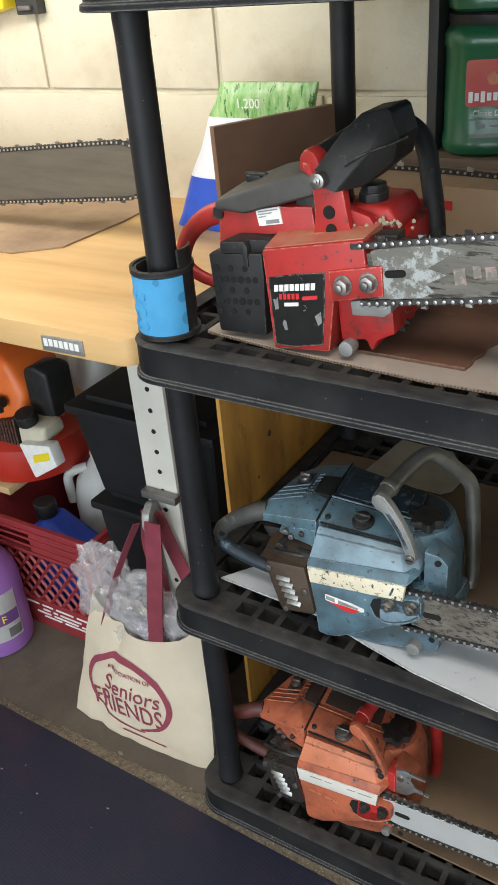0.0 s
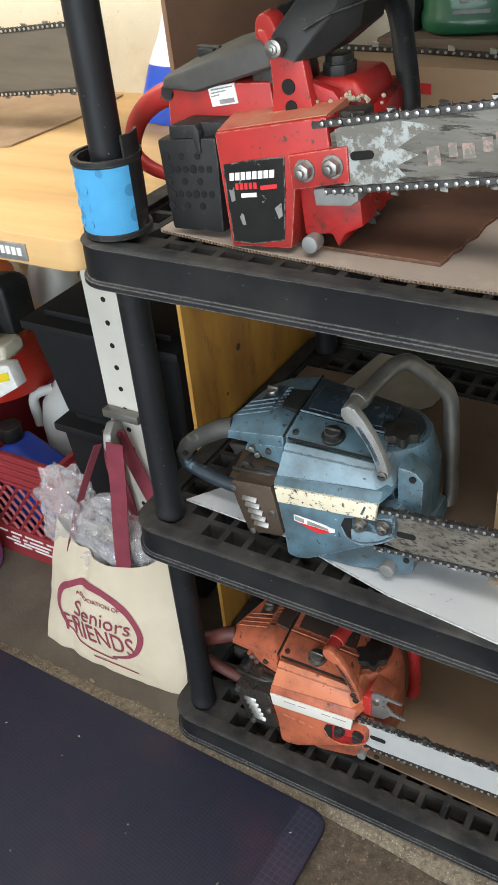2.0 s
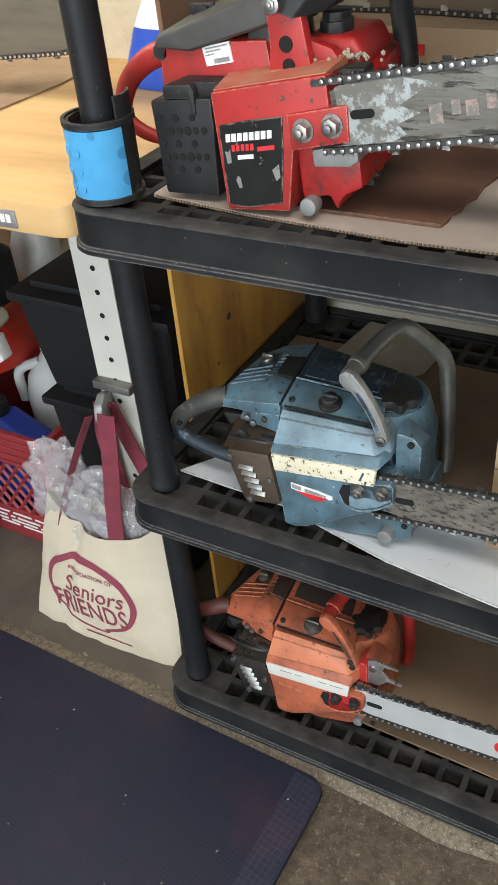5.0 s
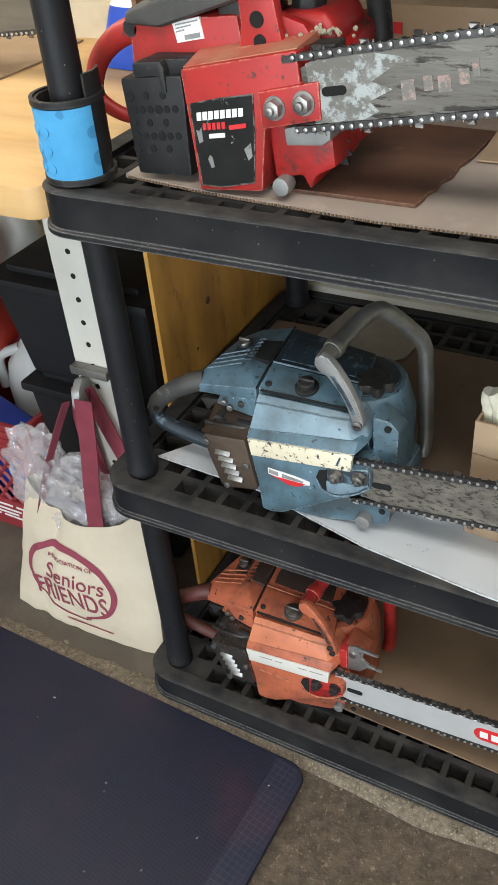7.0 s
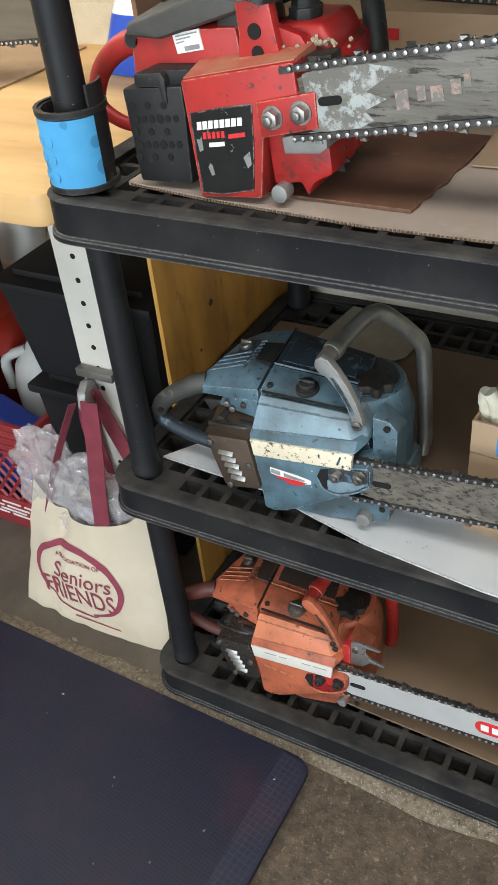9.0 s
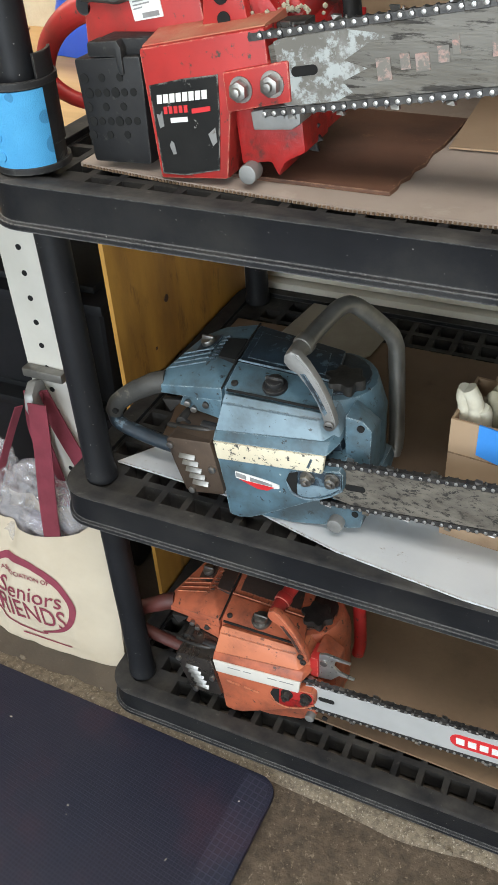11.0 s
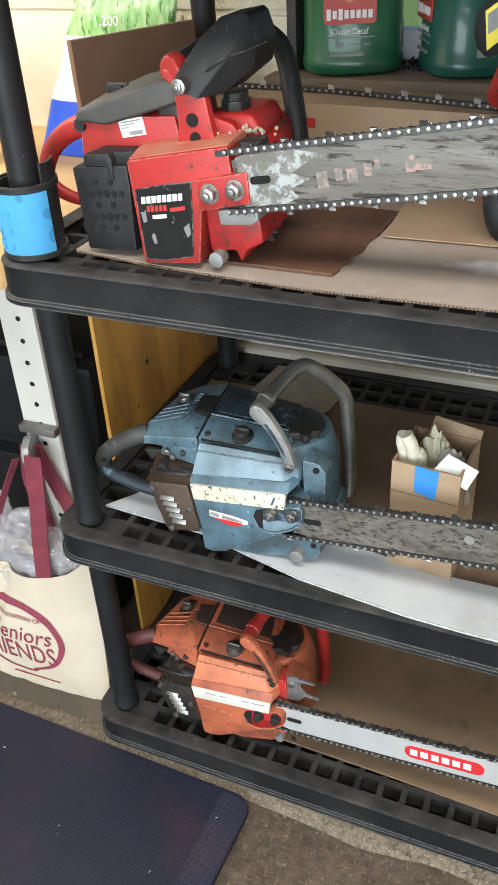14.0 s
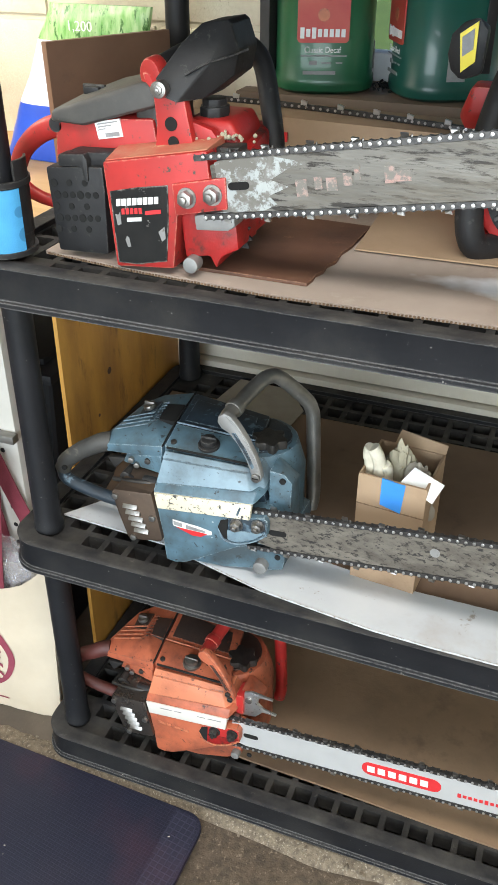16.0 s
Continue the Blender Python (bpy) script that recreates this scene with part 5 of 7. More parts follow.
    p("base_foot", cyl((0.157, 0.01, 0.0255) if not spike else (0.157, 0.012, 0.041), (0, 1, 0), 0.0095 if not spike else 0.007, 0.016, 22, bev=0.002), alloy, None, "worn round foot")
    p("base_hole", cyl((0.178, 0.0138, 0.042), (0, 1, 0), 0.004, 0.002, 12), hole_black, None)
    # handles
    p("rear_handle_top", tube([(-0.082, 0.062, 0.134), (-0.095, 0.058, 0.132), (-0.108, 0.054, 0.126), (-0.128, 0.052, 0.114), (-0.152, 0.052, 0.093), (-0.162, 0.052, 0.076)], (0.0145, 0.0115), flat=0.9), grip_grey if not spike else dark_red_grip, None, "dark worn rear grip")
    p("rear_handle_bottom", tube([(-0.162, 0.052, 0.078), (-0.157, 0.052, 0.061), (-0.13, 0.051, 0.052), (-0.09, 0.05, 0.046), (-0.04, 0.05, 0.043), (0.0, 0.05, 0.043)], 0.0095), dark if not spike else dark_red_grip, None)
    p("handle_rivet", cyl((-0.151, 0.041, 0.087), (0, 1, 0), 0.0038, 0.004, 12), hole_black, None)
    p("trigger", hull([(-0.085, 0.05, 0.115), (-0.055, 0.05, 0.12), (-0.075, 0.05, 0.098), (-0.085, 0.06, 0.115), (-0.055, 0.06, 0.12), (-0.075, 0.06, 0.098)], 0.002), dark_metal, None)
    bk = p("handle_bracket", prism([(0.0965, 0.231), (0.098, 0.24), (0.1055, 0.2455), (0.1145, 0.243), (0.124, 0.232), (0.136, 0.214), (0.147, 0.192), (0.154, 0.172), (0.1555, 0.161), (0.15, 0.1535), (0.1425, 0.157), (0.139, 0.172), (0.1335, 0.187), (0.124, 0.204), (0.112, 0.219), (0.102, 0.224)], 0.011, 0.022, 0.003), bracket, None, "cast handle bracket")
    p("bracket_recess", prism([(0.116, 0.221), (0.121, 0.222), (0.135, 0.2), (0.1455, 0.178), (0.1425, 0.174), (0.13, 0.199)], 0.0102, 0.0115), dark, bk, "dark strip along the bracket groove")
    p("bracket_rim", tube([(0.11, 0.0115, 0.2425), (0.128, 0.0115, 0.2215), (0.1425, 0.0115, 0.195), (0.152, 0.0115, 0.169)], 0.0011, 8), alloy if not spike else face, bk, "polished worn edge")
    for x, z in ((0.1445, 0.17), (0.148, 0.1605)) if spike else ((0.148, 0.163),):
        p("bracket_screw", cyl((x, 0.0095, z), (0, 1, 0), 0.006 if not spike else 0.0045, 0.004, 14, bev=0.001), dark_metal if spike else steel, bk)
        p("screw_slot", box(x - 0.004, x + 0.004, 0.0072, 0.0082, z - 0.0008, z + 0.0008), hole_black, bk)
    p("wrap_handle", tube([(0.106, 0.018, 0.2345), (0.108, 0.037, 0.2375), (0.118, 0.085, 0.2465), (0.1275, 0.111, 0.2505), (0.14, 0.126, 0.2425), (0.166, 0.15, 0.2055), (0.1735, 0.156, 0.189), (0.177, 0.157, 0.165), (0.183, 0.154, 0.06), (0.181, 0.15, 0.03)], 0.0098), handle, None, "bent tubular front handle")
    p("handle_collar", cyl((0.1085, 0.042, 0.238), (0.16, 1, 0.17), 0.0118, 0.012, 20, bev=0.002), handle, None)
    if spike:
        p("bumper_spike", prism([(0.164, 0.118), (0.166, 0.168), (0.176, 0.173), (0.211, 0.1685), (0.211, 0.1665), (0.19, 0.1655), (0.187, 0.152), (0.196, 0.143), (0.217, 0.138), (0.2165, 0.1355), (0.195, 0.136), (0.184, 0.122)], 0.024, 0.028, 0.0006), bright_steel, None, "bright steel bumper spike")
        p("spike_bolt", cyl((0.173, 0.0235, 0.154), (0, 1, 0), 0.0055, 0.004, 14, bev=0.001), steel, None)
        p("red_block", box(0.153, 0.166, 0.02, 0.05, 0.122, 0.162, 0.003), red_paint, None)
    return saw


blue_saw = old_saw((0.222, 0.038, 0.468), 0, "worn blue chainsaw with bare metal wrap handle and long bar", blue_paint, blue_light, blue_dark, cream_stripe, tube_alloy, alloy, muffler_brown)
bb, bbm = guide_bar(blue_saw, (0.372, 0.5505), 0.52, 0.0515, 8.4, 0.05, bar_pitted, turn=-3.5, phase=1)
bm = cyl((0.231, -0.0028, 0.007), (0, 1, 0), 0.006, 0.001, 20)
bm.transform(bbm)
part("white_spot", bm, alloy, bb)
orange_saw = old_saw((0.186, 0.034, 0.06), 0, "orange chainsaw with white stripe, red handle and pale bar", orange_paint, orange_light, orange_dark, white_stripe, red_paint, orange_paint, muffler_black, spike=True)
ob_, obm = guide_bar(orange_saw, (0.338, 0.1495), 0.62, 0.0505, 4.4, 0.047, bar_new, turn=-0.5, phase=3)
bm = prism([(0.262 + x, 0.0 + z) for x, z in rounded(0.115, 0.026, 0.0125, 8)], -0.0032, -0.0024)
bm.transform(obm)
lg = part("logo_badge", bm, red_print, ob_, "red oval badge with white edge")
rows = [(0.218 + i * 0.0155, 0.0, 0.011, 0.0125) for i in range(6)]
bm = bmesh.new()
for x, z, w, hh in rows:
    add(bm, prism([(x - w / 2, z - hh / 2), (x + w / 2, z - hh / 2), (x + w / 2, z + hh / 2), (x - w / 2, z + hh / 2)], -0.0038, -0.003))
bm.transform(obm)
part("badge_letters", bm, white_print, lg, "white letter bars")
plate_bars("print_bar", [(0.345 + i * 0.0075, -0.006, 0.005, 0.008 if i in (0, 5) else 0.0055) for i in range(8)], obm, red_print, ob_, "thin red print bar")


# ---- workbench and what stands by it ----
bench = thing("workbench", (-0.96, 0.33, 0.0), "workbench with thick yellow wooden top and painted steel legs", "workbench")
out = [(-0.946 + x, 0.326 + y) for x, y in rounded(1.9, 0.6, 0.03, 6)]
top = part("tabletop", slab(out, 0.828, 0.868, 0.004), bench_wood, bench, "varnished yellow wooden top, stained")
plate = part("name_plate", prism([(-0.152, 0.854), (-0.078, 0.856), (-0.078, 0.834), (-0.152, 0.832)], 0.0235, 0.0275, 0.001), nameplate, top, "small grey metal name plate")
bm = bmesh.new()
for i in range(7):
    add(bm, box(-0.147 + i * 0.0092, -0.1405 + i * 0.0092, 0.0227, 0.024, 0.8395 + (0.001 if i else 0), 0.8505, 0.0))
part("plate_letters", bm, white_print, plate, "pale letter bars")
for lx in (-0.135, -1.84):
    for ly in (0.165, 0.56):
        channel = [(lx, ly + 0.04), (lx, ly), (lx + 0.063, ly), (lx + 0.063, ly + 0.04), (lx + 0.059, ly + 0.04), (lx + 0.059, ly + 0.004), (lx + 0.004, ly + 0.004), (lx + 0.004, ly + 0.04)]
        leg = part("leg", slab(channel, 0.0, 0.828, 0.0008), leg_paint, bench, "pale painted steel leg with adjusting holes")
        if ly < 0.2 and lx > -1:
            for i in range(18):
                z = 0.752 - 0.0372 * i
                if z > 0.06:
                    part("hole", cyl((lx + 0.0335, ly - 0.0003, z), (0, 1, 0), 0.0042, 0.001, 14), hole_black, leg)
part("apron", box(-1.86, -0.07, 0.24, 0.27, 0.76, 0.827, 0.002), leg_paint, bench)
part("crossbar", box(-0.134, -0.066, 0.148, 0.164, 0.518, 0.532, 0.002), tube_alloy, bench, "grey steel adjusting bar")
part("adjusting_knob", cyl((-0.112, 0.14, 0.489), (1, 0.3, 0.05), 0.03, 0.014, 8, bev=0.004), alloy, bench, "grey eight-sided adjusting knob")

bm = slab([(-1.2, 0.25), (-0.42, 0.245), (-0.352, 0.30), (-0.345, 0.46), (-0.36, 0.6), (-1.2, 0.6)], 0.8685, 0.8715)
single("cardboard_sheet", bm, cardboard, "thin brown cardboard sheet lying on the workbench", "cardboard")

# a chainsaw lying on the bench with its big bar
bsaw = thing("chainsaw", (-1.05, 0.42, 0.872), "chainsaw with a wide dull bar, lying on the workbench", "chainsaw", "chainsaws on the shelves")
part("engine_body", hull([(x, y, z) for x in (-1.25, -0.86) for y in (0.3, 0.52) for z in (0.872, 1.05)] + [(-1.1, 0.35, 1.1), (-0.95, 0.35, 1.1), (-1.1, 0.48, 1.1), (-0.95, 0.48, 1.1)], 0.02, 3), red_paint_oily, bsaw)
part("front_handle", tube([(-0.95, 0.29, 0.93), (-0.95, 0.28, 1.08), (-0.95, 0.4, 1.13), (-0.95, 0.53, 1.08), (-0.95, 0.54, 0.93)], 0.012), rubber_black, bsaw)
guide_bar(bsaw, (-0.88, 0.932), 0.69, 0.082, 5.0, 0.36, bar_dull, slot=False)

# plywood sheet on edge beside the shelves
bm = box(-0.002, 0.005, 0.2, 0.6, 0.0, 0.822, 0.001)
ply = single("plywood_sheet", bm, plywood, "varnished yellow plywood sheet standing between bench and shelves", "plywood")
random.seed(5)
for y, z, r in ((0.334, 0.572, 0.006), (0.42, 0.66, 0.004), (0.29, 0.51, 0.003)):
    part("knot", cyl((0.0052, y, z), (1, 0, 0), r, 0.001, 14), hardboard, ply)

# two stacked storage totes
for z0, z1, x0, x1, y0 in ((0.0, 0.39, -0.368, -0.07, 0.255), (0.392, 0.605, -0.375, -0.05, 0.245)):
    tote = thing("storage_tote", ((x0 + x1) / 2, 0.42, z0), "black plastic storage tote with lid, stacked under the bench", "tote", "stacked storage totes")
    part("tub", hull([(x + s * 0.022 * (z == z0), y + q * 0.02 * (z == z0), z) for x, s in ((x0 + 0.008, 1), (x1 - 0.008, -1)) for y, q in ((y0 + 0.01, 1), (0.6, -1)) for z in (z0, z1 - 0.025)], 0.012, 3), tote_black, tote)
    lid = part("lid", add(box(x0, x1, y0, 0.608, z1 - 0.03, z1 - 0.012, 0.005), box(x0 + 0.03, x1 - 0.03, y0 + 0.03, 0.58, z1 - 0.013, z1, 0.005)), tote_black, tote)
    part("latch", box(x0 - 0.006, x0 + 0.002, 0.38, 0.46, z1 - 0.075, z1 - 0.02, 0.003), tote_black, tote)

# milk crate with jugs
crate = thing("milk_crate", (-0.57, 0.40, 0.0), "dark red plastic milk crate with lattice sides", "crate")


def crate_face(o, u, w, h, name):
    """A lattice side: o its lower corner, u along it, h high, the wall 12 mm thick."""
    o, u = Vector(o), Vector(u)
    nrm = Vector((u.y, -u.x, 0))
    m = Matrix((u.to_4d(), nrm.to_4d(), Vector((0, 0, 1, 0)), (0, 0, 0, 1))).transposed()
    m.translation = o
    f = bmesh.new()
    for x0, x1, z0, z1 in ((0, w, 0, 0.075), (0, w, 0.2, 0.212), (0, w, 0.255, h), (0, w * 0.2, 0.212, 0.255), (w * 0.5, w, 0.212, 0.255), (0, 0.022, 0.075, 0.2), (w - 0.022, w, 0.075, 0.2)):
        add(f, box(x0, x1, -0.006, 0.006, z0, z1, 0.0015, 1))
    f.transform(m)
    side = part(name, f, crate_red, crate)
    for i in range(4):
        b = box(-0.001, w + 0.001, 0.006, 0.0095, 0.208 + i * 0.018, 0.213 + i * 0.018, 0.001, 1)
        b.transform(m)
        part("rib", b, crate_red, side)
    n = 9
    for s in (1, -1):
        for i in range(n + 3):
            xa = 0.022 + (w - 0.044) * (i - 3) / n if s > 0 else 0.022 + (w - 0.044) * i / n
            xb = xa + s * 0.105
            pts = []
            for x, z in ((xa, 0.07), (xb, 0.205)):
                pts.append((x, z))
            (xa2, za), (xb2, zb) = pts
            lo, hi = 0.015, w - 0.015
            if max(xa2, xb2) < lo or min(xa2, xb2) > hi:
                continue

            def at(x):
                return za + (zb - za) * (x - xa2) / (xb2 - xa2)
            xs = [min(max(x, lo), hi) for x in (xa2, xb2)]
            if abs(xs[0] - xs[1]) < 0.01:
                continue
            q = [(xs[0], at(xs[0])), (xs[1], at(xs[1]))]
            b = tube([(x, 0.0006 * s, z) for x, z in q], 0.0042, 4, smooth_n=0)
            b.transform(m)
            part("slat", b, crate_red, side)
    return side


front = crate_face((-0.712, 0.236, 0), (1, 0, 0), 0.335, 0.28, "front_side")
crate_face((-0.377, 0.242, 0), (0, 1, 0), 0.32, 0.28, "end_side")
part("back_side", box(-0.712, -0.377, 0.556, 0.568, 0, 0.28, 0.003), crate_red, crate)
part("far_side", box(-0.718, -0.706, 0.242, 0.556, 0, 0.28, 0.003), crate_red, crate)
part("floor_grid", box(-0.705, -0.384, 0.243, 0.555, 0.004, 0.014), crate_red, crate)
bm = bmesh.new()
for j, (z, segs) in enumerate(((0.062, ((0.03, 0.05), (0.09, 0.03), (0.13, 0.05), (0.19, 0.05))), (0.05, ((0.09, 0.02), (0.12, 0.012), (0.14, 0.06))), (0.04, ((0.07, 0.04), (0.12, 0.07), (0.2, 0.04))), (0.031, ((0.09, 0.05), (0.15, 0.06))))):
    for x, w in segs:
        add(bm, box(-0.642 + x, -0.642 + x + w, 0.2285, 0.2302, z - 0.002, z + 0.002))
part("warning_print", bm, white_print, front, "white print bars, unreadable")

for name, c, mat, lab, cat, capm in (("oil_jug", (-0.545, 0.33, 0.118), jug_blue, "blue plastic oil jug with black cap in the crate", "jug", rubber_black), ("water_jug", (-0.525, 0.46, 0.185), jug_white, "translucent white plastic jug in the crate", "jug", tank_ivory)):
    j = thing(name, c, lab, cat)
    if name == "oil_jug":
        part("body", hull([(c[0] + x, c[1] + y, c[2] + z) for x, y, z in ((-0.06, -0.045, -0.145), (0.09, -0.045, -0.145), (0.09, 0.045, -0.145), (-0.06, 0.045, -0.145), (-0.06, -0.045, 0.1), (-0.02, -0.03, 0.125), (0.09, -0.035, 0.07), (0.09, 0.035, 0.07), (-0.02, 0.03, 0.125), (-0.06, 0.045, 0.1))], 0.015, 3), mat, j)
        part("cap", cyl((c[0] - 0.035, c[1] - 0.005, c[2] + 0.137), (0, 0, 1), 0.025, 0.034, 24, bev=0.003), capm, j, "ribbed black cap")
    else:
        part("body", lathe(c, [(0.05, -0.156), (0.068, -0.15), (0.07, 0.04), (0.06, 0.085), (0.03, 0.125), (0.02, 0.14)], 28), mat, j)
        part("handle", tube([(c[0] - 0.02, c[1] - 0.02, c[2] + 0.12), (c[0] - 0.06, c[1] - 0.045, c[2] + 0.1), (c[0] - 0.062, c[1] - 0.045, c[2] + 0.03)], 0.011), mat, j)
        part("cap", cyl((c[0], c[1], c[2] + 0.148), (0, 0, 1), 0.02, 0.016, 20, bev=0.002), capm, j)

jug = thing("washer_fluid_jug", (-0.628, 0.155, 0.0), "purple washer fluid jug with white label on the floor", "jug")
jb = part("body", lathe((-0.628, 0.155, 0.0), [(0.06, 0.0), (0.078, 0.006), (0.08, 0.02), (0.079, 0.17), (0.072, 0.2), (0.05, 0.235), (0.024, 0.262), (0.02, 0.285)], 32, 0.95), jug_purple, jug)
part("cap", cyl((-0.628, 0.155, 0.292), (0, 0, 1), 0.021, 0.018, 22, bev=0.002), white_print, jug)


def wrap_on(c, r, a0, a1, z0, z1, n=14, sq=0.95):
    """A label bent round a drum of radius r."""
    bm = bmesh.new()
    rows = [[bm.verts.new((c[0] + r * math.cos(a), c[1] + sq * r * math.sin(a), z)) for z in (z0, z1)] for a in (radians(a0 + (a1 - a0) * k / n) for k in range(n + 1))]
    for a, b in zip(rows, rows[1:]):
        bm.faces.new((a[0], b[0], b[1], a[1]))
    bmesh.ops.solidify(bm, geom=bm.faces[:], thickness=0.0008)
    return bm


lab = part("label", wrap_on((-0.628, 0.155), 0.0805, -110, 5, 0.045, 0.165), white_print, jug, "white paper label")
part("label_band", wrap_on((-0.628, 0.155), 0.0815, -42, 3, 0.088, 0.118), jug_purple, lab, "dark purple band")
part("label_bars", wrap_on((-0.628, 0.155), 0.0815, -20, 2, 0.052, 0.076), grey_print, lab)
t = lettering("-25°F", 0.026, pose(-0.565, 0.107, 0.102, 90, 0, 52))
part("temperature_print", t, yellow_plastic, lab, "printed temperature figure")

single("wood_board", box(-0.955, -0.655, 0.3, 0.585, 0.2805, 0.2985, 0.002), pine_scrap, "rough wooden board lying across the crate", "board")
eng = thing("leaf_blower", (-0.73, 0.43, 0.299), "orange and white leaf blower engine with red housing", "blower")
part("fan_housing", lathe((-0.735, 0.435, 0.299), [(0.1, 0.0), (0.128, 0.006), (0.138, 0.04), (0.13, 0.085), (0.1, 0.112), (0.06, 0.125)], 36), tank_red, eng, "red round fan housing")
shell = part("engine_shell", hull([(-0.8, 0.32, 0.42), (-0.62, 0.3, 0.425), (-0.6, 0.33, 0.53), (-0.64, 0.33, 0.6), (-0.72, 0.34, 0.62), (-0.8, 0.34, 0.6), (-0.8, 0.46, 0.42), (-0.62, 0.46, 0.42), (-0.62, 0.46, 0.58), (-0.72, 0.46, 0.62), (-0.8, 0.46, 0.6)], 0.018, 3), engine_orange, eng, "orange engine shroud")
for i in range(7):
    part("cooling_slot", box(-0.668 + 0.009 * i, -0.663 + 0.009 * i, 0.29, 0.32, 0.43, 0.475 + 0.003 * i, 0.001, 1), orange_dark, shell)
part("starter_grip", add(cyl((-0.665, 0.3, 0.52), (1, 0, 0.1), 0.011, 0.06, 14, bev=0.004), cyl((-0.665, 0.31, 0.505), (0, -0.3, 1), 0.008, 0.03, 12)), rubber_black, eng, "black starter grip")
part("round_badge", cyl((-0.702, 0.296, 0.462), (0.15, -1, 0), 0.036, 0.004, 24, bev=0.001), white_print, eng, "round white badge")
part("badge_bars", add(box(-0.725, -0.685, 0.2905, 0.2935, 0.463, 0.473), box(-0.72, -0.69, 0.2905, 0.2935, 0.449, 0.457)), hole_black, eng)
part("air_filter_box", hull([(x, y, z) for x in (-0.595, -0.53) for y in (0.33, 0.4) for z in (0.49, 0.59)] + [(-0.565, 0.325, 0.605), (-0.54, 0.38, 0.605)], 0.015, 3), rubber_black, eng, "black air filter box")
part("fuel_tank", hull([(-0.59, 0.28, 0.445), (-0.52, 0.28, 0.455), (-0.515, 0.34, 0.47), (-0.59, 0.35, 0.47), (-0.59, 0.28, 0.485), (-0.52, 0.285, 0.495), (-0.52, 0.34, 0.5), (-0.59, 0.34, 0.49)], 0.01, 3), tank_ivory, eng, "ivory plastic fuel tank")
part("tank_cap", cyl((-0.572, 0.295, 0.505), (0, -0.3, 1), 0.022, 0.026, 20, bev=0.004), rubber_black, eng, "black fuel cap")
gd = part("tank_guard", hull([(-0.575, 0.262, 0.46), (-0.49, 0.262, 0.475), (-0.48, 0.262, 0.43), (-0.55, 0.262, 0.385), (-0.575, 0.29, 0.46), (-0.49, 0.29, 0.475), (-0.48, 0.29, 0.43), (-0.55, 0.29, 0.385)], 0.004), white_print, eng, "white guard with warning label")
part("warning_label", prism([(-0.54, 0.425), (-0.495, 0.443), (-0.495, 0.46), (-0.54, 0.442)], 0.2605, 0.2625), yellow_plastic, gd, "small warning pictogram label")
part("blower_tube", hull([(-0.64, 0.47, 0.5), (-0.58, 0.47, 0.46), (-0.53, 0.48, 0.55), (-0.6, 0.5, 0.65), (-0.63, 0.55, 0.5), (-0.53, 0.55, 0.5), (-0.57, 0.55, 0.64)], 0.02, 3), leg_paint, eng, "pale grey plastic duct")

eng.location += Vector((0.035, 0.0, 0.0))

# ---- canvas tote bag ----
bag = thing("tote_bag", (-0.17, 0.1, 0.0), "cream canvas tote bag with maroon print, straps over a knob", "bag")
BL, BR, BH = (-0.332, -0.25), (-0.003, -0.006), 0.318


def bag_x(s, z):
    k = min(1, max(0, z / BH))
    a, b = BL[0] + (BL[1] - BL[0]) * k, BR[0] + (BR[1] - BR[0]) * k
    return a + (b - a) * s


def bag_top(s):
    return BH - 0.062 * math.sin(math.pi * min(1, max(0, s * 0.95 + 0.05))) ** 0.8 + (0.012 if s > 0.8 else 0) * (s - 0.8) * 5


def bag_front(x, z):
    k = min(1, max(0, z / BH))
    s = (x - bag_x(0, z)) / (bag_x(1, z) - bag_x(0, z))
    s = min(1, max(0, s))
    y = 0.074 + 0.035 * k - 0.022 * math.sin(math.pi * s) ** 0.7 * (0.4 + 0.6 * math.sin(math.pi * min(1, k * 0.9 + 0.1)))
    fold = 0.012 * math.exp(-((s - 0.2 - 0.12 * k) / 0.05) ** 2) * (0.3 + 0.7 * k)
    return y + fold + 0.004 * noise.noise((x * 16, z * 12, 1)) + 0.002 * noise.noise((x * 40, z * 30, 5))


def bag_sheet():
    bm = bmesh.new()
    nu, nv = 44, 26
    f, b = [], []
    for j in range(nv + 1):
        rf, rb_ = [], []
        for i in range(nu + 1):
            s, k = i / nu, j / nv
            z = max(0.002, bag_top(s) * k)
            x = bag_x(s, z)
            yf = bag_front(x, z)
            edge = math.sin(math.pi * s) ** 0.5
            rf.append(bm.verts.new((x, yf, z)))
            rb_.append(bm.verts.new((x, yf + 0.004 + edge * (0.055 + 0.02 * (1 - k)), z + (0.012 * k * math.sin(math.pi * s)))))
        f.append(rf), b.append(rb_)
    for g in (f, b):
        for j in range(nv):
            for i in range(nu):
                bm.faces.new((g[j][i], g[j][i + 1], g[j + 1][i + 1], g[j + 1][i]))
    for j in range(nv):
        for i in (0, nu):
            bm.faces.new((f[j][i], f[j + 1][i], b[j + 1][i], b[j][i]))
    for i in range(nu):
        bm.faces.new((f[0][i], f[0][i + 1], b[0][i + 1], b[0][i]))
    bmesh.ops.recalc_face_normals(bm, faces=bm.faces)
    return bm


cloth = part("bag_cloth", bag_sheet(), canvas, bag, "cream canvas, slightly soiled")


def on_bag(bm, lift=0.0016):
    for v in bm.verts:
        v.co.y = bag_front(v.co.x, v.co.z) - lift - (0.0004 if v.co.y < 0 else 0)
    return bm


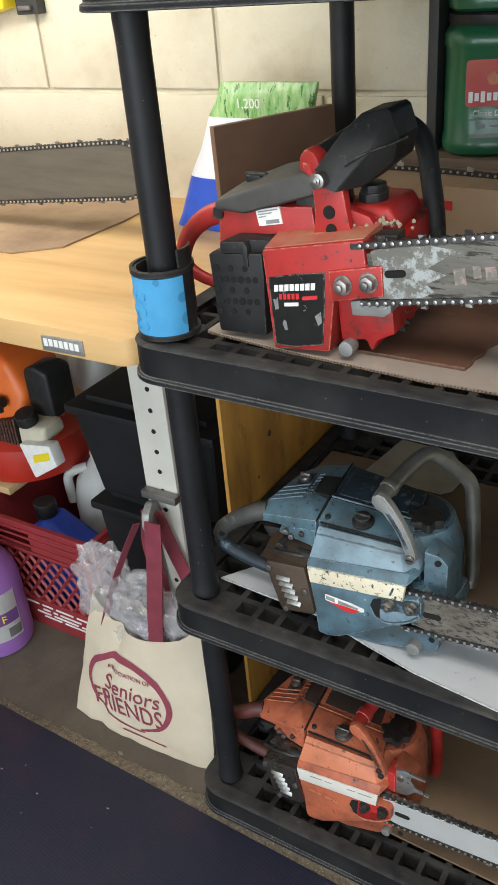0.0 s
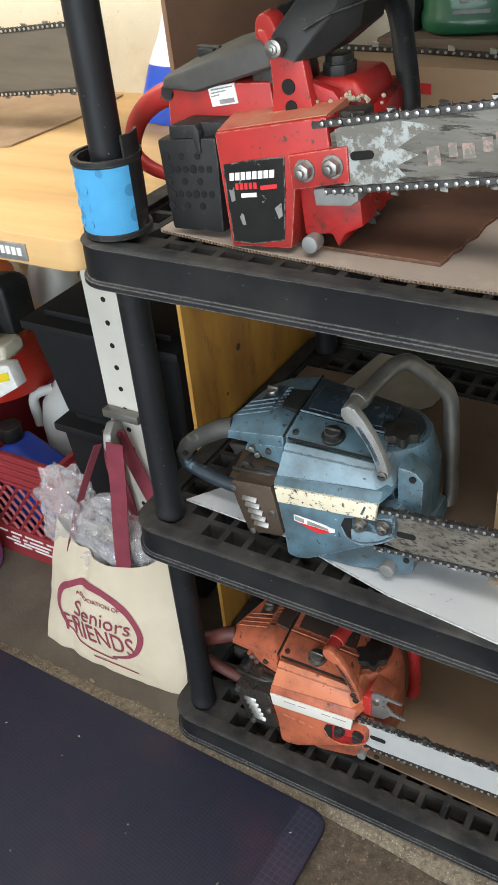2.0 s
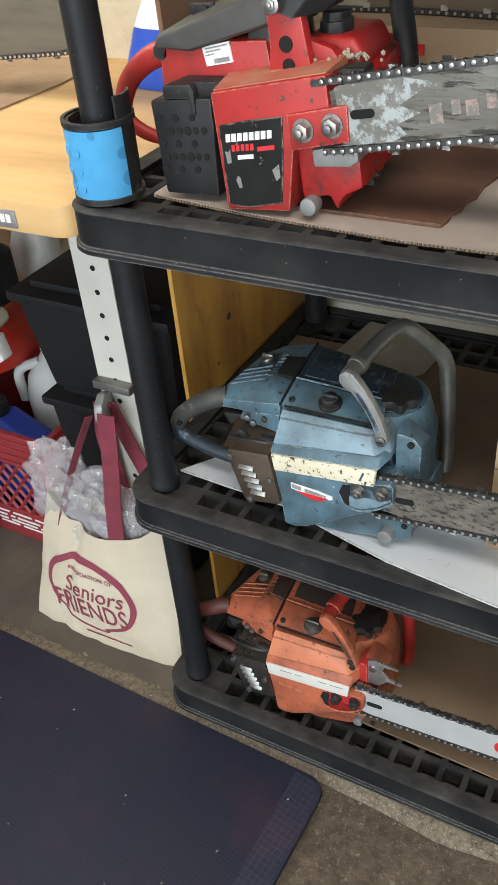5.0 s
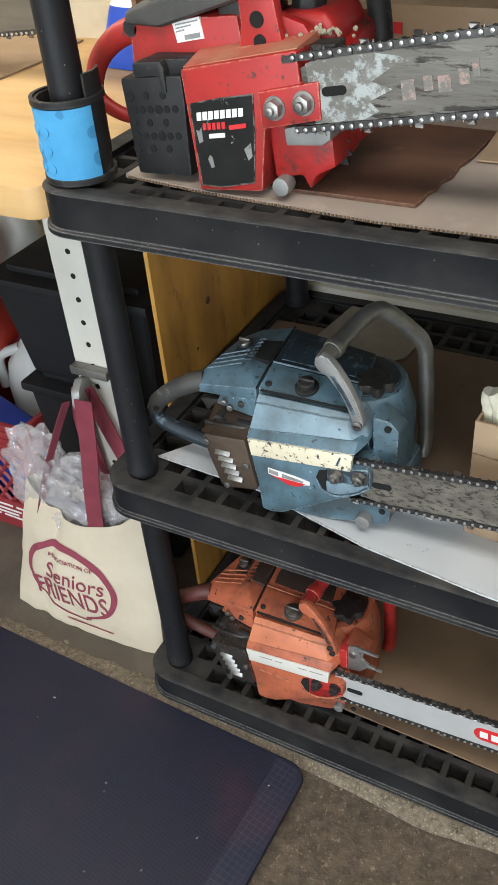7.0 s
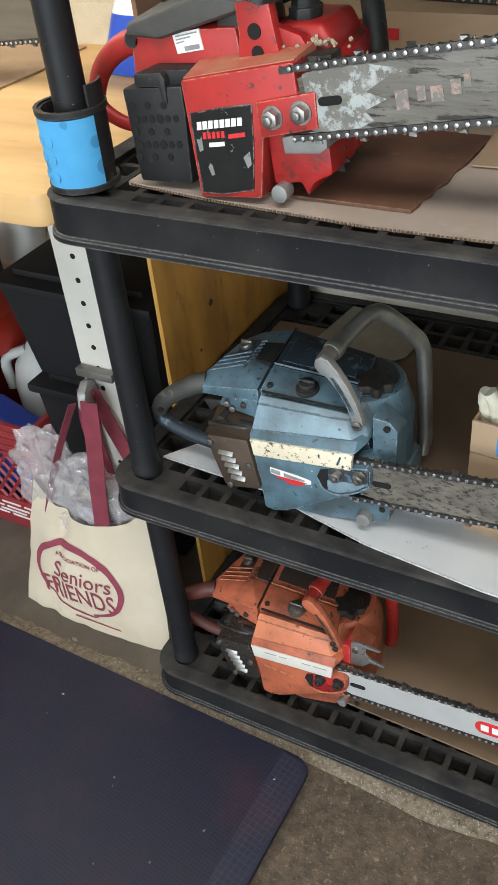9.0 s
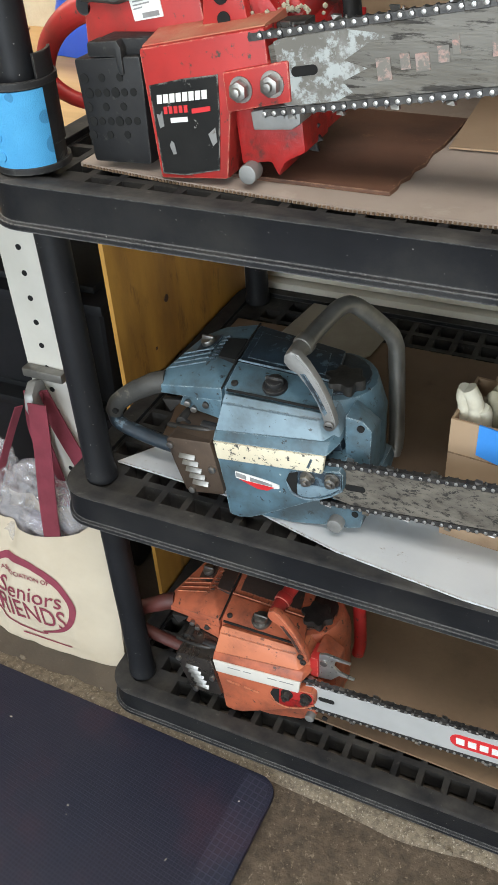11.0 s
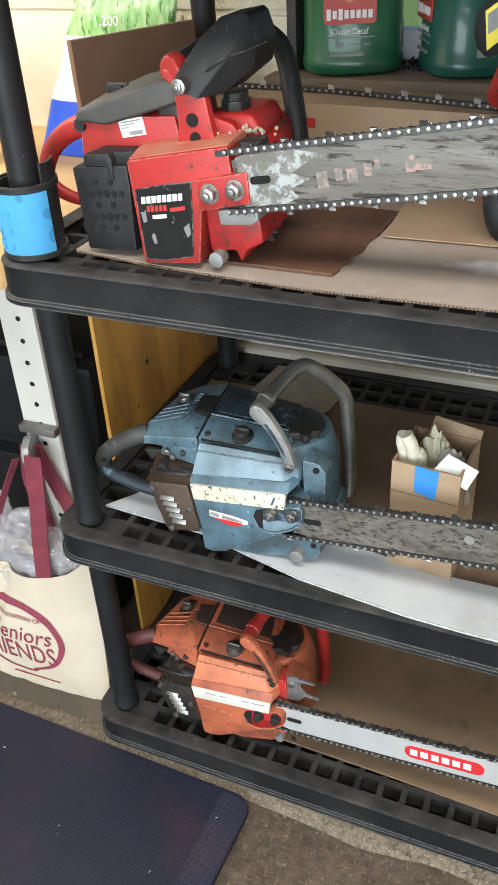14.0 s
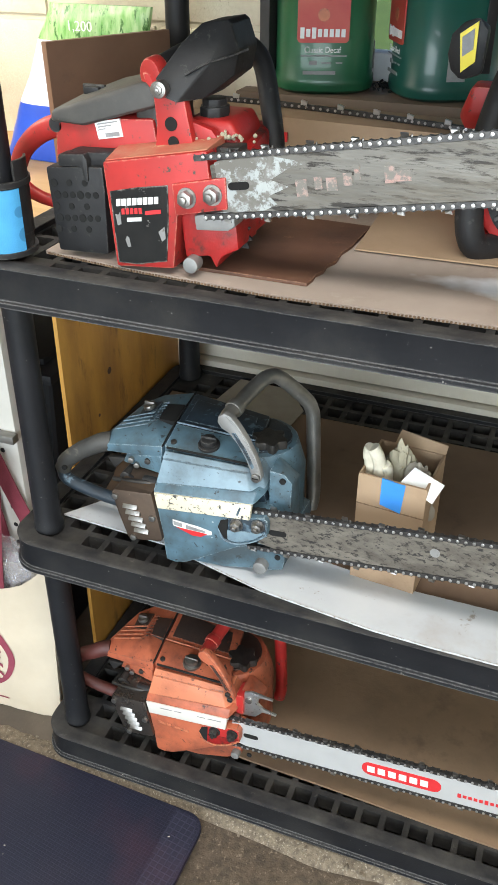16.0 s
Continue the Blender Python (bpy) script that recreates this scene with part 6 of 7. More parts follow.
def ring(c, rx, rz, a0, a1, w0, w1, n=60):
    bm = bmesh.new()
    rows = []
    for k in range(n + 1):
        a = radians(a0 + (a1 - a0) * k / n)
        w = w0 + (w1 - w0) * math.sin(math.pi * k / n)
        rows.append([bm.verts.new((c[0] + (rx + q * w) * math.cos(a), 0.0, c[1] + (rz + q * w) * math.sin(a))) for q in (-0.5, 0.5)])
    for a, b in zip(rows, rows[1:]):
        bm.faces.new((a[0], a[1], b[1], b[0]))
    return bm


part("printed_ring", on_bag(ring((-0.178, 0.118), 0.094, 0.076, -75, 215, 0.004, 0.015)), maroon_print, cloth, "maroon printed ring")
part("printed_ring_line", on_bag(ring((-0.178, 0.116), 0.097, 0.079, 195, 290, 0.003, 0.004)), maroon_print, cloth)
for text, size, x, z, sq, sl in (("ASSOCIATION OF", 0.013, -0.172, 0.164, 1.0, 0.0), ("FRIENDS", 0.06, -0.182, 0.082, 0.74, 0.0)):
    part("printed_word", on_bag(lettering(text, size, pose(x, 0, z, 90, -3, 0), sq, sl)), maroon_print, cloth, "maroon printed word")
part("printed_script", on_bag(lettering("Seniors", 0.05, pose(-0.172, 0, 0.126, 90, -3, 0), 0.9, 0.3)), maroon_print, cloth, "maroon printed script")
part("small_print", on_bag(box(-0.2, -0.1, -0.001, 0.0, 0.024, 0.0265)), maroon_print, cloth)
for pts, w, side in (([(-0.232, 0.098, 0.24), (-0.2, 0.105, 0.33), (-0.16, 0.112, 0.42), (-0.118, 0.108, 0.495)], 0.013, (0.35, 0.85, -0.2)),
                     ([(-0.108, 0.09, 0.225), (-0.1, 0.096, 0.33), (-0.09, 0.102, 0.42), (-0.086, 0.11, 0.505)], 0.03, (1, 0.1, 0)),
                     ([(-0.115, 0.14, 0.5), (-0.135, 0.15, 0.42), (-0.13, 0.155, 0.34), (-0.12, 0.15, 0.27)], 0.032, (1, 0.1, 0)),
                     ([(-0.108, 0.145, 0.5), (-0.085, 0.15, 0.42), (-0.055, 0.15, 0.34), (-0.03, 0.13, 0.28)], 0.026, (0.9, 0.2, 0.2))):
    part("strap", ribbon(pts, w, side), strap_cloth, bag, "maroon woven strap over the knob")


def crumpled(c, r, seed, sharp=1.0, fine=4):
    bm = bmesh.new()
    bmesh.ops.create_icosphere(bm, subdivisions=fine, radius=1)
    for v in bm.verts:
        d = v.co.normalized()
        k = 1 + 0.22 * sharp * (abs(noise.noise(d * 2.2 + Vector((seed, 0, 0)))) * 2 - 0.5) + 0.1 * sharp * abs(noise.noise(d * 6 + Vector((0, seed, 0)))) + 0.05 * noise.noise(d * 14)
        v.co = Vector((c[0] + d.x * r[0] * k, c[1] + d.y * r[1] * k, c[2] + d.z * r[2] * k))
    return bm


random.seed(2)
for c, r, sd in (((-0.232, 0.125, 0.315), (0.062, 0.035, 0.085), 3), ((-0.15, 0.13, 0.285), (0.08, 0.034, 0.065), 7), ((-0.08, 0.135, 0.27), (0.05, 0.03, 0.05), 11), ((-0.19, 0.115, 0.232), (0.035, 0.025, 0.03), 17)):
    w = single("plastic_bag", crumpled(c, r, sd, 1.5, 4), clear_film, "crumpled clear plastic bag stuffed in the tote", "plastic bag", group="crumpled plastic bags")
    w.data.polygons.foreach_set("use_smooth", [False] * len(w.data.polygons))
bm = crumpled((-0.185, 0.128, 0.225), (0.09, 0.024, 0.03), 23, 0.6)
single("packed_cloth", bm, M("lilac_cloth", (0.3, 0.27, 0.36), (0.22, 0.2, 0.27), 0.8, scale=20, bump=0.3), "pale lilac packed cloth inside the bag", "cloth")

# ---- floor mat ----
out = [(-0.74 + x, -0.66 + y) for x, y in rounded(2.12, 1.28, 0.03, 6)]
bm = slab(out, 0.0, 0.012, 0.004)
bm.transform(Matrix.Translation((0.32, -0.022, 0)) @ Matrix.Rotation(radians(-1.8), 4, "Z") @ Matrix.Translation((-0.32, 0.022, 0)))
turned = Matrix.Translation((0.32, -0.022, 0)) @ Matrix.Rotation(radians(-1.8), 4, "Z") @ Matrix.Translation((-0.32, 0.022, 0))
floor_mat = thing("floor_mat", (-0.7, -0.66, 0.0), "navy blue foam floor mat with pressed check texture", "mat")
part("sheet", bm, foam_mat, floor_mat)
bm = slab([(0.272, -1.29), (0.312, -1.28), (0.3145, -0.06), (0.306, -0.032), (0.285, -0.0255), (0.268, -0.026)], 0.0118, 0.0124)
bm.transform(turned)
part("border", bm, mat_border, floor_mat, "coarser pressed border")

# ---- upper shelf ----
LZ = 0.8705
lin = thing("shelf_liner", (0.6, 0.25, LZ), "pale flattened grimy cardboard lining the shelf, with a white patch", "cardboard")
part("sheet", slab([(0.085, 0.08), (0.2, 0.064), (0.386, 0.05), (0.64, 0.056), (1.18, 0.061), (1.18, 0.42), (0.085, 0.42)], LZ, LZ + 0.004), liner_card, lin)
bm = bmesh.new()
for i in range(260):
    x = 0.09 + i * 0.0042
    y = 0.0785 - (min(x, 0.2) - 0.085) * 0.139 - max(0, min(x, 0.386) - 0.2) * 0.0753 + max(0, min(x, 0.64) - 0.386) * 0.0236
    k = 0.5 + 0.5 * noise.noise((x * 40, 0, 0))
    add(bm, box(x, x + 0.0022, y - 0.0003 - 0.001 * k, y + 0.001, LZ + 0.0008, LZ + 0.0024 + 0.001 * k))
part("corrugated_edge", bm, card_edge, lin, "torn corrugated front edge")["kind"] = "stuff"
single("hardboard_panel", slab([(0.19, 0.086), (0.414, 0.084), (0.4165, 0.1), (0.4155, 0.114), (0.4205, 0.127), (0.4195, 0.146), (0.4255, 0.163), (0.424, 0.193), (0.429, 0.218), (0.433, 0.3), (0.2, 0.31)], LZ + 0.0045, LZ + 0.0085, 0.0003), hardboard, "dark brown hardboard scrap lying on the cardboard", "board")
bm = slab([(0.435, 0.212), (0.9, 0.222), (0.9, 0.45), (0.435, 0.44)], 0, 0.0018)
bm.transform(Matrix.Translation((0.44, 0.19, LZ + 0.005)) @ Matrix.Rotation(radians(3), 4, "X") @ Matrix.Translation((-0.44, -0.19, 0)))
single("cardboard_flap", bm, cardboard, "tan folded cardboard at the back of the shelf", "cardboard")

# brown board leaning, seed bag behind it
bm = box(0, 0.2, 0, 0.012, 0, 0.205, 0.001)
bm.transform(pose(-0.002, 0.27, 0.872, -2, 0, 62))
single("brown_board", bm, board_brown, "dark brown flat board standing on edge", "board")
seed = thing("seed_bag", (-0.12, 0.5, 0.869), "blue, white and green grass seed bag standing on the bench", "bag")


def pillow(x0, x1, z0, z1, z2, k):
    """A band of a soft bag between two heights, leaning right as it rises."""
    bm = bmesh.new()
    rows = []
    n, mrow = 24, 10
    for j in range(mrow + 1):
        z = z0 + (z1 - z0) * j / mrow
        h = (z - 0.869) / 0.235
        xa, xb = x0 + 0.115 * h, x1 + 0.04 * h
        thick = 0.034 * (1 - max(0, h) ** 2.4) ** 0.7 + 0.002
        row = []
        for i in range(n):
            a = 2 * math.pi * i / n
            cxx = (xa + xb) / 2 + (xb - xa) / 2 * math.copysign(abs(math.cos(a)) ** 0.6, math.cos(a))
            row.append(bm.verts.new((cxx + 0.003 * noise.noise((cxx * 20, z * 30, 2)), 0.49 + thick * math.sin(a) + 0.006 * noise.noise((cxx * 18, z * 22, a)), z)))
        rows.append(row)
    for a, b in zip(rows, rows[1:]):
        for i in range(n):
            bm.faces.new((a[i], a[(i + 1) % n], b[(i + 1) % n], b[i]))
    bm.faces.new(rows[0][::-1]), bm.faces.new(rows[-1])
    return bm


part("lower_pouch", pillow(-0.245, 0.0, 0.869, 0.955, 0, 0), seed_blue, seed, "glossy blue lower part")
part("middle_pouch", pillow(-0.245, 0.0, 0.955, 1.05, 0, 0), seed_white, seed, "glossy white middle")
part("upper_pouch", pillow(-0.245, 0.0, 1.05, 1.1, 0, 0), seed_green, seed, "grass-green printed top")
part("count_print", lettering("1,200", 0.02, pose(-0.07, 0.4635, 1.072, 90, 0, 0)), white_print, seed, "printed count")

# long box of saw chain with a loose chain on top
cbox = thing("cardboard_box", (0.38, 0.47, 0.875), "long flat tan cardboard box with red print", "box")
part("carton", hull([(x, y, z) for x, y in ((0.1, 0.44), (0.64, 0.4), (0.65, 0.5), (0.11, 0.54)) for z in (0.8755, 0.976)], 0.002), cardboard, cbox)
bm = prism([(0.145, 0.943), (0.155, 0.958), (0.175, 0.97), (0.195, 0.961), (0.212, 0.961), (0.212, 0.943)], -0.0012, 0.001)
add(bm, prism([(0.225, 0.943), (0.275, 0.943), (0.275, 0.956), (0.225, 0.956)], -0.0012, 0.001))
bm.transform(Matrix.Translation((0.1, 0.44, 0)) @ Matrix.Rotation(math.atan2(-0.04, 0.54), 4, "Z") @ Matrix.Translation((-0.1, 0, 0)))
part("red_print", bm, red_print, cbox, "red printed house mark and bar")


def loose_chain(pts, name, label):
    """A saw chain lying along pts."""
    line = spline(pts, 40)
    path, acc, last = [], 0.0, line[0]
    for p in line[1:]:
        acc += (p - last).length
        if acc > 0.0094:
            path.append((p, (p - last).normalized()))
            acc = 0
        last = p
    ch = thing(name, tuple(pts[0]), label, "chain")
    plates, rivets = bmesh.new(), bmesh.new()
    for i, (p, t) in enumerate(path):
        m = Matrix.Translation(p) @ t.to_track_quat("X", "Z").to_matrix().to_4x4()
        b = box(-0.0062, 0.0062, -0.003, 0.003, 0.0, 0.0075, 0.001, 1)
        b.transform(m)
        add(plates, b)
        b = cyl((0.004, 0, 0.004), (0, 1, 0), 0.002, 0.0085, 8)
        b.transform(m)
        add(rivets, b)
        if i % 5 == 0:
            b = hull([(-0.005, -0.003, 0.006), (0.005, -0.003, 0.006), (-0.005, 0.002, 0.013), (0.004, 0.002, 0.011), (-0.005, -0.003, 0.013), (0.004, -0.003, 0.011)])
            b.transform(m)
            add(rivets, b)
    part("chain_band", plates, chain_steel, ch)["kind"] = "stuff"
    part("rivets", rivets, bright_steel, ch, "bright rivets and cutters")["kind"] = "stuff"
    return ch


loose_chain([(0.105, 0.5, 0.9765), (0.25, 0.49, 0.9765), (0.4, 0.46, 0.9765), (0.52, 0.43, 0.9765), (0.6, 0.42, 0.9765), (0.63, 0.45, 0.9765), (0.6, 0.47, 0.9765)], "saw_chain_loop", "loose dark saw chain lying on the carton")


# coffee canisters on the sill
def canister(c, mat, label, face_turn, stacked=False):
    t = thing("coffee_canister", c, label, "canister", "coffee canisters", turn=face_turn)
    x, y, z = 0, 0, 0

    def p(name, bm, m, parent=None, lab=""):
        return part(name, bm, m, parent or t, lab, local=True)
    b = bmesh.new()
    prof = [(0.07, 0.0), (0.0775, 0.005), (0.079, 0.012), (0.079, 0.022), (0.0765, 0.026), (0.0765, 0.15), (0.079, 0.154), (0.079, 0.168), (0.073, 0.178), (0.068, 0.182)]
    rings = []
    for r, zz in prof:
        rings.append([b.verts.new((math.copysign(abs(math.cos(a)) ** 0.72, math.cos(a)) * r, math.copysign(abs(math.sin(a)) ** 0.72, math.sin(a)) * r, zz)) for a in (2 * math.pi * k / 48 for k in range(48))])
    for a, q in zip(rings, rings[1:]):
        for k in range(48):
            b.faces.new((a[k], a[(k + 1) % 48], q[(k + 1) % 48], q[k]))
    b.faces.new(rings[0][::-1]), b.faces.new(rings[-1])
    body = p("body", b, mat)
    p("lid", lathe((0, 0, 0.181), [(0.073, 0.0), (0.0745, 0.003), (0.0745, 0.014), (0.071, 0.017)], 40), rubber_black, None, "black plastic lid")
    lb = p("label", prism([(xx - 0.008, zz + 0.106) for xx, zz in rounded(0.078, 0.064, 0.006, 4)], -0.0778, -0.0755), label_red, body, "red printed label panel")
    rows = [(-0.0395 + i * 0.0088, 0.0875, 0.0062, 0.011 if i not in (0, 2) else 0.015) for i in range(8)]
    g = bmesh.new()
    for xx, zz, w, hh in rows:
        add(g, box(xx - w / 2, xx + w / 2, -0.0786, -0.0772, zz - hh / 2, zz + hh / 2))
    p("label_letters", g, white_print, lb, "white letter bars")
    p("label_sun", prism(circle((-0.008, 0.112), 0.009, 18), -0.0784, -0.0775), orange_light, lb)
    p("label_words", lettering("Classic Decaf", 0.0125, pose(-0.008, -0.0775, 0.064, 90, 0, 0), 0.82), white_print, body, "printed words")
    g = bmesh.new()
    for xx, zz, w, hh in ((-0.006, 0.056, 0.07, 0.002), (-0.022, 0.046, 0.012, 0.006), (-0.002, 0.046, 0.014, 0.002), (0.018, 0.046, 0.01, 0.002), (-0.012, 0.032, 0.05, 0.005)):
        add(g, box(xx - w / 2, xx + w / 2, -0.0778, -0.0765, zz - hh / 2, zz + hh / 2))
    p("small_print", g, grey_print, body)
    p("barcode", box(0.0768, 0.0778, -0.02, 0.008, 0.03, 0.07), grey_print, body)
    p("grip_groove", box(0.0755, 0.0772, 0.03, 0.045, 0.04, 0.14, 0.001), rubber_black, body)
    return t


SILL = WZ0 + 0.0125
canister((0.253, 0.668, SILL), coffee_green, "green plastic coffee canister with red label on the sill", 20)
canister((0.443, 0.675, SILL), coffee_teal, "dark teal coffee canister turned sideways on the sill", -62)
canister((0.255, 0.672, SILL + 0.199), coffee_green, "green coffee canister stacked on another one", 20)

# second red saw
rs = thing("chainsaw", (0.75, 0.34, 0.878), "red chainsaw with black handle and round vented starter cover", "chainsaw", "chainsaws on the shelves")
part("engine_body", hull([(x, y, z) for x, y, z in ((0.63, 0.31, 0.892), (0.95, 0.31, 0.892), (0.95, 0.45, 0.892), (0.63, 0.45, 0.892), (0.61, 0.31, 1.0), (0.95, 0.31, 1.06), (0.95, 0.45, 1.06), (0.62, 0.45, 1.04))], 0.012, 3), red_paint, rs)
sc = part("starter_cover", add(cyl((0.70, 0.296, 0.958), (0, 1, 0), 0.07, 0.03, 40, bev=0.006), box(0.62, 0.85, 0.288, 0.31, 0.882, 0.905, 0.006)), red_paint, rs, "red starter cover")
part("starter_disc", cyl((0.70, 0.279, 0.958), (0, 1, 0), 0.057, 0.006, 40, bev=0.002), rubber_black, sc, "black vented starter disc")
for i in range(22):
    a = 2 * math.pi * i / 22
    c, s_ = math.cos(a), math.sin(a)
    part("vent_rib", hull([(0.70 + r * c + w * s_, y, 0.958 + r * s_ - w * c) for r in (0.032, 0.053) for w in (-0.0022, 0.0022) for y in (0.2725, 0.2765)]), dark_metal, sc)
part("starter_ring", cyl((0.70, 0.2745, 0.958), (0, 1, 0), 0.03, 0.004, 32, bev=0.001), red_print, sc)
part("starter_hub", cyl((0.70, 0.2715, 0.958), (0, 1, 0), 0.025, 0.004, 32, bev=0.001), rubber_black, sc)
part("hub_screw", cyl((0.70, 0.2685, 0.95), (0, 1, 0), 0.005, 0.004, 12), steel, sc)
part("hub_words", lettering("Automatic", 0.0115, pose(0.70, 0.2694, 0.967, 90, 0, 0), 0.9), white_print, sc, "printed word")
part("front_handle", tube([(0.66, 0.33, 1.1), (0.648, 0.285, 1.08), (0.635, 0.262, 1.02), (0.627, 0.26, 0.95), (0.636, 0.265, 0.902), (0.66, 0.285, 0.892)], 0.0165), rubber_black, rs, "thick black rubber front handle")
part("handle_top", tube([(0.66, 0.33, 1.1), (0.68, 0.4, 1.12), (0.72, 0.45, 1.09), (0.74, 0.46, 0.98)], 0.0145), rubber_black, rs)
part("red_clamp", hull([(x, y, z) for x in (0.597, 0.63) for y in (0.315, 0.36) for z in (1.02, 1.05)] + [(0.584, 0.33, 1.015), (0.592, 0.33, 1.0), (0.64, 0.33, 1.0)], 0.004), red_paint, rs)
pad = part("hand_shield", hull([(0.558, 0.40, 1.079), (0.555, 0.40, 1.052), (0.562, 0.40, 1.03), (0.578, 0.395, 1.019), (0.604, 0.395, 1.03), (0.606, 0.395, 1.085), (0.592, 0.395, 1.104), (0.574, 0.4, 1.097), (0.56, 0.42, 1.075), (0.56, 0.42, 1.04), (0.602, 0.42, 1.026), (0.606, 0.42, 1.09)], 0.006), rubber_black, rs, "black plastic shield")
tg = part("yellow_label", prism([(0.571, 1.081), (0.593, 1.098), (0.594, 1.046), (0.577, 1.031)], 0.390, 0.394), yellow_plastic, pad, "yellow warning label")
part("label_print", prism([(0.5745, 1.077), (0.589, 1.089), (0.59, 1.062), (0.577, 1.052)], 0.3885, 0.391), grey_print, tg)

rs.location += Vector((-0.066, -0.032, -0.006))
resize(pad, (0.58, 0.4, 1.06), (0.92, 1, 0.85), (0.002, 0, 0.03), True)
resize(next(c for c in rs.children if c.name.startswith("red_clamp")), (0.61, 0.33, 1.03), (1, 1, 1), (0.008, 0, 0.014), True)

# ---- middle shelf ----
MZ = 0.4605
single("cardboard_lining", slab([(0.09, 0.12), (0.075, 0.2), (0.045, 0.3), (0.045, 0.485), (0.3, 0.49), (1.15, 0.48), (1.15, 0.06)], MZ, MZ + 0.003), cardboard_dark, "dark brown cardboard lining the middle shelf", "cardboard")
wl = thing("white_panel", (0.6, 0.08, MZ), "white coated fibreboard strip lining the shelf front", "board")
part("sheet", slab([(0.058, 0.081), (0.227, 0.072), (0.3, 0.05), (0.387, 0.026), (0.46, 0.0155), (0.537, 0.006), (0.61, 0.003), (1.15, 0.003), (1.15, 0.1), (0.55, 0.1), (0.12, 0.165)], MZ + 0.0035, MZ + 0.0065), white_board, wl)
for v in wl.children[0].data.vertices:
    v.co.z += 0.0062 * min(1, max(0, (v.co.x + 0.35) / 0.2)) if v.co.y < -0.0 else 0.001
bm = slab([(0.13, 0.43), (0.276, 0.425), (0.29, 0.44), (0.296, 0.495), (0.25, 0.56), (0.15, 0.565)], 0, 0.002)
bm.transform(Matrix.Translation((0, 0, MZ + 0.006)))
single("grey_card", bm, grey_card, "scuffed pale grey card lying on the shelf", "card")
gb_ = thing("cardboard_box", (0.534, 0.141, MZ + 0.0035), "open cardboard box with gloves and rags", "box", turn=-5)
w, d, h, q = 0.0435, 0.044, 0.17, 0.0015
for a in ((-w, w, -d, -d + q * 2, 0, h), (-w, w, d - q * 2, d, 0, h), (-w, -w + q * 2, -d + q * 2, d - q * 2, 0, h), (w - q * 2, w, -d + q * 2, d - q * 2, 0, h), (-w + q * 2, w - q * 2, -d + q * 2, d - q * 2, 0, q * 2)):
    part("carton_wall", box(*a), cardboard, gb_, local=True)
fl = hull([(-w + 0.02, d - 0.001, h), (w, d - 0.001, h), (-w + 0.024, d + 0.008, h + 0.016), (w, d + 0.008, h + 0.008), (-w + 0.02, d + 0.001, h), (w, d + 0.001, h), (-w + 0.024, d + 0.01, h + 0.016), (w, d + 0.01, h + 0.008)])
part("raised_flap", fl, cardboard, gb_, local=True)
part("blue_tape", prism([(-0.013, h + 0.001), (0.017, h - 0.001), (0.014, h - 0.044), (-0.013, h - 0.038)], -d - 0.0012, -d + 0.001), tape_blue, gb_, "strip of blue masking tape", local=True)
part("crease", box(-w, w, -d - 0.0006, -d + 0.0005, h - 0.045, h - 0.0435), card_edge, gb_, local=True)
gl = thing("work_glove", (0.503, 0.125, MZ + 0.01), "cream cotton glove sticking out of the box", "glove")
for pts, r in (([(0.5, 0.128, 0.47), (0.496, 0.126, 0.62), (0.493, 0.122, 0.65), (0.495, 0.12, 0.663)], 0.0075), ([(0.508, 0.128, 0.47), (0.508, 0.124, 0.62), (0.506, 0.12, 0.648), (0.498, 0.119, 0.664)], 0.0085), ([(0.516, 0.132, 0.47), (0.518, 0.128, 0.615), (0.514, 0.122, 0.64)], 0.0075)):
    part("cuff_fold", tube(pts, r), glove_cloth, gl)
single("rag", crumpled((0.53, 0.15, 0.59), (0.022, 0.016, 0.066), 41, 1.3), rag_cloth, "crumpled olive rag in the box", "rag")
single("cloth_scrap", crumpled((0.556, 0.133, 0.59), (0.022, 0.02, 0.05), 47, 1.2), grey_card, "grey crumpled cloth in the box", "cloth")
bm = slab([(-0.024, -0.012), (0.022, -0.016), (0.024, 0.012), (-0.018, 0.014)], -0.0006, 0.0006)
bm.transform(pose(0.565, 0.108, 0.632, 38, 16, -8))
single("paper_note", bm, white_print, "white paper scrap lying over the box edge", "paper")

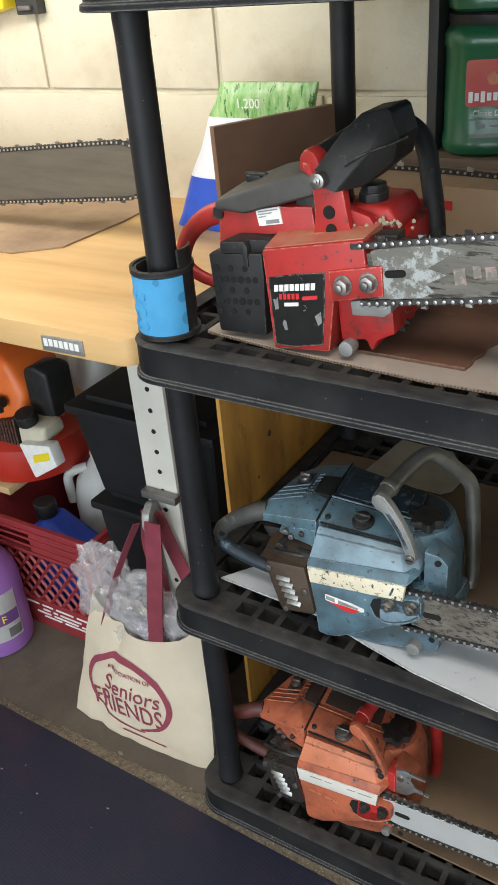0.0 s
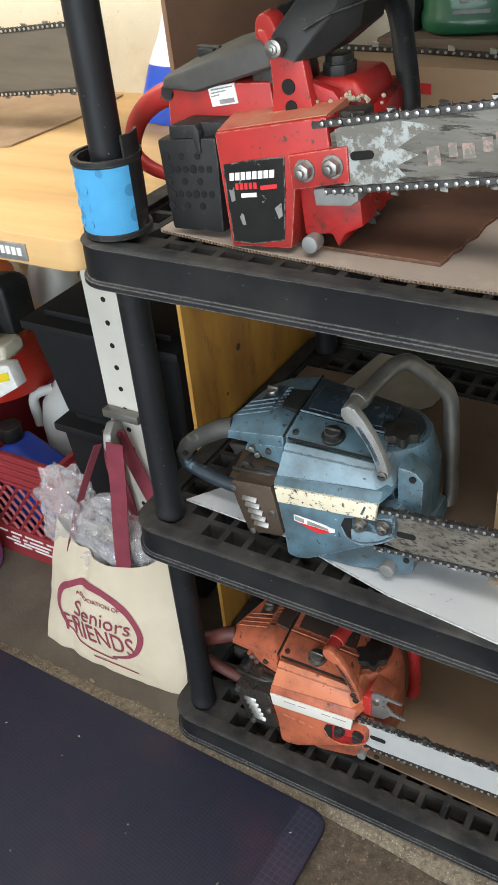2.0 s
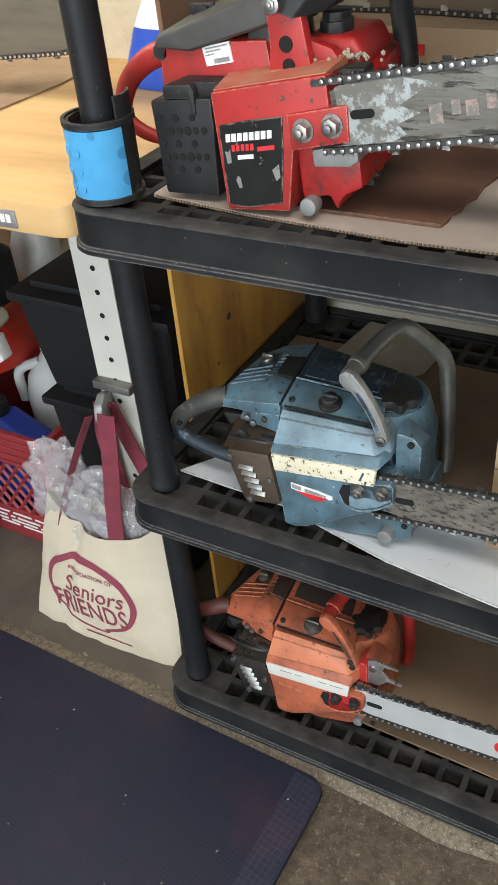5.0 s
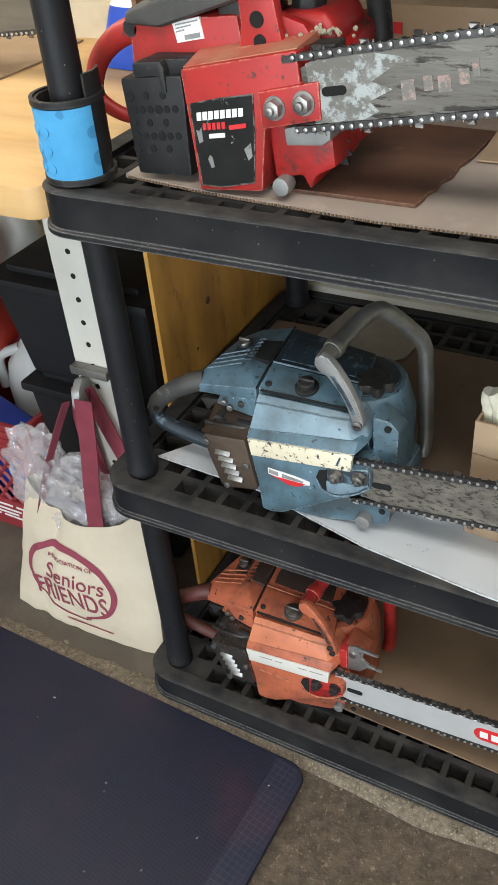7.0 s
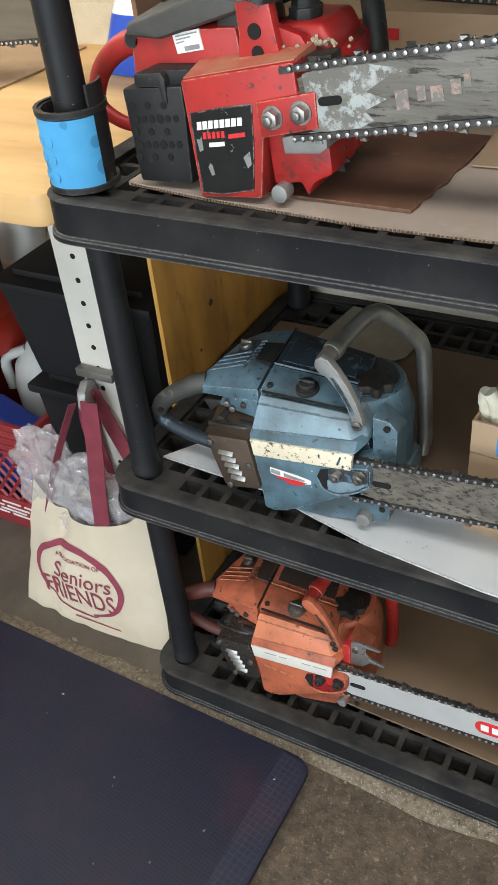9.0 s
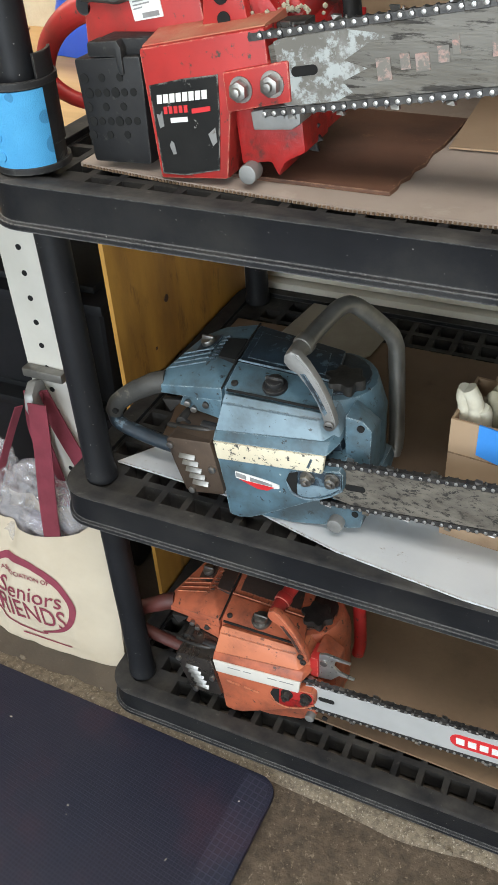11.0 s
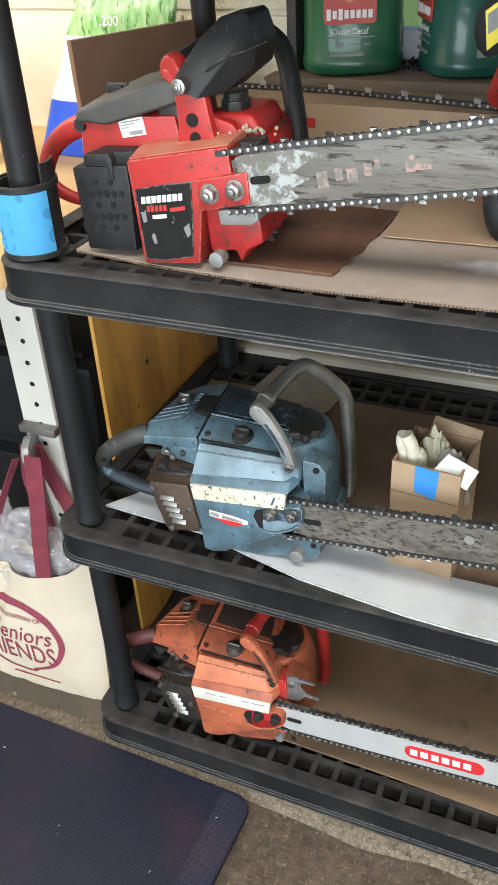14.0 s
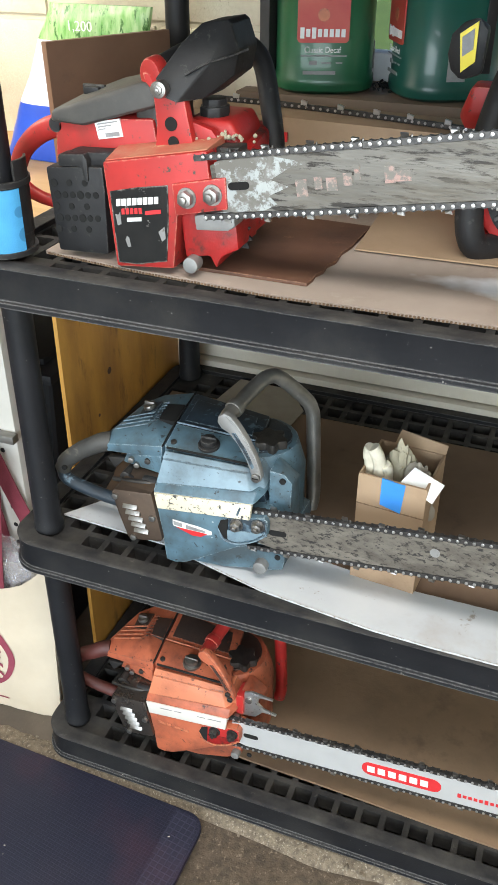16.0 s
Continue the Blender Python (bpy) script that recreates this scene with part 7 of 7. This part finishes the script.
# ---- lower shelf ----
BZ = 0.0505
# the lining's darker brown includes painted shade from the shelf overhead
single("cardboard_lining", slab([(0.25, 0.078), (0.364, 0.073), (0.5, 0.07), (0.7, 0.062), (1.18, 0.052), (1.18, 0.52), (0.25, 0.52)], BZ, BZ + 0.004), cardboard_worn_shaded, "brown corrugated cardboard lining the lower shelf", "cardboard")
rd = thing("red_case", (0.17, 0.45, BZ), "dark red metal case at the back of the lower shelf", "case")
part("case_body", box(0.06, 0.29, 0.37, 0.53, BZ, 0.30, 0.008), dark_red_box, rd)
part("case_handle", tube([(0.12, 0.37, 0.24), (0.12, 0.35, 0.24), (0.22, 0.35, 0.24), (0.22, 0.37, 0.24)], 0.005, smooth_n=3), dark_metal, rd)

# things on the wall over the bench
yt = thing("spirit_level", (-0.83, WALL_Y - 0.03, 1.2), "bright yellow plastic tool hanging on the wall", "tool")
part("body", hull([(x, WALL_Y - q, z) for q in (0.05, 0.008) for x, z in ((-1.0, 1.145), (-0.668, 1.213), (-0.668, 1.32), (-1.0, 1.32))], 0.006), yellow_plastic, yt)
wb = thing("wall_bracket", (-0.73, WALL_Y - 0.01, 1.22), "dark grey metal wall bracket with a slot", "bracket")
part("plate", box(-0.655, -0.6, WALL_Y - 0.03, WALL_Y - 0.007, 1.2, 1.33, 0.002), frame_dark, wb)
part("lip", box(-0.642, -0.612, WALL_Y - 0.04, WALL_Y - 0.0305, 1.208, 1.216, 0.002), tube_alloy, wb)

# ---- wall blocks, laid in courses ----
block_mesh = {}


def block(x0, x1, z0, z1):
    key = (round(x1 - x0, 3), round(z1 - z0, 3))
    if key not in block_mesh:
        bm = box(-key[0] / 2, key[0] / 2, -0.0065, 0.004, -key[1] / 2, key[1] / 2, 0.0035, 2)
        me = bpy.data.meshes.new("block")
        bm.to_mesh(me), bm.free(), me.materials.append(wall_paint), smooth(me)
        block_mesh[key] = me
    o = new("block", block_mesh[key])
    o.parent = wall_north
    o.location = ((x0 + x1) / 2, WALL_Y, (z0 + z1) / 2)


J = 0.009
z, row = 1.062 - 0.203 * 5, 1
while z < 2.45:
    x = -0.222 - 0.406 * 5 + (0.203 if row % 2 else 0.0)
    while x < 3.1:
        x0, x1, z0, z1 = x + J / 2, x + 0.406 - J / 2, z + J / 2, z + 0.203 - J / 2
        cuts = [(x0, x1)]
        if z1 > WZ0 - 0.03 and z0 < WZ1:
            cuts = [(x0, min(x1, WX0 - 0.005)), (max(x0, WX1 + 0.005), x1)]
        for a, b in cuts:
            if b - a > 0.02:
                block(a, b, z0, z1)
        x += 0.406
    z += 0.203
    row += 1
